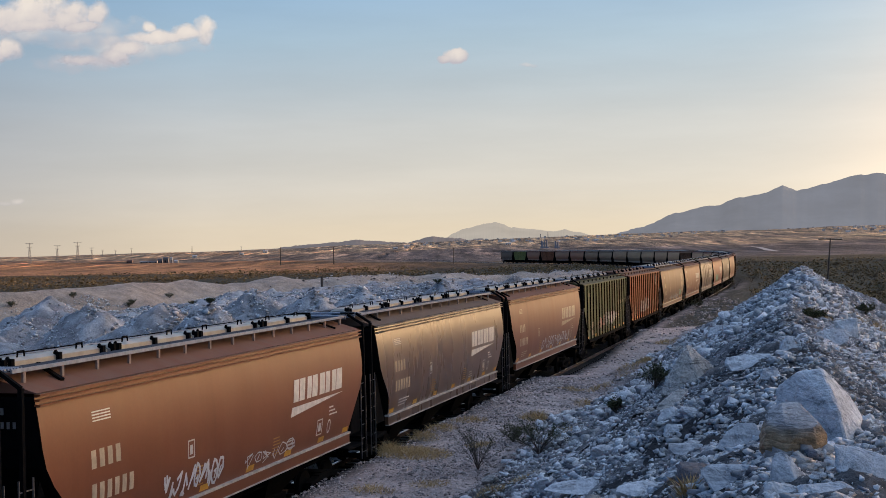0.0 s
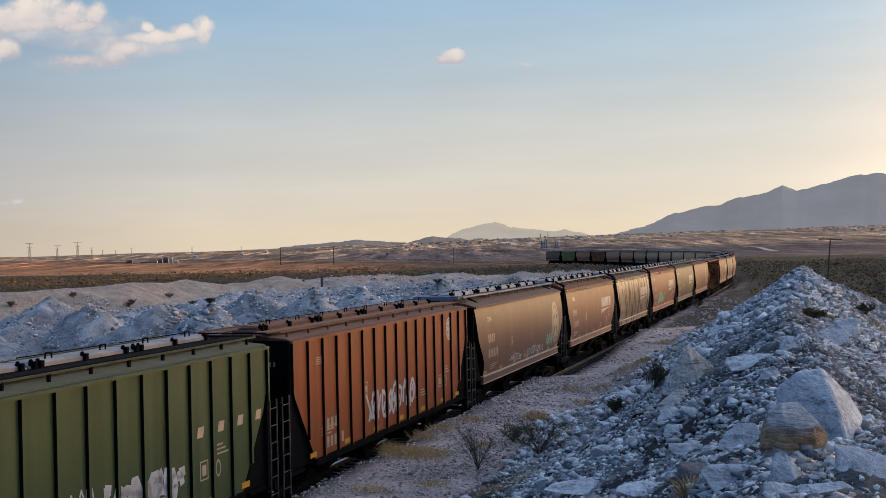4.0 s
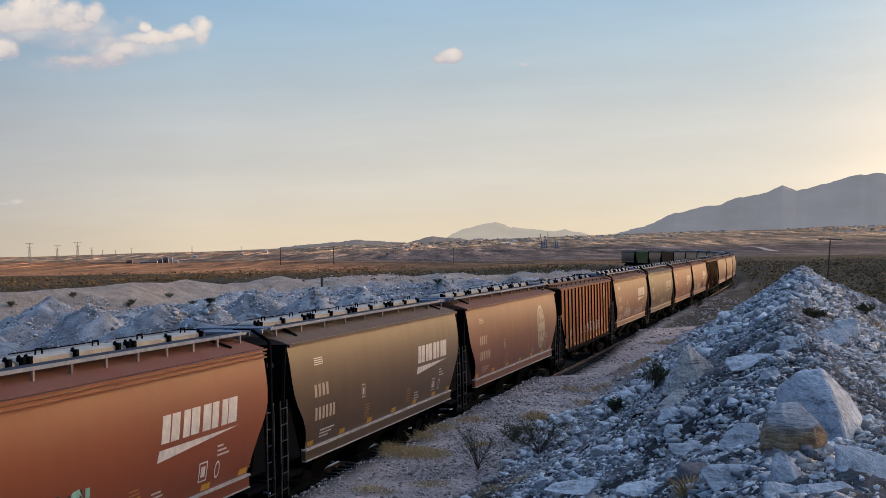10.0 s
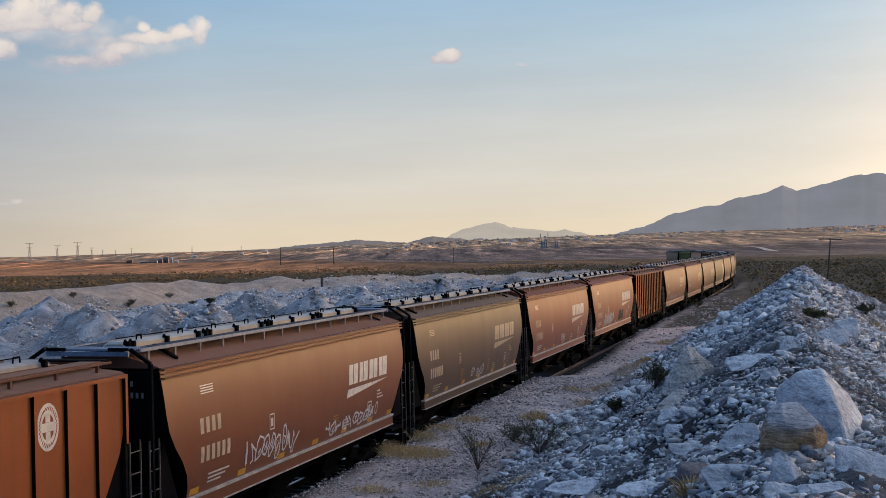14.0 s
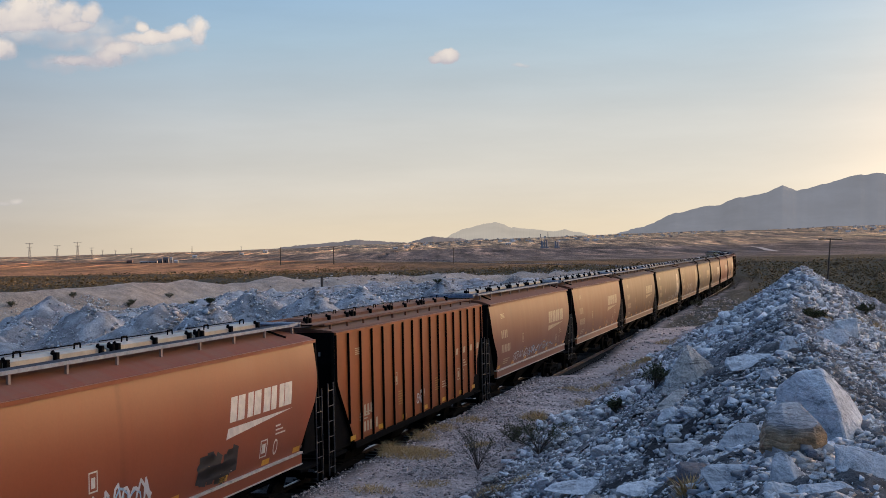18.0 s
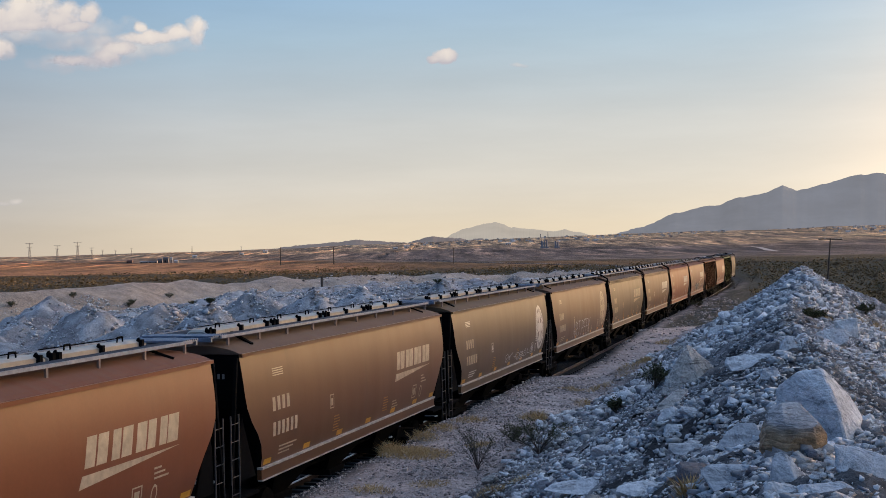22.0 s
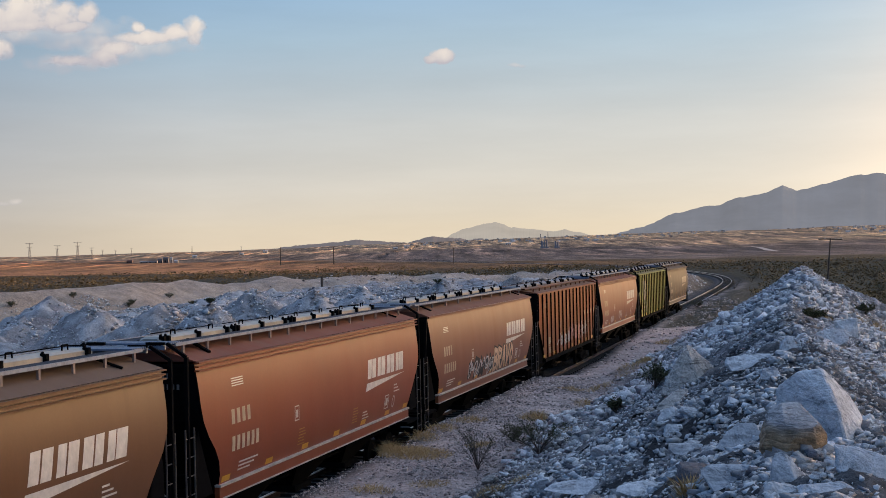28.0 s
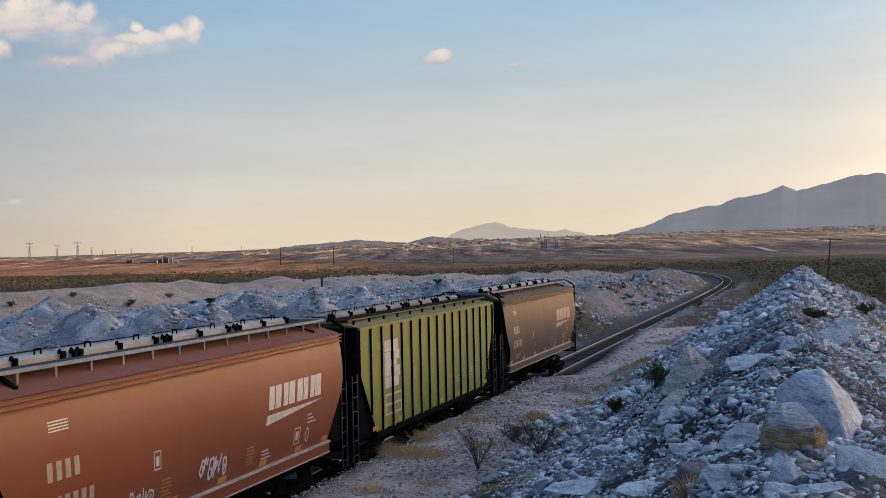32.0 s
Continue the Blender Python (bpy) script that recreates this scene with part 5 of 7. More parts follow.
def build_skins():
    for x0, x1, y0, y1, q in ((-6, 11, 8, 22.5, 0.04), (-4, 20, 22, 45.5, 0.09), (0, 41, 45, 101, 0.15)):
        gx, gy = np.meshgrid(np.arange(x0, x1, q), np.arange(y0, y1, q))
        d = beside(gx, gy)
        keep = step(6.0, 8.0, d + 0.8 * fbm(gx, gy, 3.0, 2)) * step(0.3, -2.0, d - pile_end(gy)) * step(101, 94, gy) * (np.abs(gx) < 0.42 * gy + 2.0)
        wx, wy = gx + fbm(gx, gy, 0.7, 3) * 0.22, gy + fbm(gx + 50, gy, 0.7, 3) * 0.22
        size = 0.75 if q < 0.07 else 1.0 if q < 0.15 else 1.4
        za, ta, ca = facets(wx, wy, 0.60 * size, 3.0)
        zb, tb, cb = facets(wx, wy, 0.24 * size, 7.0)
        zc, tc, cc = facets(wx, wy, 0.12 * size, 11.0)
        coarse = step(0.0, 0.3, fbm(gx + 20, gy, 3.5, 3))
        fines = step(-0.22, 0.0, fbm(gx + 13, gy + 4, 3.2, 3)) * step(34, 24, gy)
        lumps = 0.35 * za * coarse + 0.75 * zb + 0.8 * zc - 0.05 * (1 - cb) * size - 0.03 * (1 - cc) * size
        z = height(gx, gy) + keep * (0.01 + lumps * (0.3 if q < 0.07 else 0.6)) - 0.25 * (1 - keep)
        # pieces darken towards their cracks: gap shade is put into the tint
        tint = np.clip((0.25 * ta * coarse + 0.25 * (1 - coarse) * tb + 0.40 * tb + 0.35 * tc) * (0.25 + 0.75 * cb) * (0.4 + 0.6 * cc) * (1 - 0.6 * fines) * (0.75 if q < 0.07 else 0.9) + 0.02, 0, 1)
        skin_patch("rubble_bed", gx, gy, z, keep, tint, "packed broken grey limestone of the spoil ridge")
    ss, dd = np.meshgrid(np.arange(28, 218, 0.27), np.arange(-44, -5, 0.24))
    hx, hy, hh = np.interp(ss, LS, LX), np.interp(ss, LS, LY), np.interp(ss, LS, LH)
    gx, gy = hx + np.cos(hh) * dd, hy - np.sin(hh) * dd
    keep = step(-5.0, -7.5, dd + fbm(gx, gy, 3.0, 2)) * step(-44, -38, dd + fbm(gx, gy, 8.0, 2) * 3) * step(216, 205, ss) * step(2.0, 6.0, from_berm(gx, gy)) * (1 - 0.75 * step(-13, -9, dd) * step(80, 95, gy))
    wx, wy = gx + fbm(gx, gy, 1.3, 3) * 0.5, gy + fbm(gx + 50, gy, 1.3, 3) * 0.5
    za, ta, ca = facets(wx, wy, 1.7, 4.0)
    zb, tb, cb = facets(wx, wy, 0.75, 8.0)
    zc, tc, cc = facets(wx, wy, 0.42, 12.0)
    heap = step(1.7, 2.6, height(gx, gy)) * step(120, 100, gy) + 0.6 * step(100, 120, gy)
    keep = keep * np.maximum(heap, step(0.0, 0.25, fbm(gx, gy, 9.0, 3)))
    z = height(gx, gy) + keep * (0.02 + (0.03 + 0.05 * heap) * za + (0.08 + 0.32 * heap) * zb + 0.45 * zc) - 0.3 * (1 - keep)
    # crack shade in the tint again, weaker
    tint = np.clip((0.25 * ta + 0.35 * tb + 0.3 * tc) * (0.5 + 0.5 * cb) * (0.7 + 0.3 * cc) + 0.27, 0, 1)
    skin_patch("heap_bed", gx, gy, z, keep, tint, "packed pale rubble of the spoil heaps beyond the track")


build_skins()


def hewn(a, b, w, h, pts, mat, label, seed, layers=0, rough=1.0, cuts=4):
    """A block with given corners, in half widths across and away and heights, rough-surfaced."""
    p, d = ground_on(a, b)
    k = d / 2275.5
    bm = bmesh.new()
    for x, y, z in pts:
        bm.verts.new((x * w * k / 2, y * w * k / 2, z * h * k))
    hull = bmesh.ops.convex_hull(bm, input=bm.verts)
    bmesh.ops.delete(bm, geom=list({g for g in hull["geom_unused"] + hull["geom_interior"] if isinstance(g, bmesh.types.BMVert)}), context="VERTS")
    bmesh.ops.bevel(bm, geom=bm.edges[:], offset=0.022 * w * k, segments=1, affect="EDGES")
    bmesh.ops.triangulate(bm, faces=bm.faces[:])
    bmesh.ops.subdivide_edges(bm, edges=bm.edges[:], cuts=cuts, use_grid_fill=True)
    bm.normal_update()
    for v in bm.verts:
        q = v.co / (w * k)
        n = noise.fractal(q * 5 + Vector((seed, 0, 0)), 0.9, 2.0, 5)
        v.co += v.normal * n * 0.02 * rough * w * k
        if layers:
            # bedding: thin beds that jut out unevenly
            bed = v.co.z / (h * k) * layers + 0.8 * noise.noise(q * 2.0 + Vector((0, seed, 0))) + 0.6 * q.x
            jut = (noise.noise(Vector((math.floor(bed) * 7.3, seed, q.x * 2.5))) + 0.35 * math.sin(2 * math.pi * bed)) * 0.06 * w * k
            v.co += Vector((v.normal.x, v.normal.y, 0)) * jut
    me = bpy.data.meshes.new("boulder")
    bm.to_mesh(me)
    bm.free()
    me.materials.append(mat)
    ob = new("boulder", me)
    ob.location = (p.x, p.y + 0.3 * w * k, p.z - 0.06 * h * k)
    return tagged(ob, label, "boulder", "boulders on the spoil heap")


hewn(1480, 782, 176, 134, ((-0.62, 0.05, 0.95), (-0.10, -0.1, 1.0), (-0.06, 0.1, 1.0), (-0.98, 0.25, 0.74), (-1.0, 0.1, 0.3), (-0.9, -0.1, -0.3), (0.0, -0.8, 0.5), (0.14, -1.1, -0.15), (0.40, 0.4, 0.74), (0.72, 0.45, 0.45), (1.05, 0.35, 0.05), (1.3, 0.1, -0.25), (1.2, -0.1, -0.5), (0.5, 0.8, -0.3), (-0.7, 0.8, -0.2), (-0.4, 0.6, 0.6)), PALE_ROCK, "large white angular limestone boulder leaning on the rubble heap", 3, 0, 0.8)
hewn(1226, 684, 112, 76, ((-0.98, -0.45, -0.2), (-0.8, -0.3, 0.2), (-0.12, -0.1, 0.98), (0.0, 0.0, 1.0), (0.35, 0.25, 0.72), (0.95, 0.35, 0.4), (0.9, 0.1, 0.1), (0.3, -0.45, -0.05), (-0.5, -0.6, -0.2), (0.9, 0.7, -0.2), (-0.8, 0.6, -0.2), (0.1, 0.6, 0.7)), TAN_ROCK, "wedge-shaped grey and ochre boulder", 5, 0, 0.7)
hewn(1406, 866, 96, 66, ((-0.75, -0.3, -0.3), (-0.72, -0.1, 0.6), (-0.52, 0.1, 0.92), (-0.22, 0.1, 1.0), (0.1, 0.15, 0.78), (0.15, -0.5, 0.1), (0.85, 0.0, 0.05), (0.9, -0.2, -0.3), (-0.1, -0.6, -0.3), (0.7, 0.6, -0.3), (-0.6, 0.6, 0.2)), SLAB_ROCK, "pointed blue-grey limestone wedge", 7, 0, 0.6)
hewn(1560, 852, 150, 68, ((-0.98, -0.3, 0.3), (-0.92, 0.0, 0.95), (-0.4, 0.1, 0.85), (0.9, -0.1, 0.35), (1.0, -0.6, -0.3), (-0.7, -0.6, -0.1), (0.2, -0.7, -0.35), (0.9, 0.6, 0.2), (-0.7, 0.6, 0.5)), SLAB_ROCK, "blue-grey limestone slab leaning on the heap", 11, 0, 0.8)
hewn(1236, 858, 96, 34, ((-0.55, -0.2, 0.9), (-0.9, -0.4, 0.0), (0.4, -0.3, 0.3), (0.95, -0.3, 0.05), (0.8, -0.5, -0.3), (-0.4, -0.6, -0.3), (0.8, 0.6, 0.5), (-0.5, 0.5, 1.0), (0.5, 0.5, 0.9)), DARK_ROCK, "dark slaty slab with a sharp edge", 13, 0, 0.6)
hewn(1300, 862, 120, 34, ((-0.9, -0.1, 0.6), (-0.6, 0.1, 1.0), (0.3, 0.15, 0.9), (0.95, 0.1, 0.95), (0.9, -0.4, 0.0), (0.2, -0.6, -0.2), (-0.6, -0.6, -0.3), (0.9, 0.6, 0.8), (-0.8, 0.6, 0.6)), SLAB_ROCK, "flat pale limestone slab", 14, 0, 0.9)
hewn(1312, 798, 92, 50, ((-0.98, -0.5, 0.1), (-0.5, -0.2, 0.62), (0.05, 0.0, 0.98), (0.7, 0.0, 0.95), (0.98, -0.2, 0.5), (0.7, -0.6, 0.0), (-0.2, -0.7, -0.1), (0.9, 0.5, 0.2), (-0.7, 0.5, 0.1)), SLAB_ROCK, "grey limestone block among rubble", 15, 0, 0.8)
hewn(1332, 652, 90, 26, ((-0.98, -0.3, 0.3), (-0.9, 0.0, 0.75), (0.0, 0.0, 0.9), (0.85, -0.1, 1.0), (0.98, -0.1, 0.6), (0.85, -0.35, 0.1), (0.0, -0.45, 0.0), (-0.8, -0.5, -0.2), (0.9, 0.4, 0.4), (-0.9, 0.4, 0.2)), PALE_ROCK, "long pale slab lying on the ridge", 27, 0, 0.9)
hewn(1474, 616, 84, 36, ((-0.95, -0.3, -0.1), (-0.85, -0.1, 0.5), (-0.3, 0.0, 0.9), (0.4, 0.1, 1.0), (0.95, 0.1, 0.8), (0.8, -0.3, 0.3), (0.0, -0.5, 0.0), (0.9, 0.6, 0.3), (-0.8, 0.6, 0.2)), SLAB_ROCK, "flat-topped grey limestone block", 28, 0, 0.9)
hewn(1502, 596, 46, 32, ((-0.9, -0.5, -0.2), (-0.85, -0.3, 0.8), (-0.2, -0.2, 0.95), (0.85, -0.2, 1.0), (0.95, -0.4, -0.1), (0.9, 0.7, 0.8), (-0.8, 0.7, 0.8), (0.0, -0.7, 0.0)), PALE_ROCK, "small white limestone cube on the crest", 29, 0, 0.7)
hewn(1184, 748, 44, 26, ((-0.9, -0.3, 0.0), (-0.3, -0.1, 0.9), (0.5, 0.0, 1.0), (0.95, -0.2, 0.4), (0.2, -0.6, 0.0), (0.8, 0.6, 0.3), (-0.7, 0.6, 0.2)), PALE_ROCK, "white limestone lump on the slope", 31, 0, 1.0)
hewn(1190, 774, 34, 24, ((-0.9, -0.4, 0.0), (-0.5, -0.1, 0.95), (0.6, 0.0, 0.9), (0.95, -0.4, 0.1), (0.0, -0.6, -0.1), (0.8, 0.6, 0.5), (-0.7, 0.6, 0.5)), PALE_ROCK, "white limestone lump on the slope", 32, 0, 1.0)
hewn(1192, 722, 66, 34, ((-0.95, -0.4, -0.1), (-0.5, -0.3, 0.3), (0.2, 0.1, 0.85), (0.9, 0.2, 1.0), (0.95, 0.0, 0.75), (0.1, -0.5, 0.1), (-0.5, -0.7, -0.2), (0.8, 0.7, 0.5), (-0.6, 0.6, 0.1)), TAN_ROCK, "tilted grey-green slab at the slope's foot", 33, 0, 0.8)
hewn(1218, 806, 68, 20, ((-0.98, -0.2, 0.7), (-0.9, 0.0, 1.0), (0.9, 0.0, 0.85), (0.95, -0.3, 0.1), (-0.3, -0.5, -0.1), (-0.8, -0.4, 0.1), (0.9, 0.5, 0.6), (-0.8, 0.5, 0.7)), SLAB_ROCK, "flat blue-grey slab among rubble", 34, 0, 0.9)
hewn(1385, 880, 70, 26, ((-0.95, -0.4, 0.0), (-0.7, -0.1, 0.9), (-0.4, 0.0, 1.0), (0.5, 0.0, 0.8), (0.95, -0.2, 0.6), (0.6, -0.6, -0.2), (-0.3, -0.7, -0.2), (0.8, 0.6, 0.4), (-0.7, 0.6, 0.5)), PALE_ROCK, "chalky broken rock at the heap's front", 35, 0, 1.0)
hewn(1470, 880, 110, 20, ((-0.95, -0.3, 0.0), (-0.7, 0.0, 0.9), (0.6, 0.1, 1.0), (0.95, -0.2, 0.5), (0.3, -0.6, -0.2), (0.8, 0.6, 0.6), (-0.8, 0.6, 0.5)), SLAB_ROCK, "flat chalky rock at the heap's front", 36, 0, 0.9)
hewn(1050, 878, 180, 22, ((-0.98, -0.2, 0.2), (-0.7, 0.0, 0.7), (0.0, 0.1, 1.0), (0.9, 0.0, 0.7), (0.95, -0.3, 0.0), (0.0, -0.4, -0.2), (0.8, 0.4, 0.4), (-0.8, 0.4, 0.3)), SLAB_ROCK, "long low blue-grey slab", 37, 2, 0.8)
hewn(1150, 878, 120, 20, ((-0.98, -0.2, 0.2), (-0.6, 0.0, 0.9), (0.2, 0.1, 1.0), (0.95, 0.0, 0.5), (0.5, -0.5, 0.0), (-0.5, -0.5, -0.2), (0.8, 0.4, 0.4), (-0.8, 0.4, 0.3)), PALE_ROCK, "low pinkish-white slab in the gravel", 38, 0, 0.9)
hewn(1398, 622, 40, 30, ((-0.9, -0.4, 0.0), (-0.1, -0.1, 1.0), (0.3, 0.0, 0.95), (0.9, -0.3, 0.2), (0.0, -0.6, -0.1), (0.6, 0.6, 0.5), (-0.6, 0.6, 0.4)), PALE_ROCK, "pale limestone piece on the crest", 39, 0, 0.9)
hewn(1366, 672, 46, 22, ((-0.9, -0.4, 0.0), (-0.5, -0.1, 0.9), (0.4, 0.0, 1.0), (0.9, -0.3, 0.2), (0.0, -0.6, -0.1), (0.6, 0.6, 0.5), (-0.6, 0.6, 0.4)), SLAB_ROCK, "rounded grey limestone rock on the crest", 40, 0, 1.0)
hewn(1270, 596, 40, 20, ((-0.95, -0.4, 0.0), (-0.5, -0.1, 0.8), (0.5, 0.0, 1.0), (0.95, -0.3, 0.3), (0.0, -0.6, -0.1), (0.6, 0.6, 0.5), (-0.6, 0.6, 0.4)), PALE_ROCK, "pale rock at the foot of the ridge", 41, 0, 1.0)
hewn(1340, 640, 60, 14, ((-0.95, -0.4, 0.0), (-0.5, -0.1, 0.8), (0.5, 0.0, 1.0), (0.95, -0.3, 0.3), (0.0, -0.6, -0.1), (0.6, 0.6, 0.5), (-0.6, 0.6, 0.4)), SLAB_ROCK, "thin grey slab on the ridge", 42, 0, 1.0)
hewn(1445, 880, 30, 10, ((-0.95, -0.4, 0.0), (-0.5, -0.1, 0.8), (0.5, 0.0, 1.0), (0.95, -0.3, 0.3), (0.0, -0.6, -0.1), (0.6, 0.6, 0.5), (-0.6, 0.6, 0.4)), SLAB_ROCK, "small grey slab in the rubble", 43, 0, 1.0)
hewn(1395, 806, 46, 26, ((-0.95, -0.4, 0.0), (-0.6, -0.1, 0.8), (0.3, 0.0, 1.0), (0.95, -0.3, 0.3), (0.0, -0.6, -0.1), (0.6, 0.6, 0.5), (-0.6, 0.6, 0.4)), PALE_ROCK, "pale rock before the ochre block", 44, 0, 1.0)


def bedded(a, b, w, h, label, seed):
    """A rounded boulder of thin tilted beds, ochre below and grey above."""
    p, d = ground_on(a, b)
    k = d / 2275.5
    bm = bmesh.new()
    bmesh.ops.create_icosphere(bm, subdivisions=6, radius=1.0)
    tilt = Vector((0.22, 0.25, 1.0)).normalized()
    cuts = [(Vector((0.75, -0.65, -0.1)), 0.80), (Vector((-0.5, -0.85, 0.1)), 0.78), (Vector((-0.95, 0.1, 0.3)), 0.80), (Vector((0.05, -0.45, 0.9)), 0.66), (Vector((0.75, -0.1, 0.65)), 0.78), (Vector((0.25, -0.9, -0.35)), 0.72), (Vector((-0.55, -0.3, 0.8)), 0.75)]
    for v in bm.verts:
        for n, far in cuts:
            n = n.normalized()
            over = v.co.dot(n) - far
            if over > 0:
                v.co -= n * over * 0.93
        q = v.co
        bed = q.dot(tilt) * 6 + 0.7 * noise.noise(q * 1.7 + Vector((seed, 0, 0)))
        frac = bed - math.floor(bed)
        out = noise.noise(Vector((math.floor(bed) * 5.3, seed, q.x * 1.5))) * 0.035 - 0.015 * (frac < 0.2)
        side = Vector((q.x, q.y, 0.25 * q.z)).normalized()
        v.co += side * out * (1.0 if q.z > -0.25 else 0.35) + q.normalized() * noise.fractal(q * 4.0, 0.9, 2.0, 5) * 0.02
        v.co = Vector((v.co.x * w * k / 1.7, v.co.y * w * k / 2.0, v.co.z * h * k / 1.5))
    me = bpy.data.meshes.new("boulder")
    bm.to_mesh(me)
    bm.free()
    m = Mat("bedded_ochre_limestone", 0.9)
    sep = m.t.nodes.new("ShaderNodeSeparateXYZ")
    m.link(m.co, sep.inputs[0])
    wave = math_node(m.t, "ADD", math_node(m.t, "DIVIDE", sep.outputs["Z"], h * k), math_node(m.t, "MULTIPLY", m.noise(1.2, 4, 0.6), 0.5))
    col = m.ramp(wave, (0.30, (0.42, 0.275, 0.15)), (0.42, (0.38, 0.30, 0.21)), (0.52, (0.36, 0.33, 0.31)), (0.8, (0.46, 0.43, 0.40)))
    lines = m.noise((2.4 / (w * k), 2.4 / (w * k), 10.0 / (h * k)), 6, 0.7)
    col = m.mix(1.0, col, m.ramp(lines, (0.36, 0.55), (0.48, 0.95), (0.66, 1.15)), "MULTIPLY")
    col = m.mix(1.0, col, m.ramp(m.noise(18.0, 6, 0.7), (0.3, 0.6), (0.7, 1.25)), "MULTIPLY")
    m.color(col).bump(lines, 0.8, 0.04)
    me.materials.append(m.m)
    ob = new("boulder", me)
    ob.location = (p.x, p.y + 0.3 * w * k, p.z + 0.30 * h * k)
    tagged(ob, label, "boulder", "boulders on the spoil heap")


bedded(1411, 806, 106, 96, "rounded boulder of thin grey beds over ochre stone", 9)


def loose_rocks():
    """Single stones that stand out of the heap."""
    rs = np.random.RandomState(77)
    meshes = []
    for i in range(10):
        v, f = chunk(rs, ICO2, 8)
        me = bpy.data.meshes.new("rock")
        me.from_pydata((v * np.array((1, rs.uniform(0.6, 0.95), rs.uniform(0.45, 0.8)))).tolist(), [], f.tolist())
        me.materials.append((LIMESTONE, LIMESTONE, PALE_ROCK, LIMESTONE, TAN_ROCK)[i % 5])
        meshes.append(me)
    n = 0
    while n < 280:
        y = rs.uniform(9, 60)
        x = rs.uniform(-2, 0.36 * y)
        d = float(beside(x, y))
        if not 6.8 < d < 20:
            continue
        s = (0.06 + 0.2 * rs.rand() ** 2.5) * (0.6 + y / 50)
        ob = new("rock", meshes[n % 10])
        z = float(height(x, y))
        ob.matrix_basis = pose(x, y, z + s * 0.12, rs.uniform(-25, 25), rs.uniform(-25, 25), rs.uniform(0, 360)) @ Matrix.Diagonal((s, s, s, 1))
        tagged(ob, "angular grey limestone rock on the heap", "rock", "loose rocks")
        n += 1


loose_rocks()


# ---- plants ----
def leaf_mat(name, a, b):
    m = Mat(name, 0.8, 0.0, 0.2)
    info = m.t.nodes.new("ShaderNodeNewGeometry").outputs["Random Per Island"]
    m.color(m.ramp(info, (0.0, a), (1.0, b)))
    return m.m


TWIG = plain("dry_twig_bark", (0.10, 0.075, 0.055), 0.9)
OLIVE = leaf_mat("olive_desert_leaves", (0.045, 0.05, 0.02), (0.11, 0.10, 0.045))
STRAW = leaf_mat("dry_straw", (0.40, 0.255, 0.10), (0.66, 0.46, 0.22))
SCRUB = leaf_mat("dull_scrub", (0.11, 0.082, 0.038), (0.24, 0.15, 0.06))


def shrub(a, b, w, h, leafy, label, seed):
    p, d = ground_on(a, b)
    k = d / 2275.5
    R, H = w * k / 2, h * k
    rng = random.Random(seed)
    root = new("shrub")
    tw, lv = Shape(), Shape()
    for i in range(22):
        g, out = rng.uniform(0, 2 * math.pi), rng.uniform(0.3, 1.0)
        q, z = Vector((0, 0, 0)), Vector((math.cos(g) * R * out, math.sin(g) * R * out, H * rng.uniform(0.6, 1.0) * (1.15 - 0.35 * out)))
        prev, th = q, 0.024
        for j in range(1, 6):
            t = j / 5
            c = Vector((z.x * t ** 1.15, z.y * t ** 1.15, z.z * t ** 0.85)) + Vector((rng.uniform(-1, 1), rng.uniform(-1, 1), rng.uniform(-1, 1))) * 0.02
            tw.beam(prev, c, th, taper=0.75, sides=3)
            for _ in range(3 if j > 1 else 0):
                e = c + (Vector((z.x, z.y, z.z)).normalized() + Vector((rng.uniform(-1, 1), rng.uniform(-1, 1), rng.uniform(-0.3, 0.8)))) * R * 0.2
                tw.beam(c, e, th * 0.5, taper=0.4, sides=3)
                for _ in range(leafy * 3 if j > 2 else leafy):
                    o = c.lerp(e, rng.uniform(0.3, 1.15)) + Vector((rng.uniform(-1, 1), rng.uniform(-1, 1), rng.uniform(-1, 1))) * 0.03
                    u, v = Vector((rng.uniform(-1, 1), rng.uniform(-1, 1), rng.uniform(-1, 1))).normalized() * 0.020, Vector((rng.uniform(-1, 1), rng.uniform(-1, 1), rng.uniform(-1, 1))).normalized() * 0.013
                    lv.quad(o - u, o + v, o + u, o - v)
            prev, th = c, th * 0.78
    part("twig_frame", tw, TWIG, root, recalc=False)
    if lv.f:
        part("foliage", lv, OLIVE, root, recalc=False)
    root.location = p
    tagged(root, label, "shrub", "desert shrubs")


def tuft(a, b, w, h, mat, label, seed, n=260):
    p, d = ground_on(a, b)
    k = d / 2275.5
    R, H = w * k / 2, h * k
    rng = random.Random(seed)
    sh = Shape()
    for _ in range(2 * n):
        g, r = rng.uniform(0, 2 * math.pi), R * rng.random() ** 0.6
        q = Vector((math.cos(g) * r, math.sin(g) * r, 0))
        q.z = float(height(p.x + q.x, p.y + q.y)) - p.z - 0.02
        tip = q + Vector((rng.uniform(-1.3, 1.3), rng.uniform(-1.3, 1.3), 1.0)) * H * rng.uniform(0.4, 1.0) * (1.1 - 0.6 * r / R)
        wv = Vector((rng.uniform(-1, 1), rng.uniform(-1, 1), 0)).normalized() * 0.005
        mid = q.lerp(tip, 0.6) + Vector((0, 0, 0.06 * H))
        sh.quad(q - wv, q + wv, mid + wv, mid - wv)
        sh.quad(mid - wv, mid + wv, tip)
    ob = new("grass_tuft", sh.mesh("grass_tuft", mat, recalc=False))
    ob.location = p
    tagged(ob, label, "grass", "dry grass tufts", "stuff")


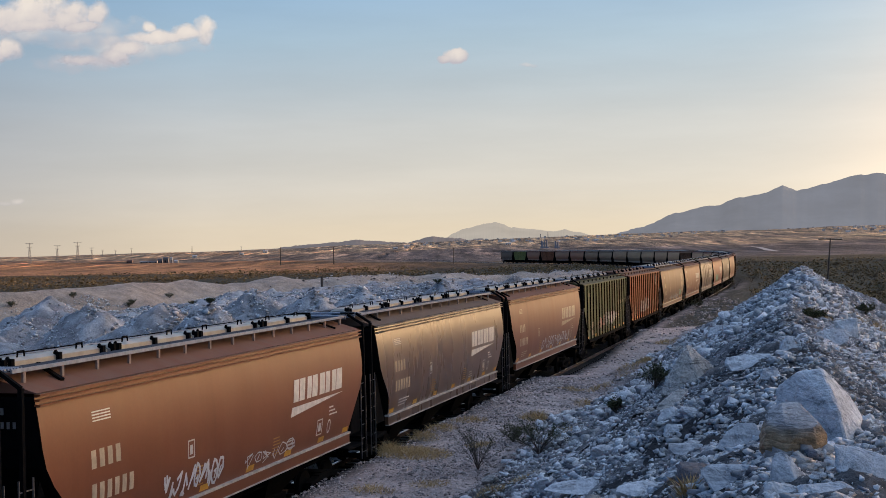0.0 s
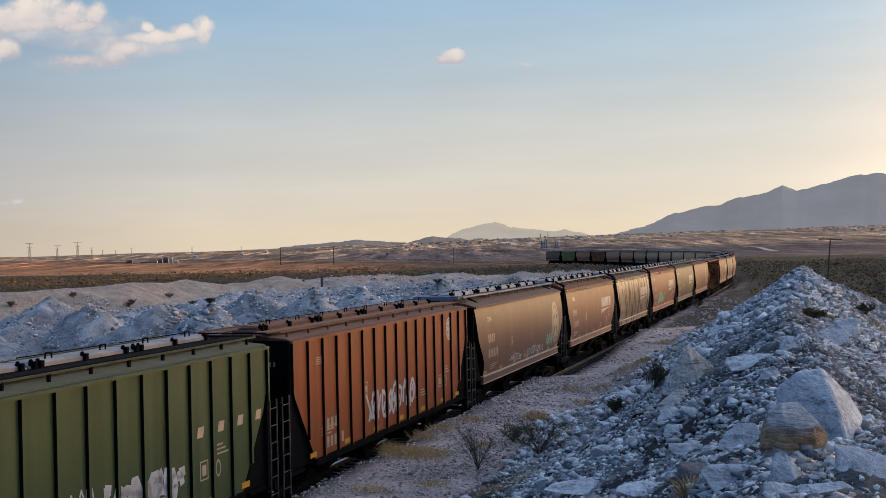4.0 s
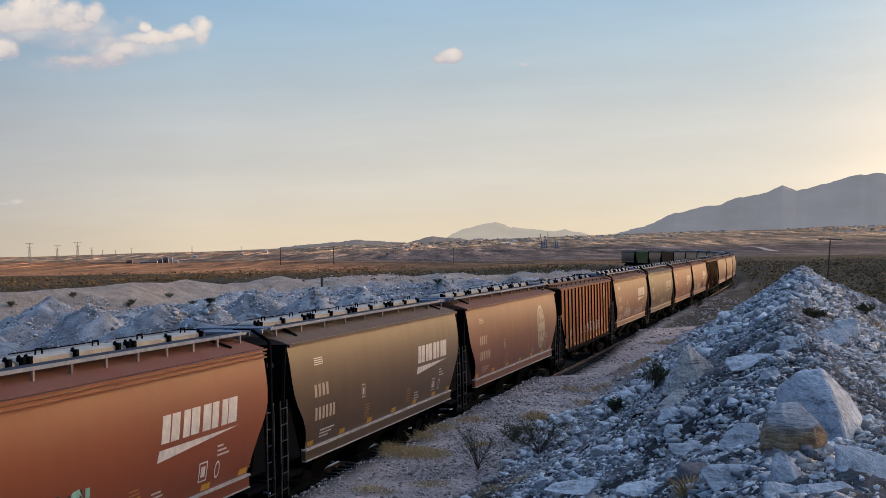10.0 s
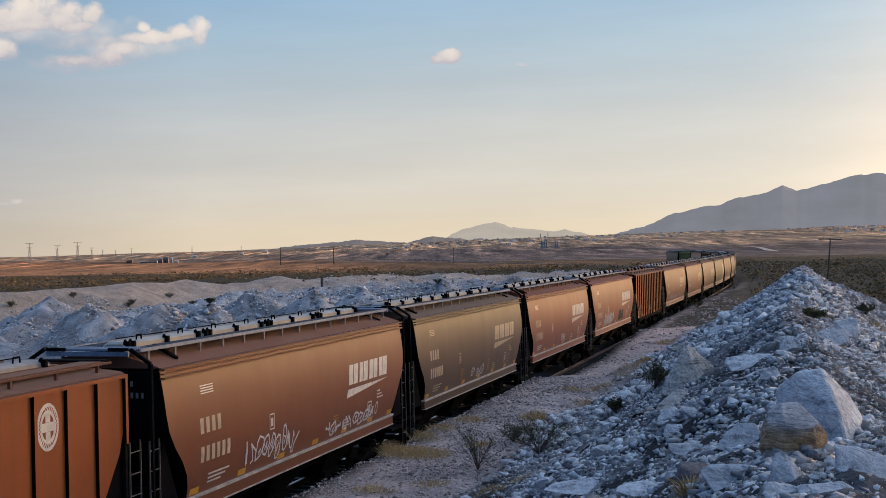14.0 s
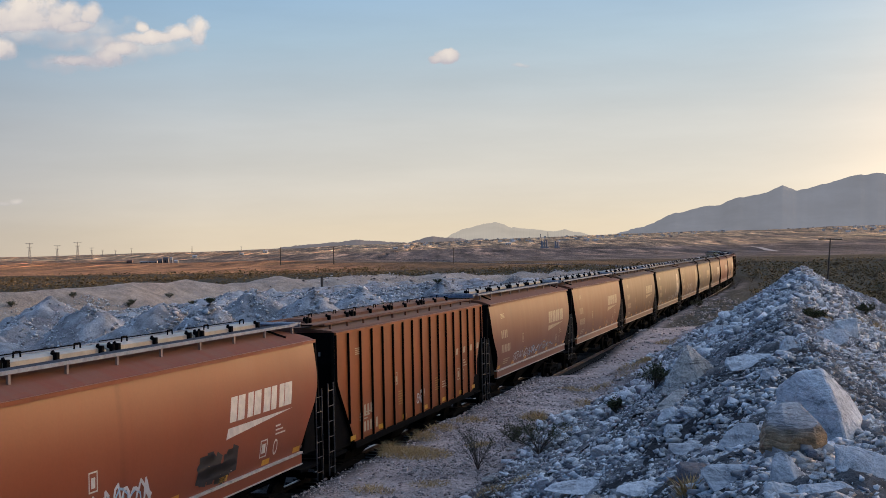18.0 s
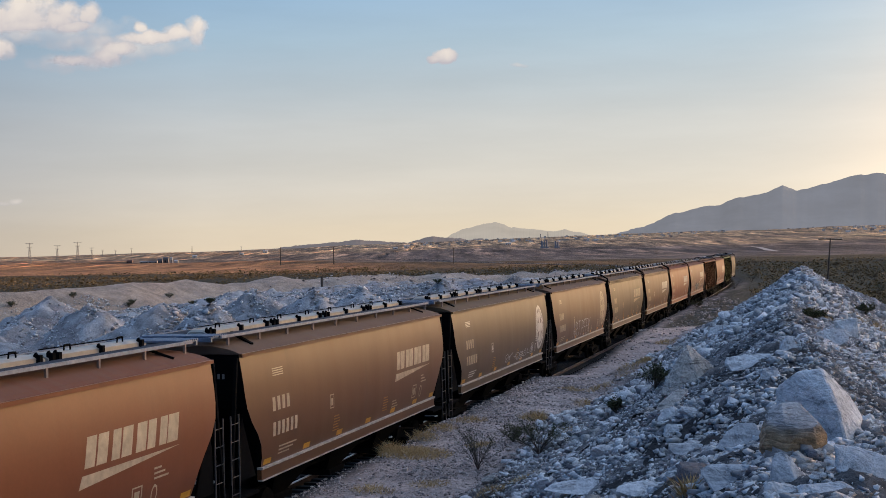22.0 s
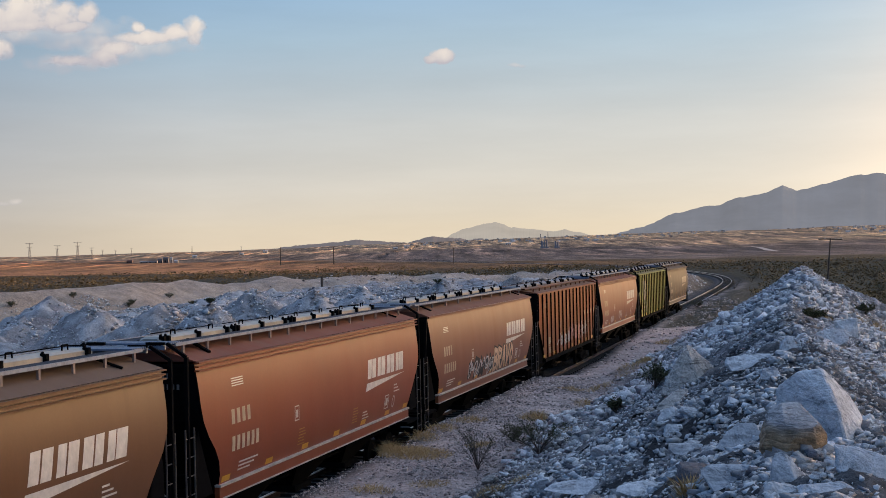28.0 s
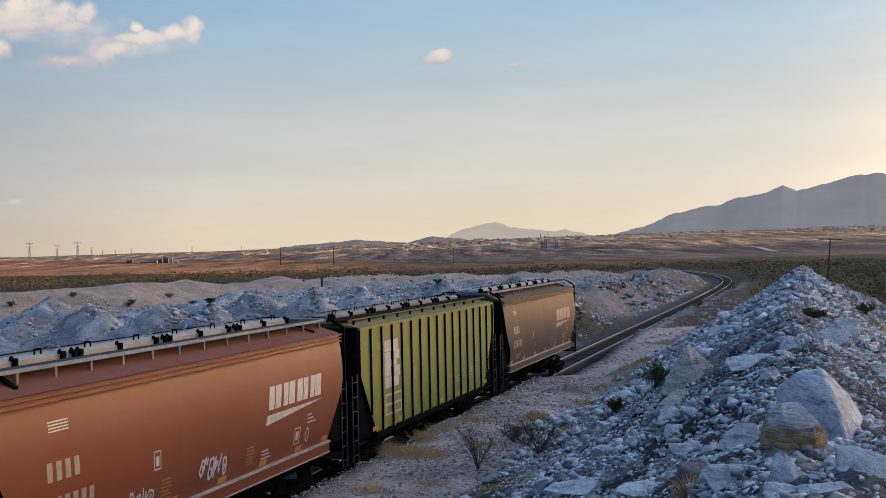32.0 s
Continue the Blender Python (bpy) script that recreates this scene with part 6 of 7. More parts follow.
shrub(955, 808, 118, 60, 3, "olive-brown desert shrub on the gravel shoulder", 1)
shrub(846, 834, 96, 76, 1, "bare twiggy desert shrub on the gravel shoulder", 2)
shrub(908, 784, 60, 30, 2, "small olive desert shrub", 3)
shrub(1160, 690, 60, 42, 4, "dark low shrub at the heap's foot", 4)
shrub(1090, 735, 36, 26, 3, "small dark shrub on gravel", 5)
shrub(545, 850, 110, 60, 5, "dark green weed clump beside the rails", 6)
shrub(470, 876, 100, 55, 5, "dark green weed clump by the track", 7)
for i_0, (a_0, b_0, w_0, h_0) in enumerate(((780, 760, 60, 14), (830, 745, 70, 14), (1000, 770, 60, 12), (1040, 720, 50, 14), (930, 850, 70, 12), (760, 860, 80, 12), (1110, 660, 50, 12), (1010, 690, 46, 10), (850, 790, 60, 12), (600, 835, 60, 26))):
    tuft(a_0, b_0, w_0, h_0, STRAW, "sparse straw-coloured grass on the gravel shoulder", 60 + i_0, 170)
for i_3, (a_3, b_3, w_3, h_3) in enumerate(((1508, 492, 46, 22), (1546, 500, 44, 24), (1478, 474, 26, 12), (1558, 524, 40, 20), (1532, 560, 40, 18), (1300, 512, 44, 18), (1268, 524, 34, 14), (1330, 500, 36, 14), (1438, 566, 40, 14), (1235, 545, 26, 12))):
    shrub(a_3, b_3, w_3, h_3, 4, "dusty brown-green bush behind the spoil ridge", 80 + i_3)
for i_4, (a_4, b_4, w_4, h_4) in enumerate(((1550, 584, 60, 20), (1528, 574, 46, 14), (1455, 560, 36, 12), (1140, 640, 40, 10), (1180, 610, 40, 9))):
    tuft(a_4, b_4, w_4, h_4, STRAW, "ochre dry grass between the rocks", 95 + i_4, 260)
tuft(735, 806, 130, 20, STRAW, "straw-yellow dry grass beside the track", 11, 700)
tuft(690, 800, 60, 24, STRAW, "straw-yellow dry grass tuft", 12, 240)
tuft(950, 742, 60, 22, STRAW, "low dry ochre grass patch", 13, 240)
tuft(740, 775, 80, 18, STRAW, "dry grass tuft by the rails", 14, 220)
tuft(1215, 878, 30, 50, STRAW, "thin straw tuft between rocks", 15, 90)
tuft(660, 870, 80, 18, STRAW, "low dry grass patch on gravel", 16, 160)
tuft(870, 870, 60, 14, STRAW, "sparse dry grass on gravel", 17, 120)
tuft(1060, 690, 60, 14, STRAW, "sparse dry grass on the shoulder", 18, 120)
for i_, (a_1, b_1, w_1) in enumerate(((130, 531, 18), (300, 529, 16), (228, 545, 18), (340, 541, 14), (235, 541, 16), (775, 503, 16), (20, 547, 20), (372, 539, 18))):
    shrub(a_1, b_1, w_1, w_1 * 0.5, 3, "small dark bush on the rubble bench", 30 + i_)


def build_scrub():
    """Low bushes over the flats."""
    rs = np.random.RandomState(9)
    n = 9000
    r, az = rs.uniform(150 ** 0.5, 450 ** 0.5, n) ** 2, rs.uniform(-0.40, 0.42, n)
    x, y = r * np.sin(az), r * np.cos(az)
    d = beside(x, y)
    keep = (np.abs(d) > 6) & ((d > 4) | (y > 232) | (d < -62)) & ((y > 105) | (d > 26)) & (fbm(x, y, 50.0, 3) > -0.2)
    x, y = x[keep], y[keep]
    y2 = rs.uniform(36, 170, 2600)
    x2 = np.interp(y2, LY, LX) + pile_end(y2) - 2.5 + 30 * rs.rand(2600)
    x, y = np.concatenate([x, x2]), np.concatenate([y, y2])
    s = rs.uniform(0.25, 1.0, len(x)) * (0.6 + np.hypot(x, y) / 380)
    p = np.stack([x, y, height(x, y) + s * 0.25], -1)
    vs, fs, base = [], [], 0
    for q, k in zip(p, s):
        m = 16
        v = rs.normal(size=(m * 3, 3)) * np.array((0.8, 0.8, 0.5)) * k
        o = np.repeat(rs.normal(size=(m, 3)) * np.array((0.55, 0.55, 0.26)) * k, 3, 0)
        vs.append(v * 0.22 + o + q)
        fs.append(np.arange(m * 3).reshape(m, 3) + base)
        base += m * 3
    v, f = np.concatenate(vs), np.concatenate(fs)
    me = bpy.data.meshes.new("scrub")
    me.vertices.add(len(v))
    me.loops.add(f.size)
    me.polygons.add(len(f))
    me.vertices.foreach_set("co", v.ravel())
    me.loops.foreach_set("vertex_index", f.ravel().astype(np.int32))
    me.polygons.foreach_set("loop_start", np.arange(len(f)) * 3)
    me.update()
    me.materials.append(SCRUB)
    tagged(new("scrub", me), "dull brown-green desert scrub over the flats", "scrub", kind="stuff")


build_scrub()


def far_town():
    """Pale houses of a town, a few metres each, kilometres away."""
    rs = np.random.RandomState(31)
    sh = Shape()
    for _ in range(240):
        r, az = rs.uniform(2300, 3900), rs.uniform(-0.03, 0.36)
        if fbm(np.array(r * math.sin(az)), np.array(r * 0.3), 160.0, 2) < -0.05:
            continue
        x, y = r * math.sin(az), r * math.cos(az)
        w, l, h = rs.uniform(3, 8), rs.uniform(4, 7), rs.uniform(2.2, 3.4)
        z = float(height(x, y))
        sh.box(x - w / 2, x + w / 2, y - l / 2, y + l / 2, z - 1, z + h)
    m = Mat("pale_town_walls", 0.9)
    info = m.t.nodes.new("ShaderNodeNewGeometry").outputs["Random Per Island"]
    m.color(m.ramp(info, (0.0, (0.25, 0.21, 0.18)), (0.5, (0.55, 0.50, 0.44)), (1.0, (0.80, 0.77, 0.72))))
    tagged(new("far_town", sh.mesh("far_town", m.m, recalc=False)), "pale houses of a far town on the plain", "houses", kind="stuff")


far_town()


# ---- poles, pylons, buildings ----
def pole(a, b, h, label, arms=1, thick=0.3, dist=None, lean=0.0, arm=1.4):
    p, d = ground_on(a, b) if dist is None else (None, dist)
    if p is None:
        q = sight(a, b, dist)
        p = Vector((q.x, q.y, float(height(q.x, q.y))))
    H = h * d / 2275.5
    root = new("utility_pole")
    part("post", Shape().beam((0, 0, -0.4), (lean * H, 0, H), thick, taper=0.7, sides=8), WOOD, root)
    for i in range(arms):
        z = H * (0.97 - 0.07 * i)
        part("crossarm", Shape().beam((lean * z - arm, 0, z + 0.05), (lean * z + arm, 0, z - 0.05), 0.14), WOOD, root)
        for q in (-0.9, -0.45, 0.45, 0.9):
            part("insulator", Shape().disc((lean * z + q * arm, 0, z + 0.14), 0.06, 0.16, "z", 8), GALV, root)
    root.location = p
    tagged(root, label, "utility pole", "utility poles")
    return p, H


pole(497, 470, 32, "dark wooden utility pole on the flats", 0, 0.6)
pole(591, 468, 30, "dark wooden utility pole on the flats", 0, 0.6)
pole(803, 467, 28, "dark wooden utility pole on the flats", 1, 0.32, arm=0.6)
pole(1463, 475, 87, "leaning wooden pole with long crossarm behind the ridge", 1, 0.28, 190, 0.09, 1.75)


def stump():
    p, d = ground_on(570, 510)
    H = 20 * d / 2275.5
    root = new("post")
    tagged(root, "short dark stub post on the berm", "post")
    part("stub", Shape().beam((0, 0, -0.3), (0, 0, H), 0.30, 0.26, 0.9, 8), WOOD, root)
    root.location = p


stump()


def marker():
    p, d = ground_on(1154, 549)
    H = 34 * d / 2275.5
    root = new("track_marker")
    white = plain("white_marker_paint", (0.80, 0.82, 0.84), 0.5)
    part("post", Shape().box(-0.16, 0.16, -0.04, 0.04, -0.2, H), white, root)
    part("bars", Shape().box(-0.1, 0.1, -0.05, -0.042, H * 0.62, H * 0.72).box(-0.1, 0.1, -0.05, -0.042, H * 0.44, H * 0.54), SPRAY["blue"], root, "blue figure bars")
    root.location = p
    tagged(root, "slim white kilometre post with blue bars beside the track", "track marker")


marker()
PYLON = plain("grey_lattice_steel", (0.22, 0.20, 0.19), 0.6, 0.3)


def pylon(a, b, h, dist, label):
    q = sight(a, b, dist)
    p = Vector((q.x, q.y, float(height(q.x, q.y))))
    H = h * dist / 2275.5
    root = new("pylon")
    body = Shape()
    w0, w1 = H * 0.075, H * 0.02
    lv = 7
    for i in range(lv):
        z0, z1 = H * 0.8 * i / lv, H * 0.8 * (i + 1) / lv
        r0, r1 = w0 + (w1 - w0) * i / lv, w0 + (w1 - w0) * (i + 1) / lv
        for sx, sy in ((1, 1), (1, -1), (-1, 1), (-1, -1)):
            body.beam((sx * r0, sy * r0, z0), (sx * r1, sy * r1, z1), 0.16, sides=4)
        for s_ in (-1, 1):
            body.beam((-r0, s_ * r0, z0), (r1, s_ * r1, z1), 0.09)
            body.beam((r0, s_ * r0, z0), (-r1, s_ * r1, z1), 0.09)
    part("lattice_tower", body, PYLON, root, recalc=False)
    for z, l in ((0.80, 0.13), (0.98, 0.19)):
        sh = Shape().beam((-H * l, 0, H * z), (H * l, 0, H * z), 0.2).beam((-H * l, 0, H * z), (0, 0, H * (z - 0.05)), 0.1).beam((H * l, 0, H * z), (0, 0, H * (z - 0.05)), 0.1)
        part("arm", sh, PYLON, root, recalc=False)
    part("mast", Shape().beam((0, 0, H * 0.8), (0, 0, H), 0.25), PYLON, root)
    root.location = p
    tagged(root, label, "pylon", "row of pylons")


for a_2, b_2, h_2, d_2 in ((53, 475, 37, 1050), (102, 470, 31, 1250), (138, 470, 37, 1050), (163, 468, 22, 1700), (182, 464, 14, 2300), (205, 463, 13, 2400), (233, 461, 12, 2500), (340, 452, 12, 2600), (427, 447, 9, 3000)):
    pylon(a_2, b_2, h_2, d_2, "grey steel lattice pylon far out on the plain")


def shed(a, b, w, h, dist, c, label):
    q = sight(a, b, dist)
    k = dist / 2275.5
    W_, H_ = w * k, h * k
    root = new("shed")
    z = float(height(q.x, q.y))
    wall = plain("stucco_wall", c, 0.85)
    part("wall", Shape().box(-W_ / 2, W_ / 2, -W_ * 0.3, W_ * 0.3, -1, H_ * 0.8), wall, root)
    rf = Shape()
    rf.v = [(-W_ * 0.54, -W_ * 0.34, H_ * 0.8), (W_ * 0.54, -W_ * 0.34, H_ * 0.8), (W_ * 0.54, W_ * 0.34, H_ * 0.8), (-W_ * 0.54, W_ * 0.34, H_ * 0.8), (-W_ * 0.54, 0, H_), (W_ * 0.54, 0, H_)]
    rf.f = [(0, 1, 5, 4), (2, 3, 4, 5), (0, 4, 3), (1, 2, 5), (0, 3, 2, 1)]
    part("roof", rf, wall, root)
    for i in range(3):
        x = W_ * (-0.3 + 0.3 * i)
        part("opening", Shape().box(x - W_ * 0.06, x + W_ * 0.06, -W_ * 0.3 - 0.05, -W_ * 0.3 + 0.05, 0.2, H_ * 0.5), BLACK, root)
    root.location = (q.x, q.y, z)
    tagged(root, label, "building", "far buildings")


for s_1 in ((230, 473, 10, 7, 900, (0.25, 0.14, 0.10)), (256, 475, 14, 4, 900, (0.42, 0.36, 0.30)), (272, 475, 14, 4, 900, (0.30, 0.26, 0.24)), (284, 474, 8, 9, 920, (0.17, 0.15, 0.14)), (294, 474, 9, 11, 925, (0.14, 0.125, 0.12)), (304, 474, 4, 11, 930, (0.62, 0.56, 0.50)), (312, 475, 7, 4, 950, (0.55, 0.5, 0.45))):
    shed(*s_1, "low dusty shed out on the orange flats")
for s_2 in ((345, 462, 8, 4, 1500), (428, 455, 7, 4, 1900), (470, 452, 8, 4, 2000), (720, 443, 9, 4, 2200), (900, 441, 10, 4, 2200), (700, 448, 8, 3, 2000)):
    shed(*s_2, (0.62, 0.58, 0.52), "small white house far across the plain")


# Distance haze is mixed into this cladding colour.
HAZY = plain("hazy_blue_grey_cladding", (0.25, 0.245, 0.26), 0.8, spec=0.2)


def silos(a, b, h, n, dist, label):
    q = sight(a, b, dist)
    k = dist / 2275.5
    root = new("silo_group")
    z = float(height(q.x, q.y))
    for i in range(n):
        x = (i - (n - 1) / 2) * 4.4 * k
        part("silo", Shape().disc((x, 0, h * k * (0.45 - 0.05 * (i % 2))), 1.5 * k, h * k * (0.95 - 0.1 * (i % 2)), "z", 12), HAZY, root)
        part("silo_cap", Shape().beam((x, 0, h * k * 0.85), (x, 0, h * k * 1.0), 1.9 * k, taper=0.3, sides=10), HAZY, root)
    part("base_hall", Shape().box(-n * 2.4 * k, n * 2.4 * k, -3 * k, 3 * k, -2, h * k * 0.2), HAZY, root)
    root.location = (q.x, q.y, z)
    tagged(root, label, "silos", "far works")


silos(964, 452, 15, 3, 1500, "blue-grey cluster of works silos on the plain")
silos(986, 452, 13, 2, 1500, "blue-grey pair of works silos on the plain")


def chimney(a, b, h, dist):
    q = sight(a, b, dist)
    k = dist / 2275.5
    root = new("chimney")
    part("stack", Shape().beam((0, 0, -5), (0, 0, h * k), 1.5 * k, taper=0.7, sides=12), HAZY, root)
    part("collar", Shape().disc((0, 0, h * k * 0.97), 0.8 * k, 0.8 * k, "z", 12), HAZY, root)
    root.location = (q.x, q.y, float(height(q.x, q.y)))
    tagged(root, "tall grey works chimney far across the plain", "chimney")


chimney(970, 424, 9, 3600)
chimney(957, 424, 6, 3600)


def road_patch():
    """A pale wash that shows on the far flats."""
    sh = Shape()
    rows = []
    for a, b, w in ((1330, 443, 5), (1345, 446, 10), (1362, 450, 14), (1378, 452, 8)):
        p = sight(a, b, 1.0)
        w_ = p - Vector(EYE)
        d = 700 + (454 - b) * 22
        rows.append((EYE[0] + w_.x * d, d, w * d / 2275.5))
    m = Mat("pale_wash_sand", 0.9)
    m.color(m.ramp(m.noise(0.05), (0.3, (0.26, 0.24, 0.23)), (0.7, (0.38, 0.35, 0.33))))
    for x, y, w in rows:
        for q in (-0.5, 0.0, 0.5):
            sh.v.append((x + q * w, y, float(height(x + q * w, y)) + 0.5))
    for i in range(len(rows) - 1):
        for j in range(2):
            k = i * 3 + j
            sh.f.append((k, k + 1, k + 4, k + 3))
    tagged(new("dry_wash", sh.mesh("dry_wash", m.m)), "pale sandy wash on the far flats", "dry wash", kind="structure")


road_patch()


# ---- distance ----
# The air's haze is put into the rock colour and a constant glow.
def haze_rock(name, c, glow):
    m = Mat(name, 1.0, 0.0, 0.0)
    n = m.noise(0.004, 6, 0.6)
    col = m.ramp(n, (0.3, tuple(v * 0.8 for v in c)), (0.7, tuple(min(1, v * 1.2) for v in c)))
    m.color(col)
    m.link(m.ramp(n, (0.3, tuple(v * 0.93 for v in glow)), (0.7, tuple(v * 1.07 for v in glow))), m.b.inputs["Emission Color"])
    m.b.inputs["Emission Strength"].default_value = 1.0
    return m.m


def mountain(name, crest, dist, foot, mat, label, seed):
    """A far range: crest marks, dropping towards the eye in ragged spurs."""
    a0, a1 = crest[0][0], crest[-1][0]
    cols, rows = 320, 12
    sh = Shape()
    ca, cb = [c[0] for c in crest], [c[1] for c in crest]
    for j in range(rows + 1):
        t = j / rows
        for i in range(cols + 1):
            a = a0 + (a1 - a0) * i / cols
            b = float(np.interp(a, ca, cb)) + float(fbm(np.array(a + seed), np.array(0.3), 22.0, 5, 0.65)) * 3.6
            spur = float(fbm(np.array(a + 40.0 * t), np.array(t * 60.0), 26.0, 3)) * 3.0 * math.sin(math.pi * t)
            p = sight(a, b + (foot - b) * t + spur, dist - 500 * t)
            sh.v.append(tuple(p))
    for j in range(rows):
        for i in range(cols):
            k = j * (cols + 1) + i
            sh.f.append((k, k + cols + 1, k + cols + 2, k + 1))
    tagged(new(name, sh.mesh(name, mat, True, False)), label, "mountain", kind="structure")


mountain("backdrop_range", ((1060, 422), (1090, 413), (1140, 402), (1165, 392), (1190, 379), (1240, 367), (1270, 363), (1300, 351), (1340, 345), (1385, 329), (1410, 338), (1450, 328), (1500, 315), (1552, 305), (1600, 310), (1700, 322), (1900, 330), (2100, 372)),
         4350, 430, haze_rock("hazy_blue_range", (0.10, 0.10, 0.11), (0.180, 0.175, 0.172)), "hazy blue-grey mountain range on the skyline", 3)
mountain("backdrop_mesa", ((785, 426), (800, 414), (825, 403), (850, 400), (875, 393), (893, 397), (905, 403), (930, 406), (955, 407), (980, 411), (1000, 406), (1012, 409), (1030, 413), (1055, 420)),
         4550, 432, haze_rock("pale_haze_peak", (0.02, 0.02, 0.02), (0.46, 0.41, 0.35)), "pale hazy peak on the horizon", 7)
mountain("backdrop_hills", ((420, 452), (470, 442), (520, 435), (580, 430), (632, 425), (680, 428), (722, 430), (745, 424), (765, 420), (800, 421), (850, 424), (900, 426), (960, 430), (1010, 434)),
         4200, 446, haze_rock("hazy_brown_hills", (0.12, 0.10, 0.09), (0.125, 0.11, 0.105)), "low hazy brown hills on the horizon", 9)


# ---- clouds ----
def cloud(a, b, w, h, lobes, seed, thick, label):
    """A soft-edged sheet of cloud, far behind the rest: lobes in its own plane (x, z, radius x, radius z)."""
    dist = 4700.0 + 22.0 * seed
    k = dist / 2275.5
    c = sight(a, b, dist)
    m = bpy.data.materials.new("cloud_vapour")
    m.use_nodes = True
    t = m.node_tree
    t.nodes.clear()
    co = t.nodes.new("ShaderNodeTexCoord").outputs["Object"]
    warp = t.nodes.new("ShaderNodeTexNoise")
    warp.inputs["Scale"].default_value, warp.inputs["Detail"].default_value, warp.inputs["Roughness"].default_value = 0.014, 4.0, 0.5
    off = t.nodes.new("ShaderNodeVectorMath")
    off.operation = "ADD"
    off.inputs[1].default_value = (seed * 311.0, seed * 57.0, 0)
    t.links.new(co, off.inputs[0])
    t.links.new(off.outputs[0], warp.inputs[0])
    wob = t.nodes.new("ShaderNodeTexNoise")
    wob.inputs["Scale"].default_value, wob.inputs["Detail"].default_value = 0.011, 3.0
    t.links.new(off.outputs[0], wob.inputs[0])
    amp, pushed = t.nodes.new("ShaderNodeVectorMath"), t.nodes.new("ShaderNodeVectorMath")
    amp.operation, pushed.operation = "MULTIPLY_ADD", "ADD"
    amp.inputs[1].default_value, amp.inputs[2].default_value = (48, 0, 30), (-24, 0, -15)
    t.links.new(wob.outputs["Color"], amp.inputs[0])
    t.links.new(co, pushed.inputs[0])
    t.links.new(amp.outputs[0], pushed.inputs[1])
    sep = t.nodes.new("ShaderNodeSeparateXYZ")
    t.links.new(pushed.outputs[0], sep.inputs[0])
    dens = None
    for lx, lz, rx, rz in lobes:
        u = math_node(t, "POWER", math_node(t, "ABSOLUTE", math_node(t, "DIVIDE", math_node(t, "SUBTRACT", sep.outputs["X"], lx * k), rx * k)), 2.0)
        v = math_node(t, "POWER", math_node(t, "ABSOLUTE", math_node(t, "DIVIDE", math_node(t, "SUBTRACT", sep.outputs["Z"], lz * k), rz * k)), 2.0)
        g = math_node(t, "SUBTRACT", 1.0, math_node(t, "ADD", u, v))
        dens = g if dens is None else math_node(t, "MAXIMUM", dens, g)
    fuzz = math_node(t, "MULTIPLY", math_node(t, "SUBTRACT", warp.outputs["Fac"], 0.5), 2.6)
    alpha = math_node(t, "MULTIPLY", math_node(t, "ADD", math_node(t, "ADD", dens, fuzz), 0.30), thick, True)
    # sunlit tops, mauve undersides
    ramp = t.nodes.new("ShaderNodeValToRGB")
    lit = math_node(t, "ADD", math_node(t, "MULTIPLY", math_node(t, "DIVIDE", sep.outputs["Z"], h * k), 0.8), math_node(t, "ADD", math_node(t, "MULTIPLY", math_node(t, "ADD", dens, fuzz), 0.32), 0.08))
    t.links.new(lit, ramp.inputs[0])
    e = ramp.color_ramp.elements
    e[0].position, e[0].color = 0.0, (0.53, 0.50, 0.54, 1)
    e[1].position, e[1].color = 0.72, (0.84, 0.76, 0.69, 1)
    em, tr, mx, out = t.nodes.new("ShaderNodeEmission"), t.nodes.new("ShaderNodeBsdfTransparent"), t.nodes.new("ShaderNodeMixShader"), t.nodes.new("ShaderNodeOutputMaterial")
    t.links.new(ramp.outputs[0], em.inputs[0])
    t.links.new(alpha, mx.inputs[0])
    t.links.new(tr.outputs[0], mx.inputs[1])
    t.links.new(em.outputs[0], mx.inputs[2])
    t.links.new(mx.outputs[0], out.inputs[0])
    w, h = w * 1.7, h * 1.7
    sh = Shape().quad((-w * k, 0, -h * k), (w * k, 0, -h * k), (w * k, 0, h * k), (-w * k, 0, h * k))
    ob = new("cloud", sh.mesh("cloud", m, recalc=False))
    tagged(ob, label, "cloud", "evening clouds")
    ob.rotation_euler = (0, radians(LEAN), 0)
    ob.location = c
    return ob, c


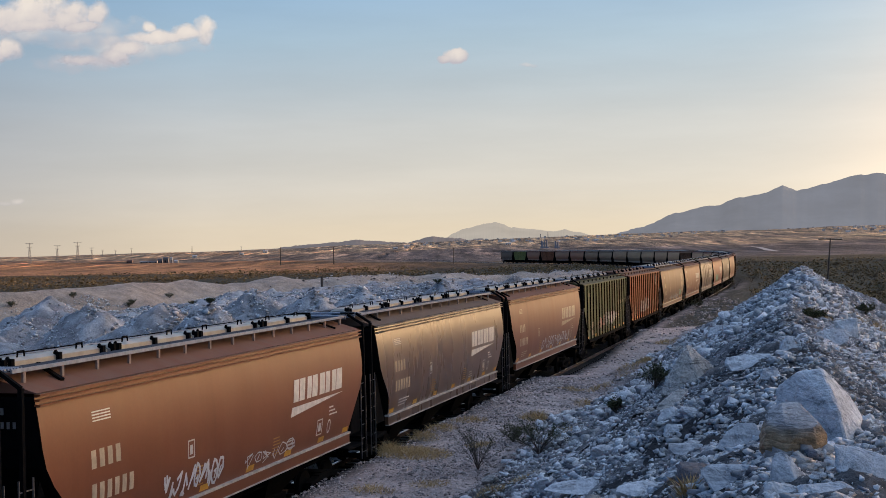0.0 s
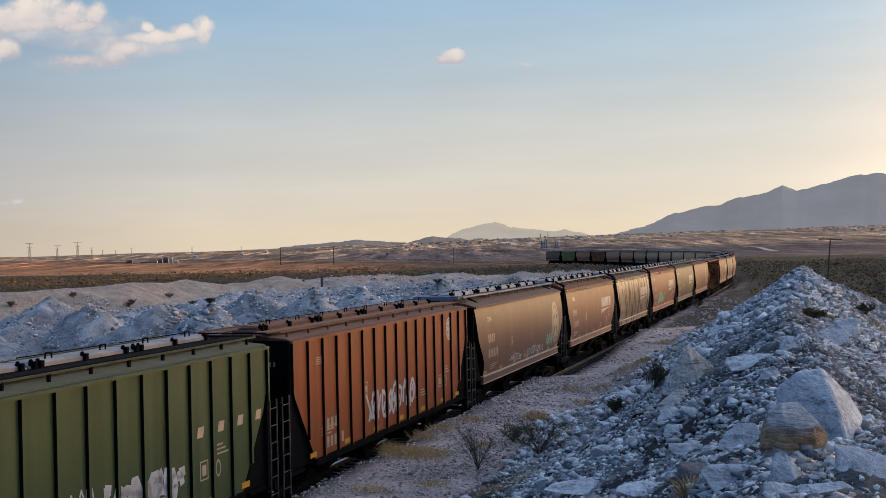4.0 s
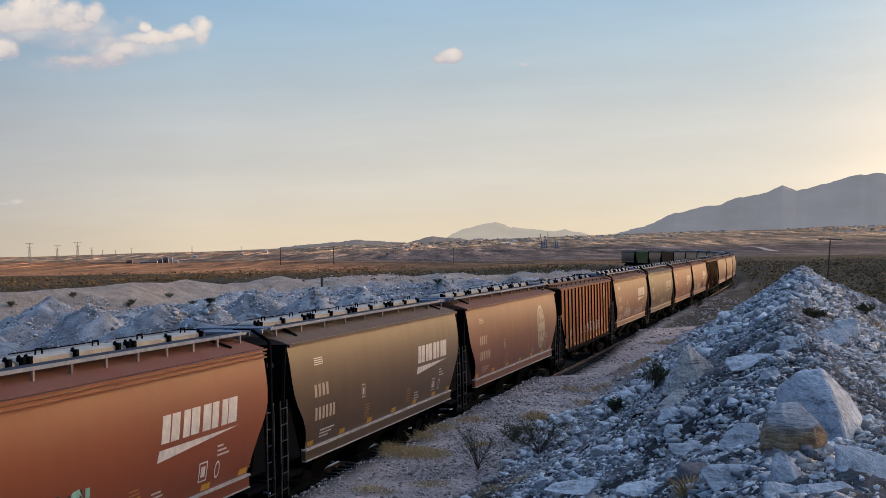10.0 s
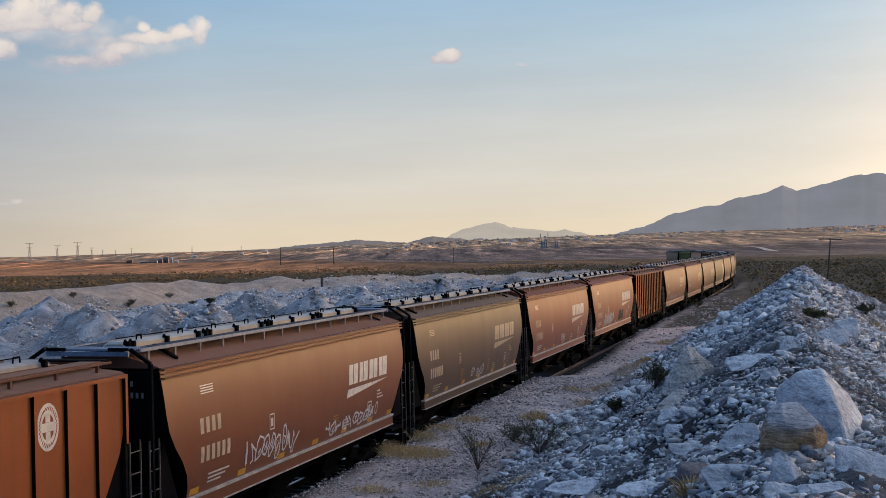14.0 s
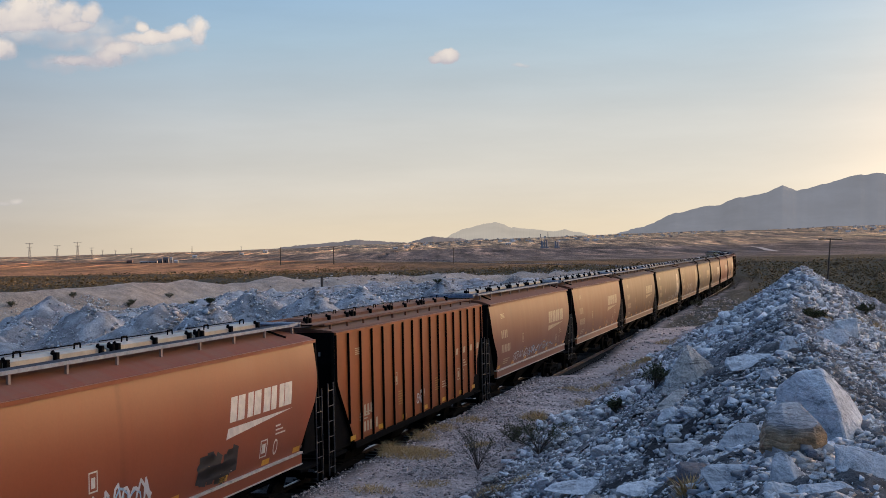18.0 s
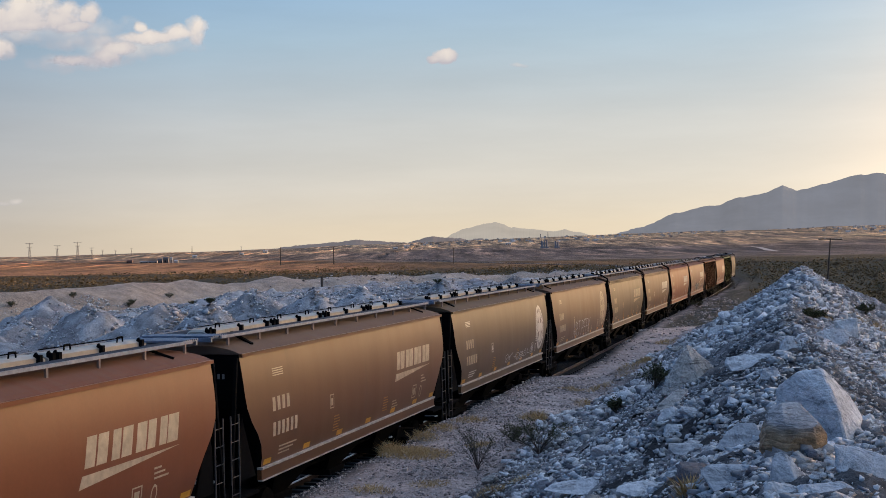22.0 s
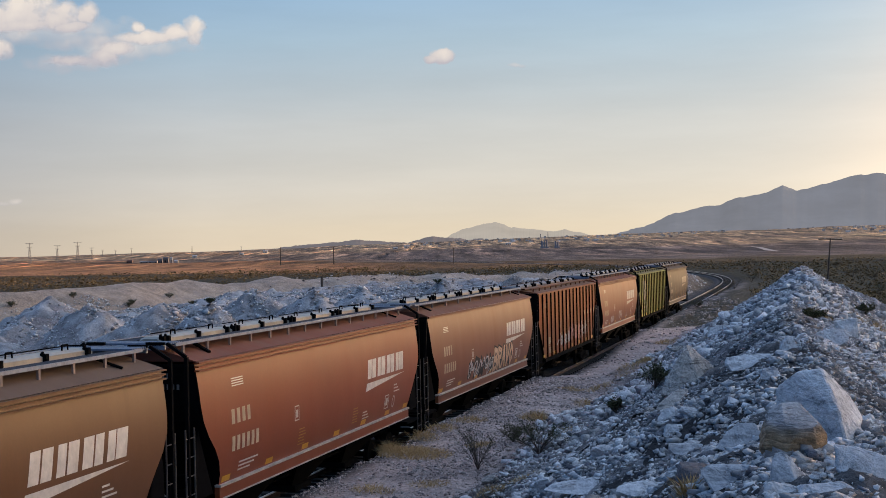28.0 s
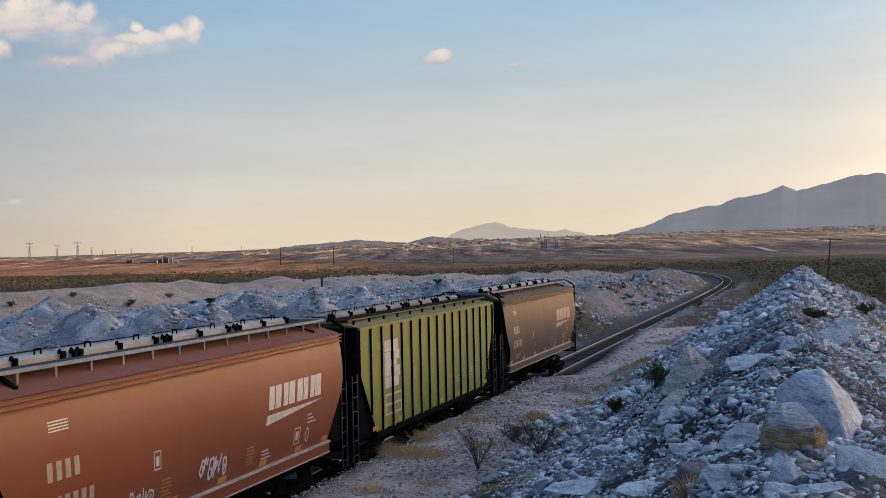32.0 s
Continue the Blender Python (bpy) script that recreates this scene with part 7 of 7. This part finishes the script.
CLOUDS = [
    cloud(80, 40, 180, 90, ((-70, 10, 62, 24), (-10, 18, 60, 34), (40, 12, 44, 28), (94, 14, 22, 20), (64, -10, 34, 10), (-30, -4, 76, 12)), 1, 1.0, "puffy peach-white cloud with mauve underside"),
    cloud(230, 85, 190, 80, ((133, 27, 18, 24), (104, 22, 40, 14), (60, 18, 60, 11), (37, 34, 11, 11), (-10, 0, 30, 12), (-28, -14, 26, 19), (-80, -20, 44, 9)), 2, 0.95, "long peach-white cloud with a bright head"),
    cloud(95, 58, 200, 60, ((0, 4, 150, 30), (60, -18, 90, 16)), 7, 0.42, "thin mauve veil under the puffy cloud"),
    cloud(225, 92, 210, 60, ((30, 6, 120, 20), (-70, -14, 90, 18)), 8, 0.42, "thin mauve veil along the long cloud"),
    cloud(18, 92, 60, 46, ((-6, 4, 30, 20), (-30, -6, 30, 16)), 3, 1.1, "small peach-white cloud in blue sky"),
    cloud(803, 101, 60, 34, ((4, 2, 24, 13), (-14, -2, 18, 8)), 4, 1.5, "small bright cloud alone in the sky"),
    cloud(22, 360, 50, 20, ((10, 3, 14, 5), (-16, 0, 16, 4)), 5, 0.35, "faint low cloud near the horizon"),
    cloud(938, 115, 34, 14, ((0, 0, 17, 4), (8, -1, 10, 4)), 6, 0.4, "faint wisp of cloud"),
]


# ---- what moves ----
def motions():
    times = [float(t) for t in range(33)]
    for i, car in enumerate(TRAIN):
        if i == 0:
            mid = TAIL - 8.25
        else:
            mid = TAIL - PITCH * (i + 0.5) + 0.5 * (CAR_SHIFT[i] + CAR_SHIFT[i + 1])
        rows = []
        for t in times:
            s = mid + PACE * (32.0 - t)
            # each car sits on its two bogies
            ax, ay, _, _ = on_line(s - 6.35)
            bx, by, _, _ = on_line(s + 6.35)
            rows.append((t, pose((ax + bx) / 2, (ay + by) / 2, 0.0, 0, 0, -math.degrees(math.atan2(bx - ax, by - ay)))))
        walk(car, rows)
    for (ob, c), drift in zip(CLOUDS, (-20, -22, -20, -22, -18, -28, -4, -24)):
        e = c + Vector((drift * 4750 / 2275.5, 0, 0))
        walk(ob, [(0.0, pose(c.x, c.y, c.z, 0, LEAN, 0)), (32.0, pose(e.x, e.y, e.z, 0, LEAN, 0))])


motions()
